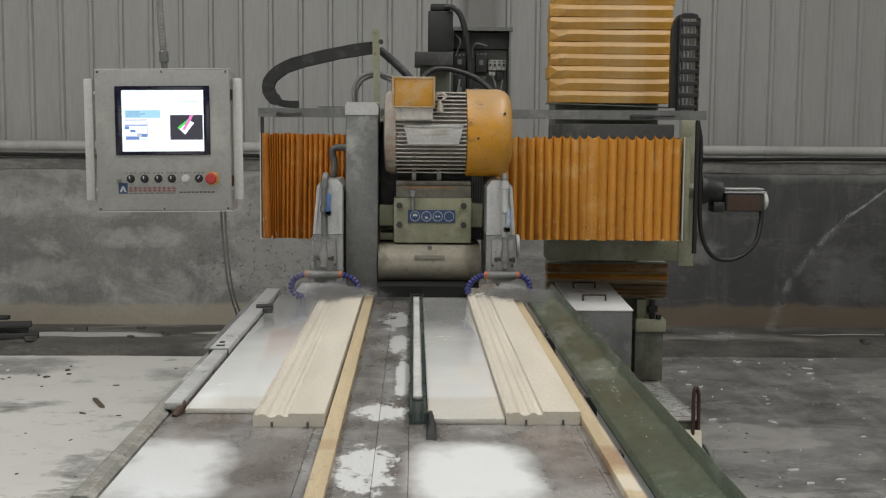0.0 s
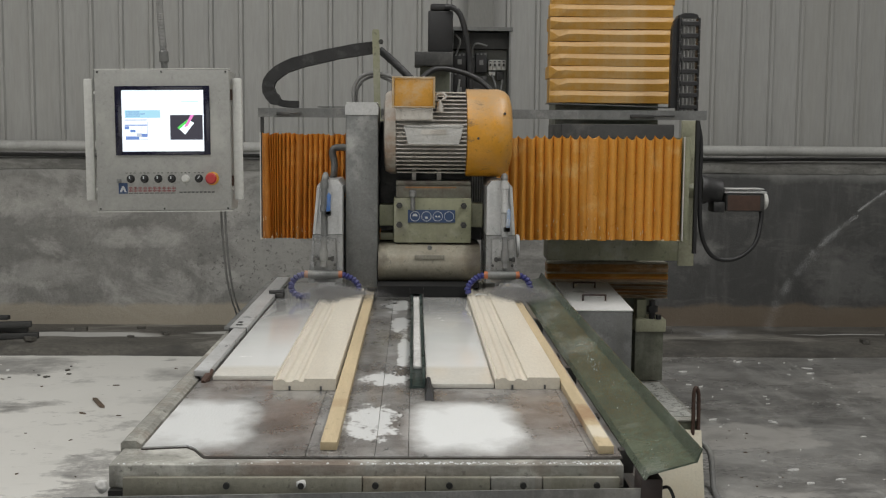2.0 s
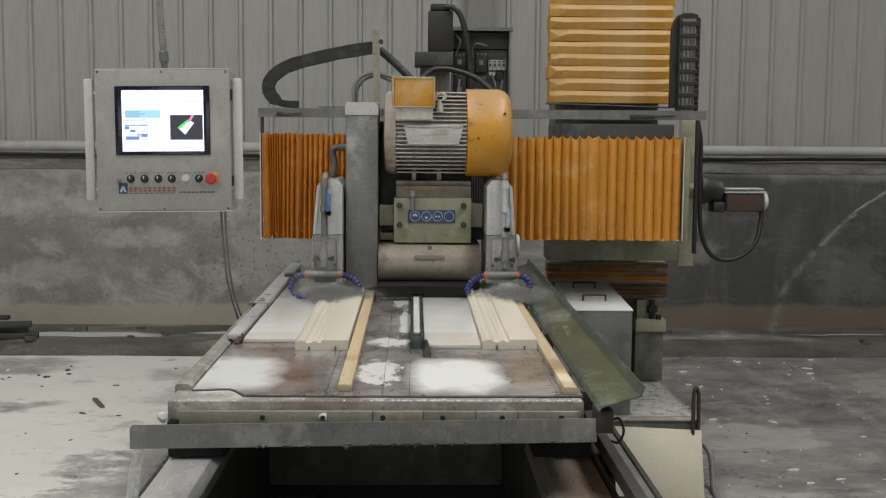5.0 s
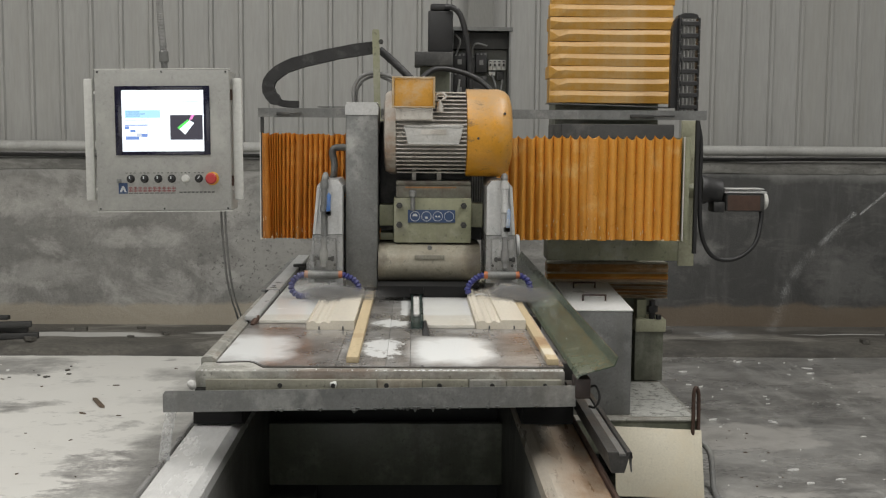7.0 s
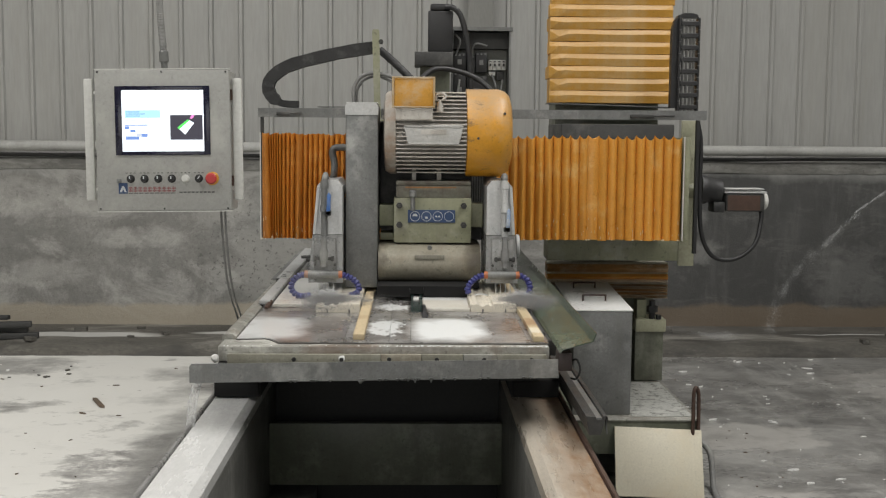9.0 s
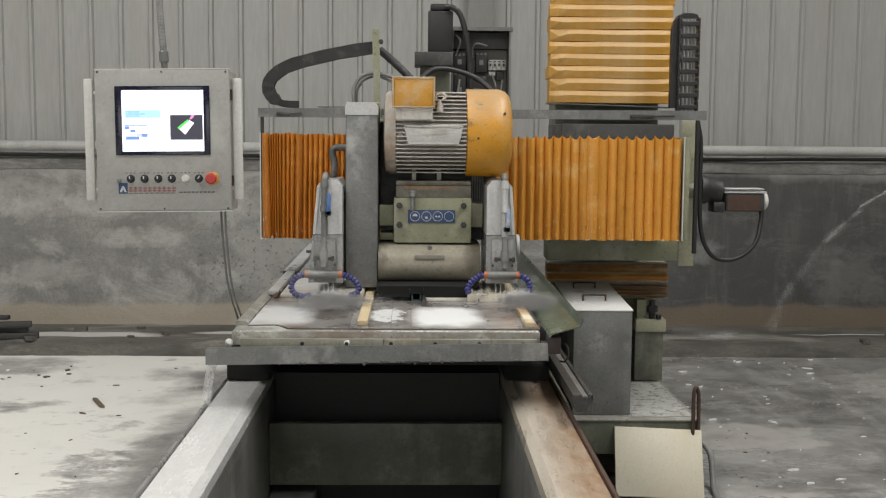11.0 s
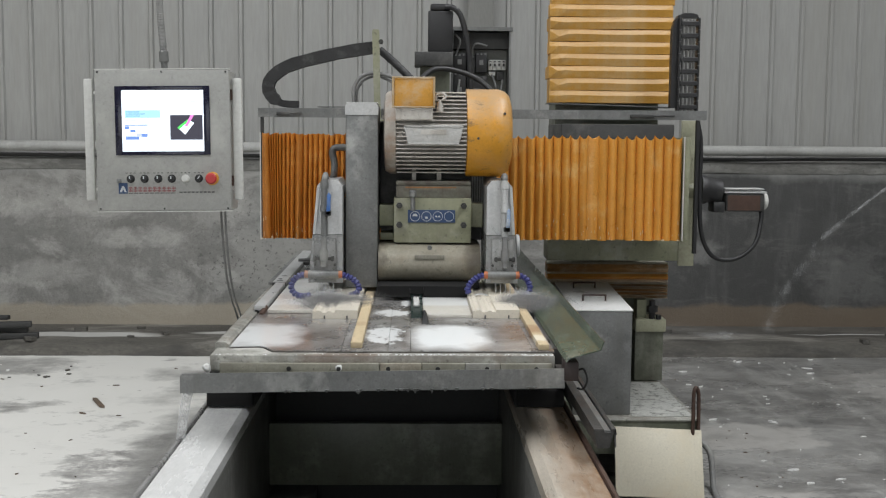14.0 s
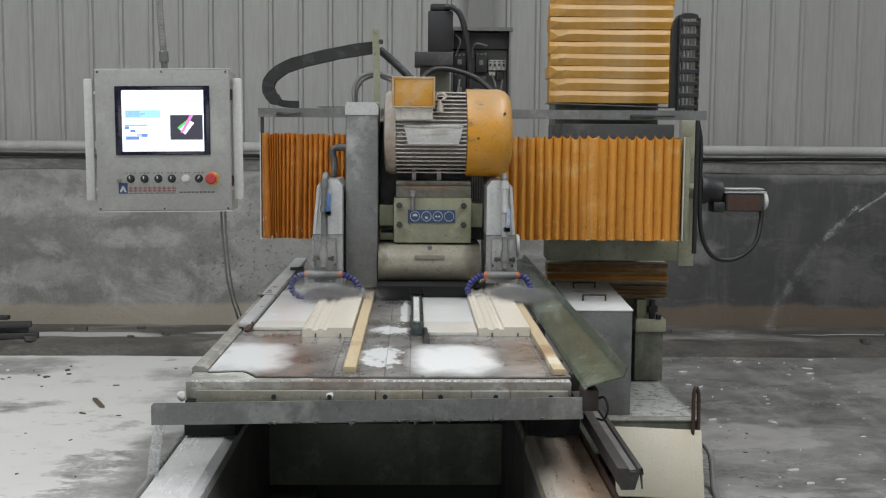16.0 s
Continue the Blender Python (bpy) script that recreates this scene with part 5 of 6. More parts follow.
    part("bar", bm, "olive", b)
    bm = B()
    cyl(bm, (-0.172, 5.836, 2.265), (-0.172, 5.87, 2.265), 0.012, 10)
    part("bolt", bm, "dark", b)
    solid("foot", "olive", (-0.21, 5.78, 1.861, -0.13, 5.86, 1.87), parent=b)
    for pts, r in (([(-0.18, 5.93, 2.23), (-0.09, 5.9, 2.15), (0.0, 5.85, 2.06), (0.05, 5.7, 2.0)], 0.02),
                   ([(-0.31, 5.86, 1.95), (-0.31, 5.86, 2.03), (-0.27, 5.86, 2.09), (-0.2, 5.86, 2.105), (-0.1, 5.85, 2.08), (-0.02, 5.8, 2.0)], 0.010),
                   ([(-0.295, 5.88, 1.95), (-0.295, 5.88, 2.02), (-0.255, 5.88, 2.075), (-0.18, 5.88, 2.09), (-0.08, 5.85, 2.04), (0.0, 5.8, 1.98)], 0.007),
                   ([(0.02, 5.75, 2.06), (0.10, 5.8, 2.125), (0.22, 5.85, 2.12), (0.34, 5.85, 2.07), (0.43, 5.75, 1.97), (0.45, 5.66, 1.90)], 0.014)):
        c = thing("head_cable", "dusty black cable running to the head motor", "cable", group="head cables")
        bm = B()
        tube(bm, pts, r, 10)
        part("cable_run", bm, "black" if r > 0.012 else "hose", c, smooth=True)


# ---- the cutting head ----
def head():
    m = thing("spindle_motor", "large dusty orange and grey electric motor with cooling fins", "electric motor")
    A, cy, cz = -0.14, 5.45, 1.805
    bm = B()
    lathe(bm, (-0.142, cy, cz), (-0.085, cy, cz), [(0, 0.15), (0.1, 0.185), (0.5, 0.198), (1, 0.198)], 36)
    part("end_bell", bm, "bell", m, smooth=True)
    bm = B()
    lathe(bm, (-0.084, cy, cz), (0.245, cy, cz), [(0, 0.172), (1, 0.172)], 36)
    stator = part("stator", bm, "motor", m, smooth=True)
    # fins stand out level to front and rear, upright above and below
    for k in range(-10, 11):
        z = 0.0188 * k
        y1 = math.sqrt(max(0.0, 0.202 ** 2 - z * z)) + 0.006
        bm = B()
        box(bm, -0.083, cy - y1, cz + z - 0.0034, 0.243, cy + y1, cz + z + 0.0034, 0.0014)
        part("fin", bm, "motor", stator)
    bm = B()
    prism(bm, [(-0.029, cz - 0.055), (-0.050, cz + 0.034), (0.228, cz + 0.034), (0.208, cz - 0.055)], "y", cy - 0.215, cy - 0.16, 0.006)
    boss = part("name_boss", bm, "limed", m, smooth=True)
    bm = B()
    for q in ((-0.040, 0.024, 0.218, 0.033), (-0.026, -0.054, 0.206, -0.046)):
        box(bm, q[0], cy - 0.2185, cz + q[1], q[2], cy - 0.2155, cz + q[3], 0.001)
    part("boss_rim", bm, "limed", boss, smooth=True)
    solid("name_plate", "motor", (0.031, cy - 0.218, cz - 0.008, 0.148, cy - 0.2155, cz + 0.014), parent=boss)
    bm = B()
    lathe(bm, (0.246, cy, cz), (0.461, cy, cz), [(0, 0.205), (0.02, 0.208), (0.72, 0.208), (0.86, 0.198), (0.95, 0.178), (1, 0.14)], 44)
    cowl = part("fan_cowl", bm, "cowl", m, "orange fan cowl with chipped paint", True)
    for x, z in ((0.297, -0.025), (0.42, 0.09)):
        bm = B()
        yy = cy - math.sqrt(0.208 ** 2 - z * z)
        cyl(bm, (x, yy + 0.004, cz + z), (x, yy - 0.003, cz + z), 0.006, 10)
        part("cowl_screw", bm, "dark", cowl)
    bm = B()
    prism(bm, [(-0.094, 1.922), (0.088, 1.922), (0.09, 2.052), (-0.092, 2.055)], "y", 5.20, 5.40, 0.010)
    tbox = part("terminal_box", bm, "orange", m, "orange terminal box", True)
    bm = B()
    box(bm, -0.103, 5.194, 1.918, -0.093, 5.199, 2.058, 0.002)
    box(bm, 0.086, 5.194, 1.918, 0.095, 5.199, 2.058, 0.002)
    box(bm, -0.103, 5.193, 2.050, 0.095, 5.1985, 2.058, 0.002)
    box(bm, -0.103, 5.193, 1.917, 0.095, 5.1985, 1.925, 0.002)
    part("lid_rim", bm, "rim_dust", tbox, "dusty pale rim", True)
    bm = B()
    box(bm, -0.085, 5.21, 1.862, 0.085, 5.39, 1.916, 0.004)
    part("terminal_base", bm, "motor", m)
    bm = B()
    lathe(bm, (0.118, 5.27, 1.90), (0.118, 5.27, 1.955), [(0, 0.018), (0.5, 0.015), (1, 0.01)], 12)
    tube(bm, [(0.10, 5.27, 1.955), (0.105, 5.27, 1.98), (0.13, 5.265, 1.985), (0.145, 5.265, 1.97), (0.13, 5.26, 1.955)], 0.006, 8, 5)
    part("cable_gland", bm, "motor", m, smooth=True)
    bm = B()
    cyl(bm, (-0.10, 5.30, cz - 0.01), (-0.05, 5.255, cz - 0.005), 0.014, 12)
    cyl(bm, (-0.15, 5.32, cz + 0.07), (-0.09, 5.32, cz + 0.07), 0.008, 8)
    part("lug", bm, "motor", m, smooth=True)
    for x in (0.0, 0.12):
        solid("motor_foot", "motor", (x - 0.010, 5.40, 1.579, x + 0.010, 5.56, 1.64), parent=m)

    h = thing("cutting_head", "cutting head with grey belt guard and olive spindle block", "cutting head")
    bm = B()
    prism(bm, [(-0.318, 1.925), (-0.308, 1.938), (-0.178, 1.938), (-0.168, 1.925), (-0.170, 1.078), (-0.318, 1.078)], "y", 5.28, 5.62, 0.004)
    belt = part("belt_guard", bm, "galv", h, "galvanised belt guard", True)
    bm = B()
    prism(bm, [(-0.320, 1.884), (-0.320, 1.926), (-0.309, 1.9395), (-0.177, 1.9395), (-0.166, 1.926), (-0.166, 1.884)], "y", 5.276, 5.279)
    part("guard_cap", bm, "alu", belt, "lime-dusted cap strip")
    bm = B()
    box(bm, -0.315, 5.285, 1.9385, -0.172, 5.60, 1.943, 0.002)
    part("guard_lid", bm, "alu", belt)
    solid("motor_plate", "soiled", (-0.085, 5.345, 1.556, 0.27, 5.62, 1.578), parent=h, bev=0.003)
    solid("neck", "soiled", (-0.085, 5.335, 1.4985, 0.27, 5.62, 1.555), parent=h, bev=0.003, label="olive neck black with oil")
    solid("copper_bar", "rust_orange", (-0.04, 5.314, 1.545, 0.20, 5.318, 1.552), parent=h)
    bm = B()
    box(bm, -0.095, 5.33, 1.285, 0.272, 5.60, 1.498, 0.006)
    block = part("spindle_block", bm, "olive", h, "pale olive spindle block", True)
    for bx in ((-0.165, 5.40, 1.36, -0.096, 5.55, 1.46), (0.273, 5.40, 1.355, 0.33, 5.55, 1.47), (-0.16, 5.42, 1.29, -0.096, 5.55, 1.325)):
        solid("wing_plate", "olive", bx, parent=h, bev=0.004)
    for x, z in ((-0.068, 1.463), (-0.068, 1.372), (0.235, 1.463), (0.235, 1.372)):
        bm = B()
        cyl(bm, (x, 5.30, z), (x, 5.33, z), 0.015, 6)
        cyl(bm, (x, 5.285, z), (x, 5.30, z), 0.008, 10)
        part("bolt", bm, "dark", block)
    bm = B()
    cyl(bm, (-0.005, 5.31, 1.44), (-0.005, 5.31, 1.53), 0.011, 12)
    lathe(bm, (-0.005, 5.31, 1.50), (-0.005, 5.31, 1.535), [(0, 0.012), (0.2, 0.018), (0.8, 0.018), (1, 0.012)], 12)
    part("oil_fitting", bm, "galv", h, smooth=True)
    sign = solid("sign_plate", "sign", (-0.028, 5.324, 1.382, 0.195, 5.3285, 1.442), parent=h, bev=0.001)
    for k in range(4):
        x = 0.006 + k * 0.0535
        bm = B()
        ring = [(x + math.cos(q * math.tau / 24) * r2, 1.412 + math.sin(q * math.tau / 24) * r2) for r2, q in [(0.0235, i) for i in range(25)] + [(0.0215, 24 - i) for i in range(25)]]
        prism(bm, ring, "y", 5.3225, 5.3237)
        for sx, sz, w, hh in (((0, 0.006, 0.013, 0.006),), ((0, -0.006, 0.008, 0.005),), ((-0.007, 0, 0.005, 0.004), (0.007, 0, 0.005, 0.004)), ())[k]:
            prism(bm, [(x + sx - w, 1.412 + sz - hh), (x + sx + w, 1.412 + sz - hh), (x + sx + w * 0.6, 1.412 + sz + hh), (x + sx - w * 0.6, 1.412 + sz + hh)], "y", 5.3225, 5.3237)
        part("safety_mark", bm, "ink", sign, "pale round pictogram")
    # drum-shaped spindle cover
    bm = B()
    sec = [(5.60, 1.10)] + [(5.35 - 0.088 * math.cos(q), 1.189 - 0.089 * math.sin(q)) for q in [math.pi / 2 - math.pi * k / 14 for k in range(15)]] + [(5.60, 1.278)]
    prism(bm, sec, "x", -0.166, 0.314)
    cover = part("spindle_cover", bm, "drum", h, "stained cream spindle cover", True)
    solid("cover_plate", "panelling", (0.005, 5.258, 1.215, 0.145, 5.266, 1.235), parent=cover, bev=0.001)
    bm = B()
    cyl(bm, (0.075, 5.27, 1.272), (0.075, 5.255, 1.268), 0.011, 10)
    part("cover_screw", bm, "galv", cover)
    # Black underside and skirt added in place of the deep shade below the head.
    solid("underside", "shade_black", (-0.16, 5.3, 1.075, 0.31, 5.62, 1.098), parent=h)
    solid("rubber_skirt", "shade_black", (-0.165, 5.13, 1.0545, -0.016, 5.136, 1.105), (-0.0155, 5.13, 1.070, 0.0455, 5.136, 1.105), (0.046, 5.13, 1.0545, 0.248, 5.136, 1.105), (-0.165, 5.137, 1.099, 0.248, 5.34, 1.105), parent=h, label="added black skirt for the shade under the head")
    bm = B()
    for k in range(5):
        cyl(bm, (0.285 + k * 0.012, 5.5, 1.45), (0.285 + k * 0.012, 5.5, 1.64), 0.004, 6)
    part("lube_pipes", bm, "galv", h)
    solid("back_block", "dark", (-0.16, 5.56, 1.28, 0.34, 5.63, 1.80), parent=h)

    # two saw guards with their water feeds
    for k, (x0, x1, lean) in enumerate(((-0.484, -0.326, -1), (0.334, 0.482, 1))):
        w = x1 - x0
        g = thing("saw_guard", "slanted aluminium saw guard with water hose and blue tap lever", "saw guard", group="saw guards")
        xm = (x0 + x1) / 2
        ta, tb = (x0 + 0.040, x1 - 0.003) if k == 0 else (x0 + 0.004, x1 - 0.028)
        def edge(z):
            u = (z - 1.11) / 0.475
            return x0 + (ta - x0) * u, x1 + (tb - x1) * u, 5.165 + 0.06 * u
        def shell(z0, z1, cut=0.0):
            rows = []
            for z, c in ((z0, 0.0), (z1 - cut, 0.0), (z1, cut)):
                p, q, y = edge(z)
                rows.append([(p + c * 0.8, 5.60, z), (p + c * 0.8, y, z), (q - c * 0.8, y, z), (q - c * 0.8, 5.60, z)])
            s = B()
            rings(s, rows)
            return s
        top_shell = part("guard_shell", shell(1.336, 1.585, 0.028), "alu", g, "dusty aluminium shell")
        part("guard_skirt", shell(1.115, 1.334), "wet_shell", g, "wet grey lower shell")
        for side in (0, 1):
            bm = B()
            rows = []
            for z in (1.338, 1.44, 1.555):
                p, q, y = edge(z)
                xx = p + 0.002 if side == 0 else q - 0.014
                rows.append([(xx, y - 0.012, z), (xx + 0.012, y - 0.012, z), (xx + 0.012, y - 0.001, z), (xx, y - 0.001, z)])
            rings(bm, rows)
            part("flange", bm, "alu", top_shell)
        bm = B()
        cyl(bm, (x1 + 0.004, 5.37, 1.27), (x1 + 0.022, 5.37, 1.27), 0.055, 24, 0.004)
        part("hub_disc", bm, "alu", g, smooth=True)
        solid("face_plate", "wet_shell", (xm - 0.05, 5.146, 1.12, xm + 0.05, 5.156, 1.32), parent=g, bev=0.002)
        bm = B()
        lathe(bm, (xm - 0.004, 5.45, 1.235), (xm + 0.004, 5.45, 1.235), [(0, 0.17), (1, 0.17)], 60)
        part("saw_blade", bm, "steel", g, "wet steel saw blade")
        px = xm + (0.01 if k else -0.005)
        bm = B()
        cyl(bm, (px, 5.175, 1.33), (px, 5.196, 1.588), 0.015, 14)
        cyl(bm, (px, 5.172, 1.44), (px, 5.178, 1.47), 0.019, 14)
        cyl(bm, (px, 5.192, 1.55), (px, 5.195, 1.58), 0.019, 14)
        part("feed_pipe", bm, "alu" if k else "galv", g, smooth=True)
        bm = B()
        tube(bm, [(px, 5.196, 1.585), (px + 0.002, 5.205, 1.602), (px + 0.002, 5.25, 1.608), (px, 5.29, 1.59)], 0.013, 10, 4)
        part("pipe_elbow", bm, "hose", g, smooth=True)
        bm = B()
        cyl(bm, (px, 5.13, 1.19), (px, 5.15, 1.325), 0.014, 14)
        cyl(bm, (px, 5.135, 1.22), (px, 5.142, 1.27), 0.019, 12)
        part("drop_pipe", bm, "hose", g, smooth=True)
        bm = B()
        box(bm, px - 0.048, 5.136, 1.222, px + 0.048, 5.144, 1.236, 0.002)
        for ear in (-0.046, 0.034):
            box(bm, px + ear, 5.128, 1.218, px + ear + 0.012, 5.144, 1.24, 0.002)
        part("pipe_clamp", bm, "dark", g, smooth=True)
        lx = px + (0.012 if k else 0.02)
        bm = B()
        lz = 1.42 if k else 1.49
        prism(bm, [(lx - 0.008, lz - 0.045), (lx + 0.010, lz - 0.045), (lx + 0.013, lz + 0.03), (lx + 0.004, lz + 0.042), (lx - 0.004, lz + 0.03)], "y", 5.14, 5.155, 0.002)
        part("tap_lever", bm, M["lever_pale" if k else "lever_blue"], g, "dusty pale blue tap lever" if k else "blue tap lever", True)
        bm = B()
        cyl(bm, (lx, 5.15, lz - 0.05), (lx, 5.19, lz - 0.05), 0.012, 10)
        box(bm, lx - 0.018, 5.15, lz - 0.065, lx + 0.012, 5.17, lz - 0.045, 0.003)
        part("tap_body", bm, "dark", g, smooth=True)
        bm = B()
        cyl(bm, (x0 + 0.005, 5.12, 1.158), (x1 - 0.015, 5.12, 1.158), 0.019, 14)
        pipe = part("manifold", bm, "galv", g, smooth=True)
        for sx in (xm - 0.045, xm + 0.045):
            bm = B()
            cyl(bm, (sx, 5.14, 1.20), (sx, 5.148, 1.20), 0.006, 8)
            part("screw", bm, "dark", g)
        # jointed water hoses curling down from both ends
        for sgn, ex in ((-1, x0), (1, x1 - 0.01)):
            bm = B()
            cyl(bm, (ex - 0.008 * sgn, 5.12, 1.158), (ex + 0.012 * sgn, 5.12, 1.160), 0.017, 12)
            part("hose_fitting", bm, "copper", pipe, "orange plastic fitting", True)
            if k == 0:
                arc = [(0.012, 0.0), (0.04, -0.006), (0.065, -0.03), (0.070, -0.06), (0.05, -0.085), (0.015, -0.093), (-0.02, -0.085)] if sgn < 0 else [(0.012, 0.0), (0.05, -0.012), (0.08, -0.035), (0.090, -0.06), (0.08, -0.08), (0.045, -0.09)]
            else:
                arc = [(0.012, 0.0), (0.045, -0.008), (0.07, -0.03), (0.09, -0.055), (0.082, -0.08)] if sgn < 0 else [(0.012, 0.0), (0.035, -0.008), (0.055, -0.03), (0.058, -0.06), (0.045, -0.085), (0.01, -0.092)]
            path = smooth_path([(ex + sgn * a, 5.12 - 0.01 * i, 1.158 + b) for i, (a, b) in enumerate(arc)], 4)
            L = [0.0]
            for p, q in zip(path, path[1:]):
                L.append(L[-1] + (q - p).length)
            n = max(6, int(L[-1] / 0.0165))
            def at(s):
                for i in range(len(path) - 1):
                    if L[i + 1] >= s:
                        return path[i].lerp(path[i + 1], (s - L[i]) / max(1e-6, L[i + 1] - L[i]))
                return path[-1]
            for i in range(n):
                bm = B()
                lathe(bm, at(L[-1] * i / n), at(L[-1] * (i + 1.02) / n), [(0, 0.0095), (0.25, 0.0145), (0.7, 0.0145), (1, 0.0085)], 10)
                part("hose_segment", bm, "blue", pipe, "dark blue hose segment", True)
    t = thing("elbow_pipe", "grey bent water pipe behind the belt guard", "pipe")
    bm = B()
    tube(bm, [(-0.30, 5.65, 1.728), (-0.38, 5.65, 1.728), (-0.405, 5.645, 1.71), (-0.397, 5.64, 1.66), (-0.395, 5.6, 1.60), (-0.395, 5.5, 1.575)], 0.018, 12)
    part("bend", bm, "dark", t, smooth=True)


M["lever_blue"] = mat("lever_blue", (0.06, 0.17, 0.46), 0.85, (0.3, 0.36, 0.45), 0.3, 0.4, coarse=20)


# ---- control panel ----
def control_panel():
    t = thing("control_panel", "grey hanging control cabinet with a lit screen and knobs", "control panel", (-0.988, 4.50, 1.765))
    t.rotation_euler = (radians(-1.5), radians(-0.75), 0)
    bm = B()
    box(bm, -0.262, 0.004, -0.276, 0.262, 0.17, 0.276, 0.006)
    part("cabinet", bm, "panel", t, smooth=True)
    bm = B()
    box(bm, -0.262, -0.006, -0.276, 0.262, 0.003, 0.276, 0.004)
    door = part("cabinet_door", bm, "panel", t, smooth=True)
    solid("door_edge", "white", (-0.264, -0.004, 0.277, 0.264, 0.02, 0.281), (-0.264, -0.004, -0.281, 0.264, 0.02, -0.277), parent=t)
    for x in (-0.25, 0.0, 0.25):
        for z in (-0.268, 0.268):
            bm = B()
            cyl(bm, (x, -0.009, z), (x, -0.005, z), 0.004, 8)
            part("screw", bm, "dark", door)
    for s in (-1, 1):
        bm = B()
        xa = 0.277 if s > 0 else -0.298
        box(bm, xa - 0.018 + (0.01 if s > 0 else 0), 0.03, -0.235, xa + 0.018 + (0.01 if s > 0 else 0), 0.05, 0.245, 0.005)
        for z in (-0.19, 0.19):
            box(bm, min(0.262 * s, 0.285 * s), 0.035, z - 0.006, max(0.262 * s, 0.285 * s), 0.045, z + 0.006)
        part("grab_handle", bm, "white", t, "white strip handle", True)
    # screen: frame, picture with its window, and the model view behind the window
    sx0, sx1, sz0, sz1 = -0.184, 0.186, -0.057, 0.213
    solid("screen_frame", "bezel", (sx0, -0.012, sz0, sx0 + 0.026, -0.0065, sz1), (sx1 - 0.024, -0.012, sz0, sx1, -0.0065, sz1), (sx0 + 0.0262, -0.012, sz0, sx1 - 0.0242, -0.0065, sz0 + 0.014), (sx0 + 0.0262, -0.012, sz1 - 0.016, sx1 - 0.0242, -0.0065, sz1), parent=t, bev=0.001)
    x0, x1, z0, z1 = sx0 + 0.0265, sx1 - 0.0245, sz0 + 0.0145, sz1 - 0.0165
    wx0, wx1, wz0, wz1 = 0.030, x1 - 0.004, z0 + 0.045, z0 + 0.142
    sc = solid("display", "screen", (x0, -0.0105, z0, wx0, -0.0095, z1), (wx1, -0.0105, z0, x1, -0.0095, z1), (wx0, -0.0105, z0, wx1, -0.0095, wz0), (wx0, -0.0105, wz1, wx1, -0.0095, z1), parent=t, label="lit white display")
    solid("model_view", "ui_dark", (wx0 - 0.004, -0.0072, wz0 - 0.004, wx1 + 0.002, -0.0066, wz1 + 0.06), parent=t, label="dark model window")
    def flat(name, pts, material, y):
        bm = B()
        prism(bm, pts, "y", y, y + 0.0002)
        return part(name, bm, material, sc)
    flat("model_block", [(0.058, wz0 + 0.048), (0.098, wz0 + 0.080), (0.124, wz0 + 0.066), (0.088, wz0 + 0.020)], "screen", -0.0078)
    flat("model_edge", [(0.058, wz0 + 0.048), (0.098, wz0 + 0.080), (0.106, wz0 + 0.076), (0.064, wz0 + 0.040)], "ui_green", -0.0080)
    flat("field_band", [(x0 + 0.012, z1 - 0.108), (x0 + 0.150, z1 - 0.108), (x0 + 0.150, z1 - 0.078), (x0 + 0.012, z1 - 0.078)], "ui_cyan", -0.0108)
    for k in range(3):
        flat("text_bar", [(x0 + 0.016, z1 - 0.086 - k * 0.008), (x0 + 0.07 + 0.02 * (k % 2), z1 - 0.086 - k * 0.008), (x0 + 0.07 + 0.02 * (k % 2), z1 - 0.083 - k * 0.008), (x0 + 0.016, z1 - 0.083 - k * 0.008)], "ui_blue", -0.0111)
    flat("text_bar", [(x1 - 0.085, z1 - 0.046), (x1 - 0.02, z1 - 0.046), (x1 - 0.02, z1 - 0.044), (x1 - 0.085, z1 - 0.044)], "ui_cyan", -0.0108)
    bx, bz = x0 + 0.010, z1 - 0.118
    for a, b, c, d, mt in ((0, 0, 0.09, 0.004, "ui_grey"), (0, -0.016, 0.09, -0.004, "screen"), (0, -0.02, 0.09, -0.016, "ui_blue"), (0, -0.034, 0.018, -0.022, "ui_blue"), (0.022, -0.046, 0.042, -0.036, "ui_blue"), (0.046, -0.064, 0.066, -0.05, "ui_grey"), (0.060, -0.064, 0.090, -0.052, "ui_blue"), (0.004, -0.074, 0.056, -0.062, "ui_blue"), (0.066, -0.046, 0.068, -0.022, "ui_grey"), (0.088, -0.064, 0.090, -0.004, "ui_grey"), (0.0, -0.076, 0.090, -0.074, "ui_grey")):
        flat("key_block", [(bx + a, bz + b), (bx + c, bz + b), (bx + c, bz + d), (bx + a, bz + d)], mt, -0.0108 - 0.0001 * (mt == "ui_grey"))
    bm = B()
    prism(bm, [(-0.004, 0.0), (0.004, 0.0), (0.010, 0.004), (0.060, 0.088), (0.048, 0.094)], "y", -0.0086, -0.0084)
    tool = part("model_tool", bm, "ui_pink", t, "pink tool bar in the model window")
    # knobs, lamp and stop button
    for k, x in enumerate((-0.130, -0.076, -0.022, 0.031, 0.085, 0.137)):
        bm = B()
        lathe(bm, (x, -0.0065, -0.150), (x, -0.012, -0.150), [(0, 0.0165), (1, 0.0145)], 18)
        kn = part("knob" if k != 4 else "push_button", bm, "black" if k != 4 else "white", t, smooth=True)
        bm = B()
        if k != 4:
            lathe(bm, (x, -0.012, -0.150), (x, -0.026, -0.150), [(0, 0.012), (1, 0.010)], 16)
            part("grip", bm, "black", kn, smooth=True)
            bm = B()
            r = 0.6 if k == 5 else 0.0
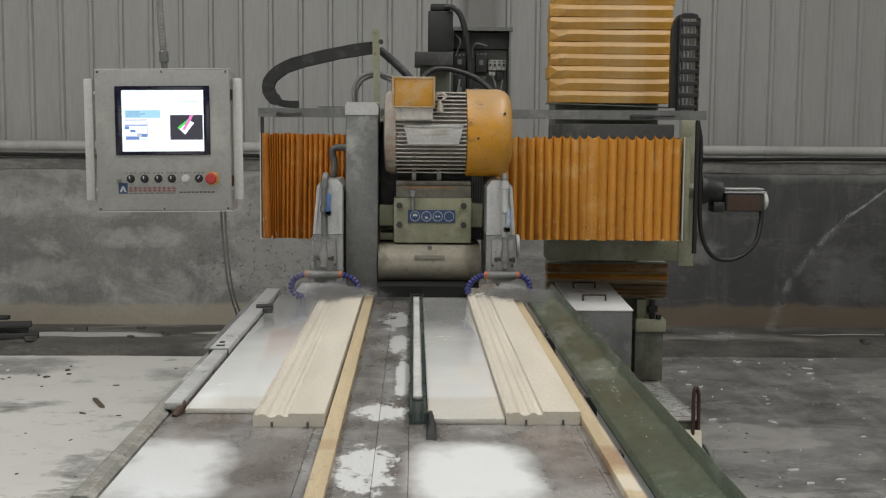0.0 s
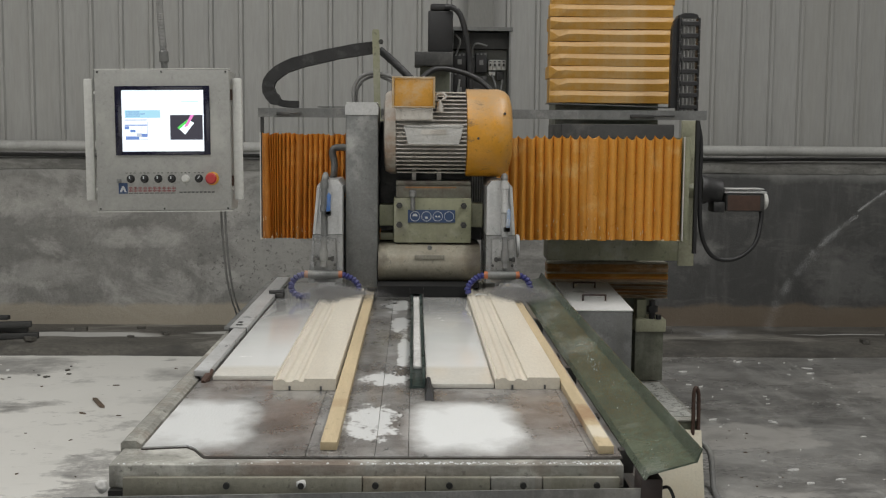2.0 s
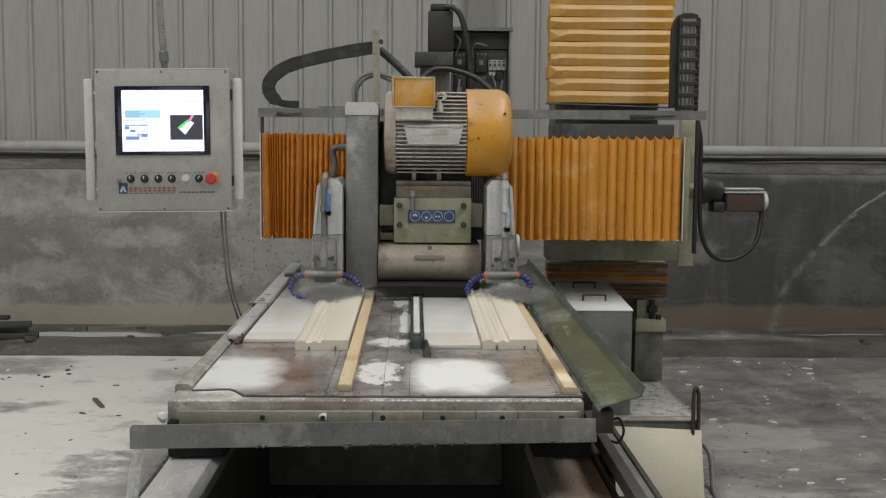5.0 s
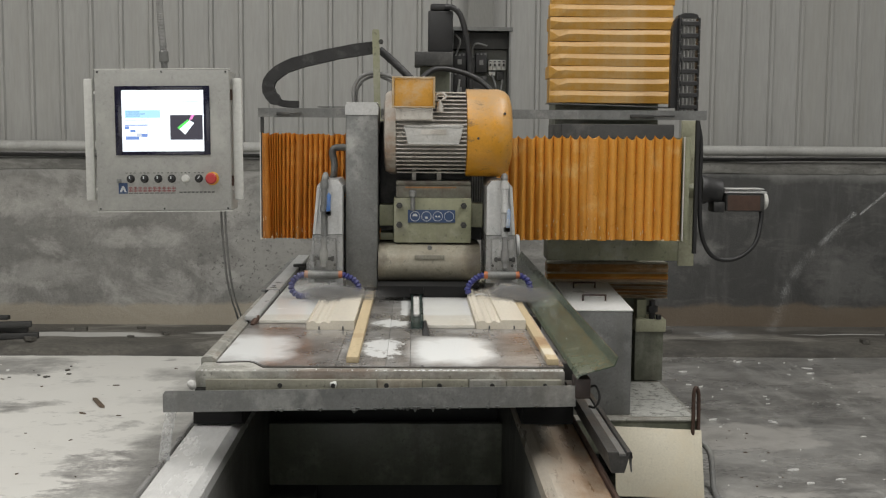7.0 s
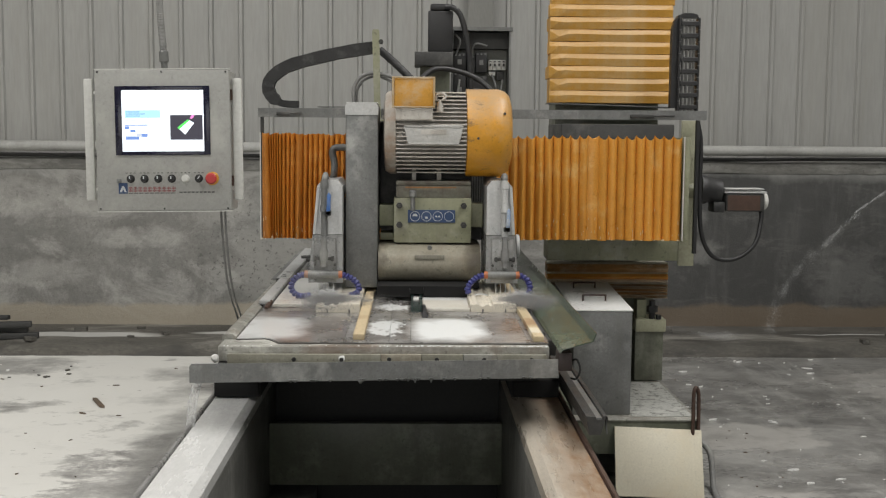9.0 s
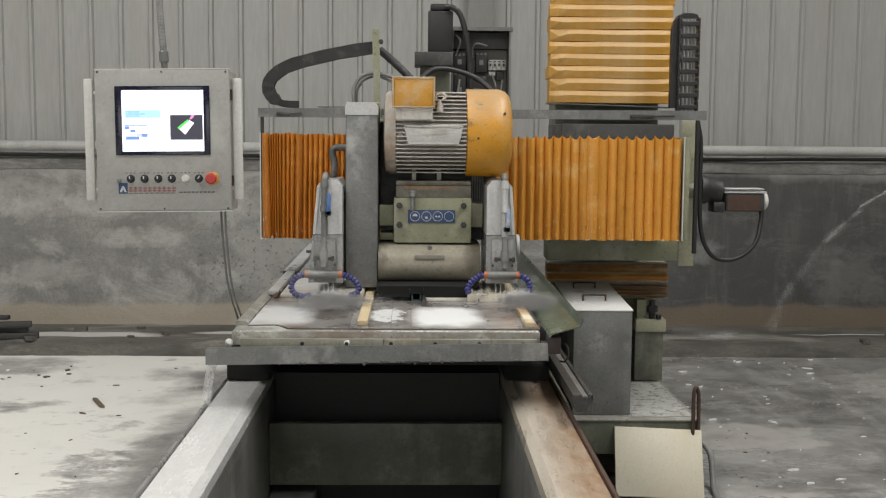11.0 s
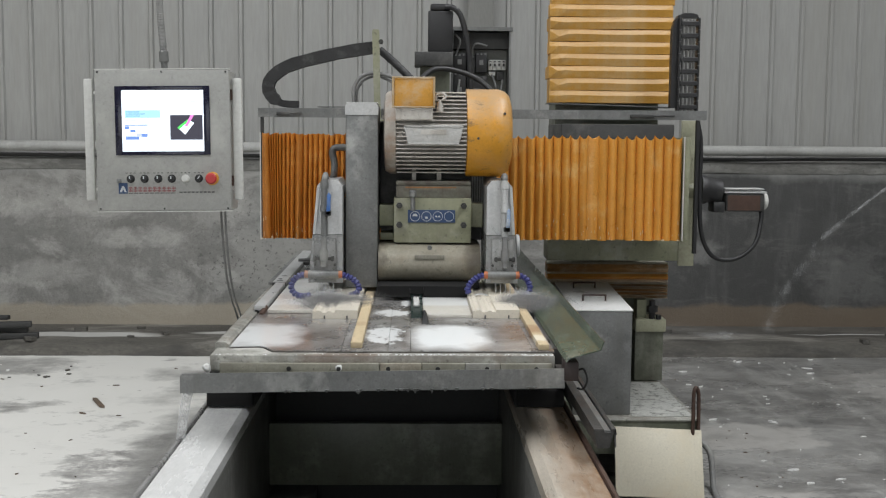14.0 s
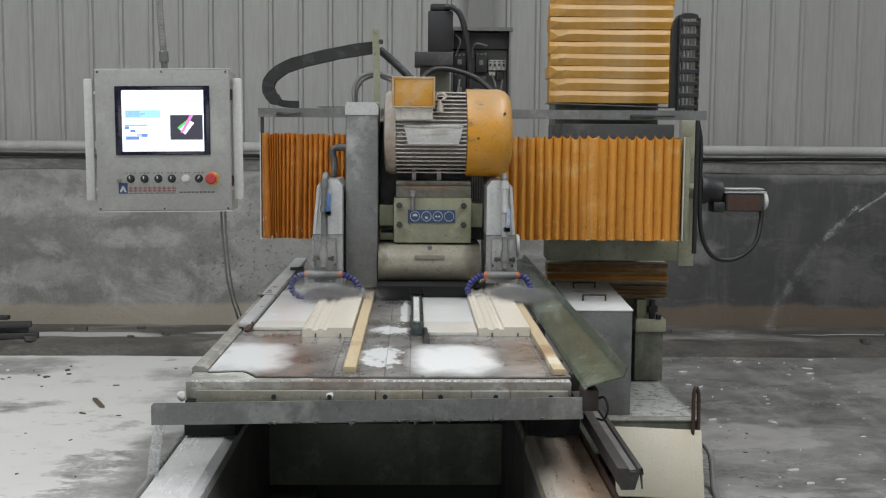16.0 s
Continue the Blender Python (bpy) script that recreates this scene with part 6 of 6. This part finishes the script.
            prism(bm, [(x - 0.0022, -0.15), (x + 0.0022, -0.15), (x + 0.0022 + r * 0.012, -0.1385), (x - 0.0022 + r * 0.012, -0.1385)], "y", -0.0268, -0.0262)
            part("pointer", bm, "ink", kn)
        else:
            lathe(bm, (x, -0.012, -0.150), (x, -0.020, -0.150), [(0, 0.012), (1, 0.011)], 16)
            part("cap", bm, "white", kn, smooth=True)
        bm = B()
        for dx in (-0.015, 0.0, 0.015):
            box(bm, x + dx - 0.004, -0.0068, -0.1285, x + dx + 0.004, -0.0063, -0.1255)
        part("print_bars", bm, "greyink", t)
    bm = B()
    lathe(bm, (0.190, -0.0065, -0.150), (0.190, -0.010, -0.150), [(0, 0.027), (1, 0.025)], 20)
    part("stop_ring", bm, "orange", t, smooth=True)
    bm = B()
    lathe(bm, (0.190, -0.010, -0.150), (0.190, -0.042, -0.150), [(0, 0.012), (0.3, 0.013), (0.45, 0.021), (0.8, 0.022), (1, 0.017)], 22)
    part("stop_button", bm, "red", t, "red mushroom stop button", True)
    bm = B()
    box(bm, -0.183, -0.018, -0.165, -0.166, -0.0065, -0.150, 0.002)
    box(bm, -0.178, -0.024, -0.161, -0.171, -0.018, -0.154)
    part("key_switch", bm, "galv", t)
    # maker's mark and print, as plain shapes
    solid("mark_plate", "sign", (-0.178, -0.0075, -0.208, -0.143, -0.0064, -0.166), parent=t)
    bm = B()
    prism(bm, [(-0.174, -0.202), (-0.166, -0.202), (-0.1605, -0.190), (-0.155, -0.202), (-0.147, -0.202), (-0.157, -0.178), (-0.164, -0.178)], "y", -0.0080, -0.0076)
    part("mark_shape", bm, "ink", t)
    bm = B()
    for k in range(10):
        x = -0.139 + k * 0.0188
        box(bm, x, -0.0070, -0.200, x + 0.0155, -0.0064, -0.1955)
        box(bm, x, -0.0070, -0.191, x + 0.0155, -0.0064, -0.188)
        box(bm, x + 0.001, -0.0070, -0.185, x + 0.0145, -0.0064, -0.1825)
        box(bm, x + 0.006, -0.0072, -0.202, x + 0.0085, -0.0066, -0.181)
    part("print_bars", bm, "redink", t)
    bm = B()
    for k in range(9):
        x = -0.139 + k * 0.0205
        box(bm, x, -0.0070, -0.208, x + 0.017, -0.0064, -0.205)
    for k in range(9):
        x = 0.060 + k * 0.0158
        box(bm, x, -0.0070, -0.206, x + 0.012, -0.0064, -0.201)
    part("print_bars", bm, "greyink", t)
    for z in (0.18, -0.16):
        solid("hinge", "rust", (0.2625, 0.02, z - 0.02, 0.269, 0.06, z + 0.02), parent=t)
    c = thing("conduit", "grey ribbed conduit hanging down to the control panel", "conduit")
    bm = B()
    tube(bm, [(-1.04, 4.60, 7.0), (-1.035, 4.60, 4.5), (-1.03, 4.60, 3.2), (-1.02, 4.60, 2.6), (-1.013, 4.59, 2.3), (-1.0, 4.585, 2.12)], 0.0145, 12, 60, 0.10)
    part("ribbed_tube", bm, "hose", c, smooth=True)
    bm = B()
    cyl(bm, (-1.0, 4.585, 2.12), (-0.998, 4.585, 2.075), 0.019, 14, 0.003)
    cyl(bm, (-0.998, 4.585, 2.075), (-0.997, 4.585, 2.05), 0.013, 12)
    part("gland", bm, "galv", c, smooth=True)
    w = thing("panel_cable", "thin grey cables dropping from the panel to the floor", "cable")
    for d in (0, 0.016):
        bm = B()
        tube(bm, [(-0.786 + d, 4.62, 1.487), (-0.782 + d, 4.64, 1.348), (-0.779 + d, 4.70, 1.20), (-0.776 + d, 4.80, 1.09), (-0.780 + d, 5.00, 0.965), (-0.815 + d, 5.15, 0.85), (-0.87 + d, 5.40, 0.55), (-0.91 + d, 5.80, 0.10), (-0.94 + d, 6.2, 0.008)], 0.0048, 8)
        part("lead", bm, "hose", w, smooth=True)
    return tool


# ---- beside the column ----
def side_things():
    p = thing("plinth", "olive steel plinth with crusted white top beside the bed", "plinth")
    solid("plinth_body", "olive_dark", (0.82, 5.61, 0.18, 1.455, 7.1, 0.352), parent=p, bev=0.005)
    solid("plinth_leg", "dark", (0.84, 5.9, 0.0, 1.0, 6.1, 0.179), (1.28, 5.9, 0.0, 1.44, 6.1, 0.179), (0.84, 6.9, 0, 1.44, 7.08, 0.179), parent=p)
    solid("plinth_top", "cast", (0.82, 5.60, 0.353, 1.46, 6.5, 0.362), parent=p, bev=0.002)
    bm = B()
    box(bm, 1.13, 5.66, 0.3625, 1.44, 6.46, 0.366, 0.001)
    tagged(part("dried_slurry", bm, "crust", smooth=True), "crusted white slurry on the plinth", "slurry")
    bm = B()
    tube(bm, [(1.424, 5.585, 0.20), (1.422, 5.585, 0.46), (1.424, 5.585, 0.515), (1.434, 5.59, 0.530), (1.446, 5.595, 0.51), (1.452, 5.598, 0.46), (1.456, 5.598, 0.20)], 0.010, 10)
    part("lifting_loop", bm, "rust", p, "rusty brown lifting loop", True)
    c = thing("steel_box", "plain grey sheet-steel box with two wire handles on its lid", "steel box")
    bm = B()
    prism(bm, [(5.695, 0.363), (5.695, 0.902), (6.46, 0.942), (6.46, 0.363)], "x", 0.822, 1.122, 0.004)
    part("box_body", bm, "galv", c, smooth=True)
    bm = B()
    prism(bm, [(5.691, 0.903), (5.691, 0.912), (6.464, 0.952), (6.464, 0.943)], "x", 0.818, 1.126, 0.003)
    lid = part("box_lid", bm, "slurry", c, "lime-dusted lid", True)
    for y in (5.92, 6.28):
        z = 0.910 + (y - 5.69) * 0.0517
        bm = B()
        tube(bm, [(0.90, y, z), (0.90, y, z + 0.028), (0.905, y, z + 0.033), (1.015, y, z + 0.033), (1.02, y, z + 0.028), (1.02, y, z)], 0.005, 8, 4)
        part("lid_handle", bm, "rust", lid, smooth=True)
    f = thing("guide_foot", "olive guide post with a pale cap and adjusting screw", "post")
    solid("post", "olive_dark", (1.30, 6.50, 0.366, 1.465, 6.66, 0.66), parent=f, bev=0.004)
    bm = B()
    box(bm, 1.295, 6.47, 0.661, 1.473, 6.67, 0.735, 0.006)
    part("cap", bm, "cap_paint", f, smooth=True)
    bm = B()
    cyl(bm, (1.395, 6.5, 0.735), (1.395, 6.5, 0.842), 0.018, 12)
    cyl(bm, (1.395, 6.5, 0.775), (1.395, 6.5, 0.81), 0.032, 6)
    cyl(bm, (1.43, 6.48, 0.735), (1.43, 6.48, 0.76), 0.016, 6)
    part("adjusting_screw", bm, "black", f)
    solid("shim", "olive", (1.31, 6.52, 0.736, 1.365, 6.62, 0.842), parent=f)
    b = B()
    box(b, -0.222, 0, 0, 0.222, 0.014, 0.350, 0.0015)
    o = tagged(part("stone_tile", b, "board", smooth=True), "plain cream stone tile leaning against the plinth", "stone tile")
    o.matrix_basis = pose(1.232, 5.43, 0.010, -27, 2.6, 0)
    h = thing("floor_hose", "grey hose hanging down beside the plinth onto the floor", "hose")
    bm = B()
    tube(bm, [(1.47, 5.75, 0.20), (1.50, 5.70, 0.215), (1.535, 5.66, 0.17), (1.54, 5.62, 0.08), (1.53, 5.55, 0.02), (1.50, 5.3, 0.017), (1.46, 4.9, 0.017)], 0.016, 10)
    part("hose_run", bm, "hose", h, smooth=True)


def floor_chips():
    """Stone chips and splinters lying about."""
    r = random.Random(11)
    chips = ((2.58, 8.87), (2.60, 8.83), (3.21, 8.93), (3.43, 8.98), (3.07, 8.59), (3.03, 8.41), (2.99, 8.23), (2.85, 8.36), (2.07, 8.46), (2.00, 8.01), (2.07, 7.93), (2.20, 7.86), (2.60, 7.87), (2.44, 7.64),
             (2.40, 7.43), (2.87, 7.41), (2.90, 7.05), (1.91, 7.00), (1.91, 6.82), (2.27, 6.94), (2.72, 6.60), (1.96, 6.10), (2.06, 5.91), (1.90, 5.63), (2.07, 5.68), (2.25, 5.70), (2.26, 5.75), (2.49, 5.75))
    scraps = ((-2.15, 6.33), (-2.31, 6.66), (-2.00, 6.51), (-2.62, 7.91), (-1.76, 5.80), (-2.11, 7.14), (-1.87, 7.09), (-2.11, 7.95), (-1.81, 8.54), (-2.08, 5.85), (-2.98, 8.15), (1.94, 6.73),
              (2.03, 6.67), (1.99, 6.56), (1.88, 6.57), (2.03, 6.25), (1.90, 6.26), (1.78, 5.64), (1.96, 5.79))
    spots = [(x, y, r.choice((0.010, 0.013, 0.016, 0.022, 0.038)) * (0.45 + y * 0.065), 0.2) for x, y in chips]
    spots += [(x, y, r.choice((0.008, 0.012, 0.018, 0.028)) if x < 0 else r.uniform(0.006, 0.011), 0.9) for x, y in scraps]
    spots += [(r.uniform(1.6, 4.6), r.uniform(5.4, 8.95), r.choice((0.004, 0.005, 0.006, 0.007, 0.009, 0.011)), r.random() * 0.85) for _ in range(64)]
    for x, y, s, q in spots:
        bm = B()
        k = r.randint(4, 6)
        pts = [(math.cos(i * math.tau / k) * s * r.uniform(0.7, 1.1), math.sin(i * math.tau / k) * s * r.uniform(0.12, 0.42)) for i in range(k)]
        pts = [(px + r.uniform(-0.18, 0.18) * s, py + r.uniform(-0.12, 0.12) * s) for px, py in pts]
        prism(bm, pts, "z", 0.0, r.uniform(0.002, 0.006) + s * 0.15)
        white = q < 0.75
        o = part("stone_chip" if white else "splinter", bm, "slurry" if white else "offcut")
        o.matrix_basis = pose(x, y, 0.0005, 0, 0, r.uniform(-50, 50))
        tagged(o, "small white stone chip on the wet floor" if white else "dark splinter lying on the floor", "debris", "chips on the floor")
    bm = B()
    prism(bm, [(-0.13, -0.012), (0.10, -0.018), (0.14, 0.008), (-0.11, 0.014)], "z", 0, 0.02, 0.003)
    o = tagged(part("wood_offcut", bm, "offcut"), "short brown wood offcut on the powdered floor", "offcut")
    o.matrix_basis = pose(-2.08, 7.4, 0.0005, 0, 0, -62)
    r = random.Random(5)
    for k in range(9):
        bm = B()
        s = r.uniform(0.03, 0.07)
        prism(bm, [(-s, -s * 0.5), (s * 0.6, -s * 0.6), (s, s * 0.1), (s * 0.2, s * 0.6), (-s * 0.8, s * 0.4)], "z", 0, s * 0.6, 0.004)
        o = tagged(part("rubble_stone", bm, "curb"), "muddy lump of rubble on the curb", "rubble", "rubble on the curb")
        o.matrix_basis = pose(r.uniform(-4.2, 4.4), r.uniform(9.12, 9.7), 0.1045, 0, 0, r.uniform(0, 180))
    for k in range(16):
        bm = B()
        s = r.uniform(0.008, 0.024)
        prism(bm, [(-s, -s * 0.5), (s * 0.6, -s * 0.6), (s, s * 0.1), (s * 0.2, s * 0.6), (-s * 0.8, s * 0.4)], "z", 0, s * 0.5, 0.003)
        white = k % 4 == 0
        o = tagged(part("rubble_stone", bm, "slurry" if white else "curb"), "white lump of rubble on the floor by the curb" if white else "muddy lump of rubble on the floor by the curb", "rubble", "rubble by the curb")
        o.matrix_basis = pose(r.uniform(-3.5, -2.55), r.uniform(8.2, 8.95), 0.0005, 0, 0, r.uniform(0, 180))


def spray_material(name, alpha, c=(0.80, 0.81, 0.81)):
    m = mat(name, c, 0.97, rough=0.5, coarse=20, bump=0)
    nt = m.node_tree
    tr, mx = nt.nodes.new("ShaderNodeBsdfTransparent"), nt.nodes.new("ShaderNodeMixShader")
    mx.inputs[0].default_value = alpha
    nt.links.new(tr.outputs[0], mx.inputs[1])
    nt.links.new(nt.nodes["Principled BSDF"].outputs[0], mx.inputs[2])
    nt.links.new(mx.outputs[0], nt.nodes["Material Output"].inputs[0])
    return m


M["mist"] = spray_material("water_mist", 0.22)
# Grey twin of the white mist: the head's shade is put into its colour.
M["shaded_mist"] = spray_material("shaded_water_mist", 0.17, (0.37, 0.365, 0.36))
PUFFS = []


def droplet_cloud(name, label, at, size, n, seed, r0, r1, material="mist"):
    """A puff of fine drops, thick in its middle."""
    r = random.Random(seed)
    vs, fs = [], []
    for _ in range(n):
        while True:
            p = Vector((r.gauss(0, 0.42), r.gauss(0, 0.42), r.gauss(0, 0.38)))
            w = noise.fractal(p * 2.2 + Vector((seed, 0, 0)), 0.8, 2, 3)
            if w > r.uniform(-0.5, 0.4) and p.z > -0.95:
                break
        c = Vector((p.x * size[0], p.y * size[1], p.z * size[2]))
        s = r.uniform(r0, r1)
        k = len(vs)
        vs += [c + Vector(q) * s for q in ((1, 1, 1), (1, -1, -1), (-1, 1, -1), (-1, -1, 1))]
        fs += [(k, k + 1, k + 2), (k, k + 3, k + 1), (k, k + 2, k + 3), (k + 1, k + 3, k + 2)]
    me = bpy.data.meshes.new(name)
    me.from_pydata(vs, [], fs)
    me.materials.append(M[material])
    o = tagged(new(name, me), label, "spray", "water spray at the saws", "stuff")
    o.location = at
    PUFFS.append((o, Vector(at), seed))
    return o


def sheet_drops():
    r = random.Random(9)
    bm = B()
    for k in range(90):
        x = min(0.638, max(0.545, r.gauss(0.600, 0.018)))
        y = r.gauss(4.62, 0.11) if k < 60 else r.uniform(3.4, 5.8)
        z = 1.0305 + (x - 0.539) * 0.267
        s = r.uniform(0.0007, 0.0018)
        lathe(bm, (x, y, z - 0.0015), (x, y, z + s * 0.7), [(0, s), (0.5, s * 0.8), (1, s * 0.2)], 6)
    o = tagged(part("sheet_drops", bm, "water", smooth=True), "white water drops on the green splash sheet", "drops", kind="stuff")
    MOVING.append(o)


def spray():
    sheet_drops()
    for k, x in enumerate((-0.405, 0.408)):
        droplet_cloud("saw_spray", "fine white water mist thrown up at the saw", (x + 0.03, 5.09, 1.095), (0.075, 0.07, 0.040), 6500, 3 + k, 0.0005, 0.0011)
        droplet_cloud("saw_spray", "grey water mist drifting from the saw", (x + (0.04 if k else 0.03), 5.00, 1.080), (0.115, 0.17, 0.034), 30000, 7 + k, 0.0005, 0.0010, "shaded_mist")
        droplet_cloud("saw_spray", "thick grey water mist low before the saw", (x + (0.05 if k else 0.04), 5.03, 1.086), (0.14, 0.09, 0.030), 24000, 17 + k, 0.0005, 0.0010, "shaded_mist")
        droplet_cloud("saw_spray", "grey water mist drifting from the saw", (x + (0.10 if k else 0.12), 5.05, 1.078), (0.16, 0.14, 0.032), 20000, 12 + k, 0.0005, 0.0010, "shaded_mist")
        t = thing("water_jet", "thin white jets of cooling water from the jointed hoses", "water jet", group="water jets")
        for pts in ([(x - 0.128, 5.07, 1.075), (x - 0.10, 5.10, 1.074), (x - 0.06, 5.13, 1.062), (x - 0.02, 5.16, 1.045)], [(x + 0.085, 5.07, 1.066), (x + 0.05, 5.10, 1.068), (x + 0.015, 5.14, 1.048)]):
            bm = B()
            path = smooth_path(pts, 6)
            tube(bm, path, 0.0045, 8, 2, 0.15)
            part("jet", bm, "jet", t, smooth=True)
        for i in range(4):
            bm = B()
            xx = x - 0.03 + i * 0.022
            tube(bm, [(xx, 5.16, 1.115), (xx + 0.002, 5.155, 1.09), (xx - 0.001, 5.15, 1.06)], 0.0026, 6, 3, 0.2)
            part("drip_thread", bm, "jet", t, smooth=True)
    arc = smooth_path([(3.773, 8.62, 1.491), (3.581, 8.62, 1.359), (3.355, 8.64, 1.182), (3.2, 8.68, 1.015), (3.051, 8.74, 0.817), (2.952, 8.82, 0.604), (2.91, 8.92, 0.407), (2.913, 9.05, 0.2)], 6)
    for k in range(4):
        a, z = int(len(arc) * k / 4), min(len(arc) - 1, int(len(arc) * (k + 1) / 4) + 1)
        stream("hose_jet", "arcing jet of splash water before the dark wall", arc[a:z], 1700 - 250 * k, 31 + k, 0.008 + 0.010 * k)
    droplet_cloud("wall_spray", "faint drifting water haze above the curb", (2.50, 9.1, 0.17), (0.26, 0.10, 0.05), 5200, 22, 0.0005, 0.0012)
    droplet_cloud("wall_spray", "faint drifting water haze above the curb", (2.0, 9.0, 0.22), (0.5, 0.15, 0.10), 4200, 23, 0.0005, 0.0011)
    t = thing("gutter_runoff", "thin sheet of slurry water running off the gutter's end", "water jet")
    RUNOFF.append(t)
    for d, r in ((0.0, 0.008), (0.012, 0.006), (-0.012, 0.005)):
        bm = B()
        tube(bm, [(-0.755 + d, 3.345, 0.938), (-0.772 + d, 3.345, 0.90), (-0.790 + d, 3.345, 0.80), (-0.802 + d, 3.35, 0.66), (-0.808 + d, 3.355, 0.45), (-0.812 + d, 3.36, 0.008)], r, 8, 6, 0.12)
        part("thread", bm, "runoff", t, smooth=True)


def stream(name, label, path, n, seed, width):
    """A ragged length of a water jet: drops in clumps along a path."""
    r = random.Random(seed)
    vs, fs = [], []
    for _ in range(n):
        while True:
            u = r.random()
            if noise.fractal(Vector((u * 5, seed * 3.1, 0)), 0.8, 2, 3) > r.uniform(-0.55, 0.35):
                break
        q = u * (len(path) - 1)
        i = min(int(q), len(path) - 2)
        w = width * (0.6 + 0.8 * abs(noise.noise(Vector((u * 9, seed, 4)))))
        c = path[i].lerp(path[i + 1], q - i) + Vector((r.gauss(0, w), r.gauss(0, w), r.gauss(0, w) * 0.8 - abs(r.gauss(0, w * 1.2))))
        s = r.uniform(0.0007, 0.0017)
        k = len(vs)
        vs += [c + Vector(p) * s for p in ((1, 1, 1), (1, -1, -1), (-1, 1, -1), (-1, -1, 1))]
        fs += [(k, k + 1, k + 2), (k, k + 3, k + 1), (k, k + 2, k + 3), (k + 1, k + 3, k + 2)]
    me = bpy.data.meshes.new(name)
    mid = path[len(path) // 2]
    me.from_pydata([v - mid for v in vs], [], fs)
    me.materials.append(M["mist"])
    o = tagged(new(name, me), label, "spray", "splash jet", "stuff")
    o.location = mid
    JETS.append((o, mid.copy(), seed))


JETS = []
M["runoff"] = spray_material("runoff_water", 0.3)
M["jet"] = spray_material("water_thread", 0.6)

wall_pipe()
wall_post()
floor_chips()
timber_pile()
bed()
table()
workpieces()
bridge()
bridge_motors()
head()
TOOL = control_panel()
side_things()
spray()


def motions():
    way = [(0.0, -1.261), (2.0, -0.841), (4.0, -0.422), (6.0, -0.002), (8.0, 0.416), (9.0, 0.630), (10.2, 0.882), (10.4, 0.920), (10.6, 0.9385), (11.0, 0.9385), (11.5, 0.9385), (11.7, 0.932),
           (12.0, 0.891), (12.5, 0.784), (13.5, 0.573), (14.5, 0.362), (15.5, 0.153), (16.0, 0.047)]
    for ob in MOVING:
        ob.scale, ob.location = (TABLE_SIZE,) * 3, (0, 0, TABLE_LIFT)
    for ob in MOVING + RUNOFF:
        at = ob.matrix_basis.copy()
        walk(ob, [(t, Matrix.Translation((0, s, 0)) @ at) for t, s in way])
    for ob, at, seed in JETS:
        r = random.Random(seed)
        walk(ob, [(0.5 * k, Matrix.Translation(at + Vector((r.uniform(-1, 1) * 0.035, 0, r.uniform(-1, 1) * 0.03))) @ pose(0, 0, 0, 0, r.uniform(-5, 5), 0)) for k in range(33)])
    for ob, at, seed in PUFFS:
        r = random.Random(seed)
        rows = []
        for k in range(65):
            t = 0.25 * k
            f = min(1.0, max(0.0, (t - 7.0) / 1.5), max(0.0, (15.5 - t) / 1.5)) if at.y < 6 else 0.0
            drift = Vector((0.035 * f if at.x > 0 else 0.0, -0.14 * f, -0.012 * f))
            rows.append((t, Matrix.Translation(at + drift + Vector((r.uniform(-1, 1) * 0.012, r.uniform(-1, 1) * 0.02, r.uniform(0, 1) * 0.008))) @ pose(0, 0, 0, 0, 0, r.uniform(-18, 18))))
        walk(ob, rows)
    walk(TOOL, [(t, pose(0.073 + 0.030 * k, 0, 0.030 + 0.044 * k)) for t, k in ((0.0, 0.25), (4.0, 0.8), (7.0, 1.15), (9.0, 1.25), (11.0, 1.2), (12.5, 0.85), (14.5, 0.45), (16.0, 0.0))])


motions()
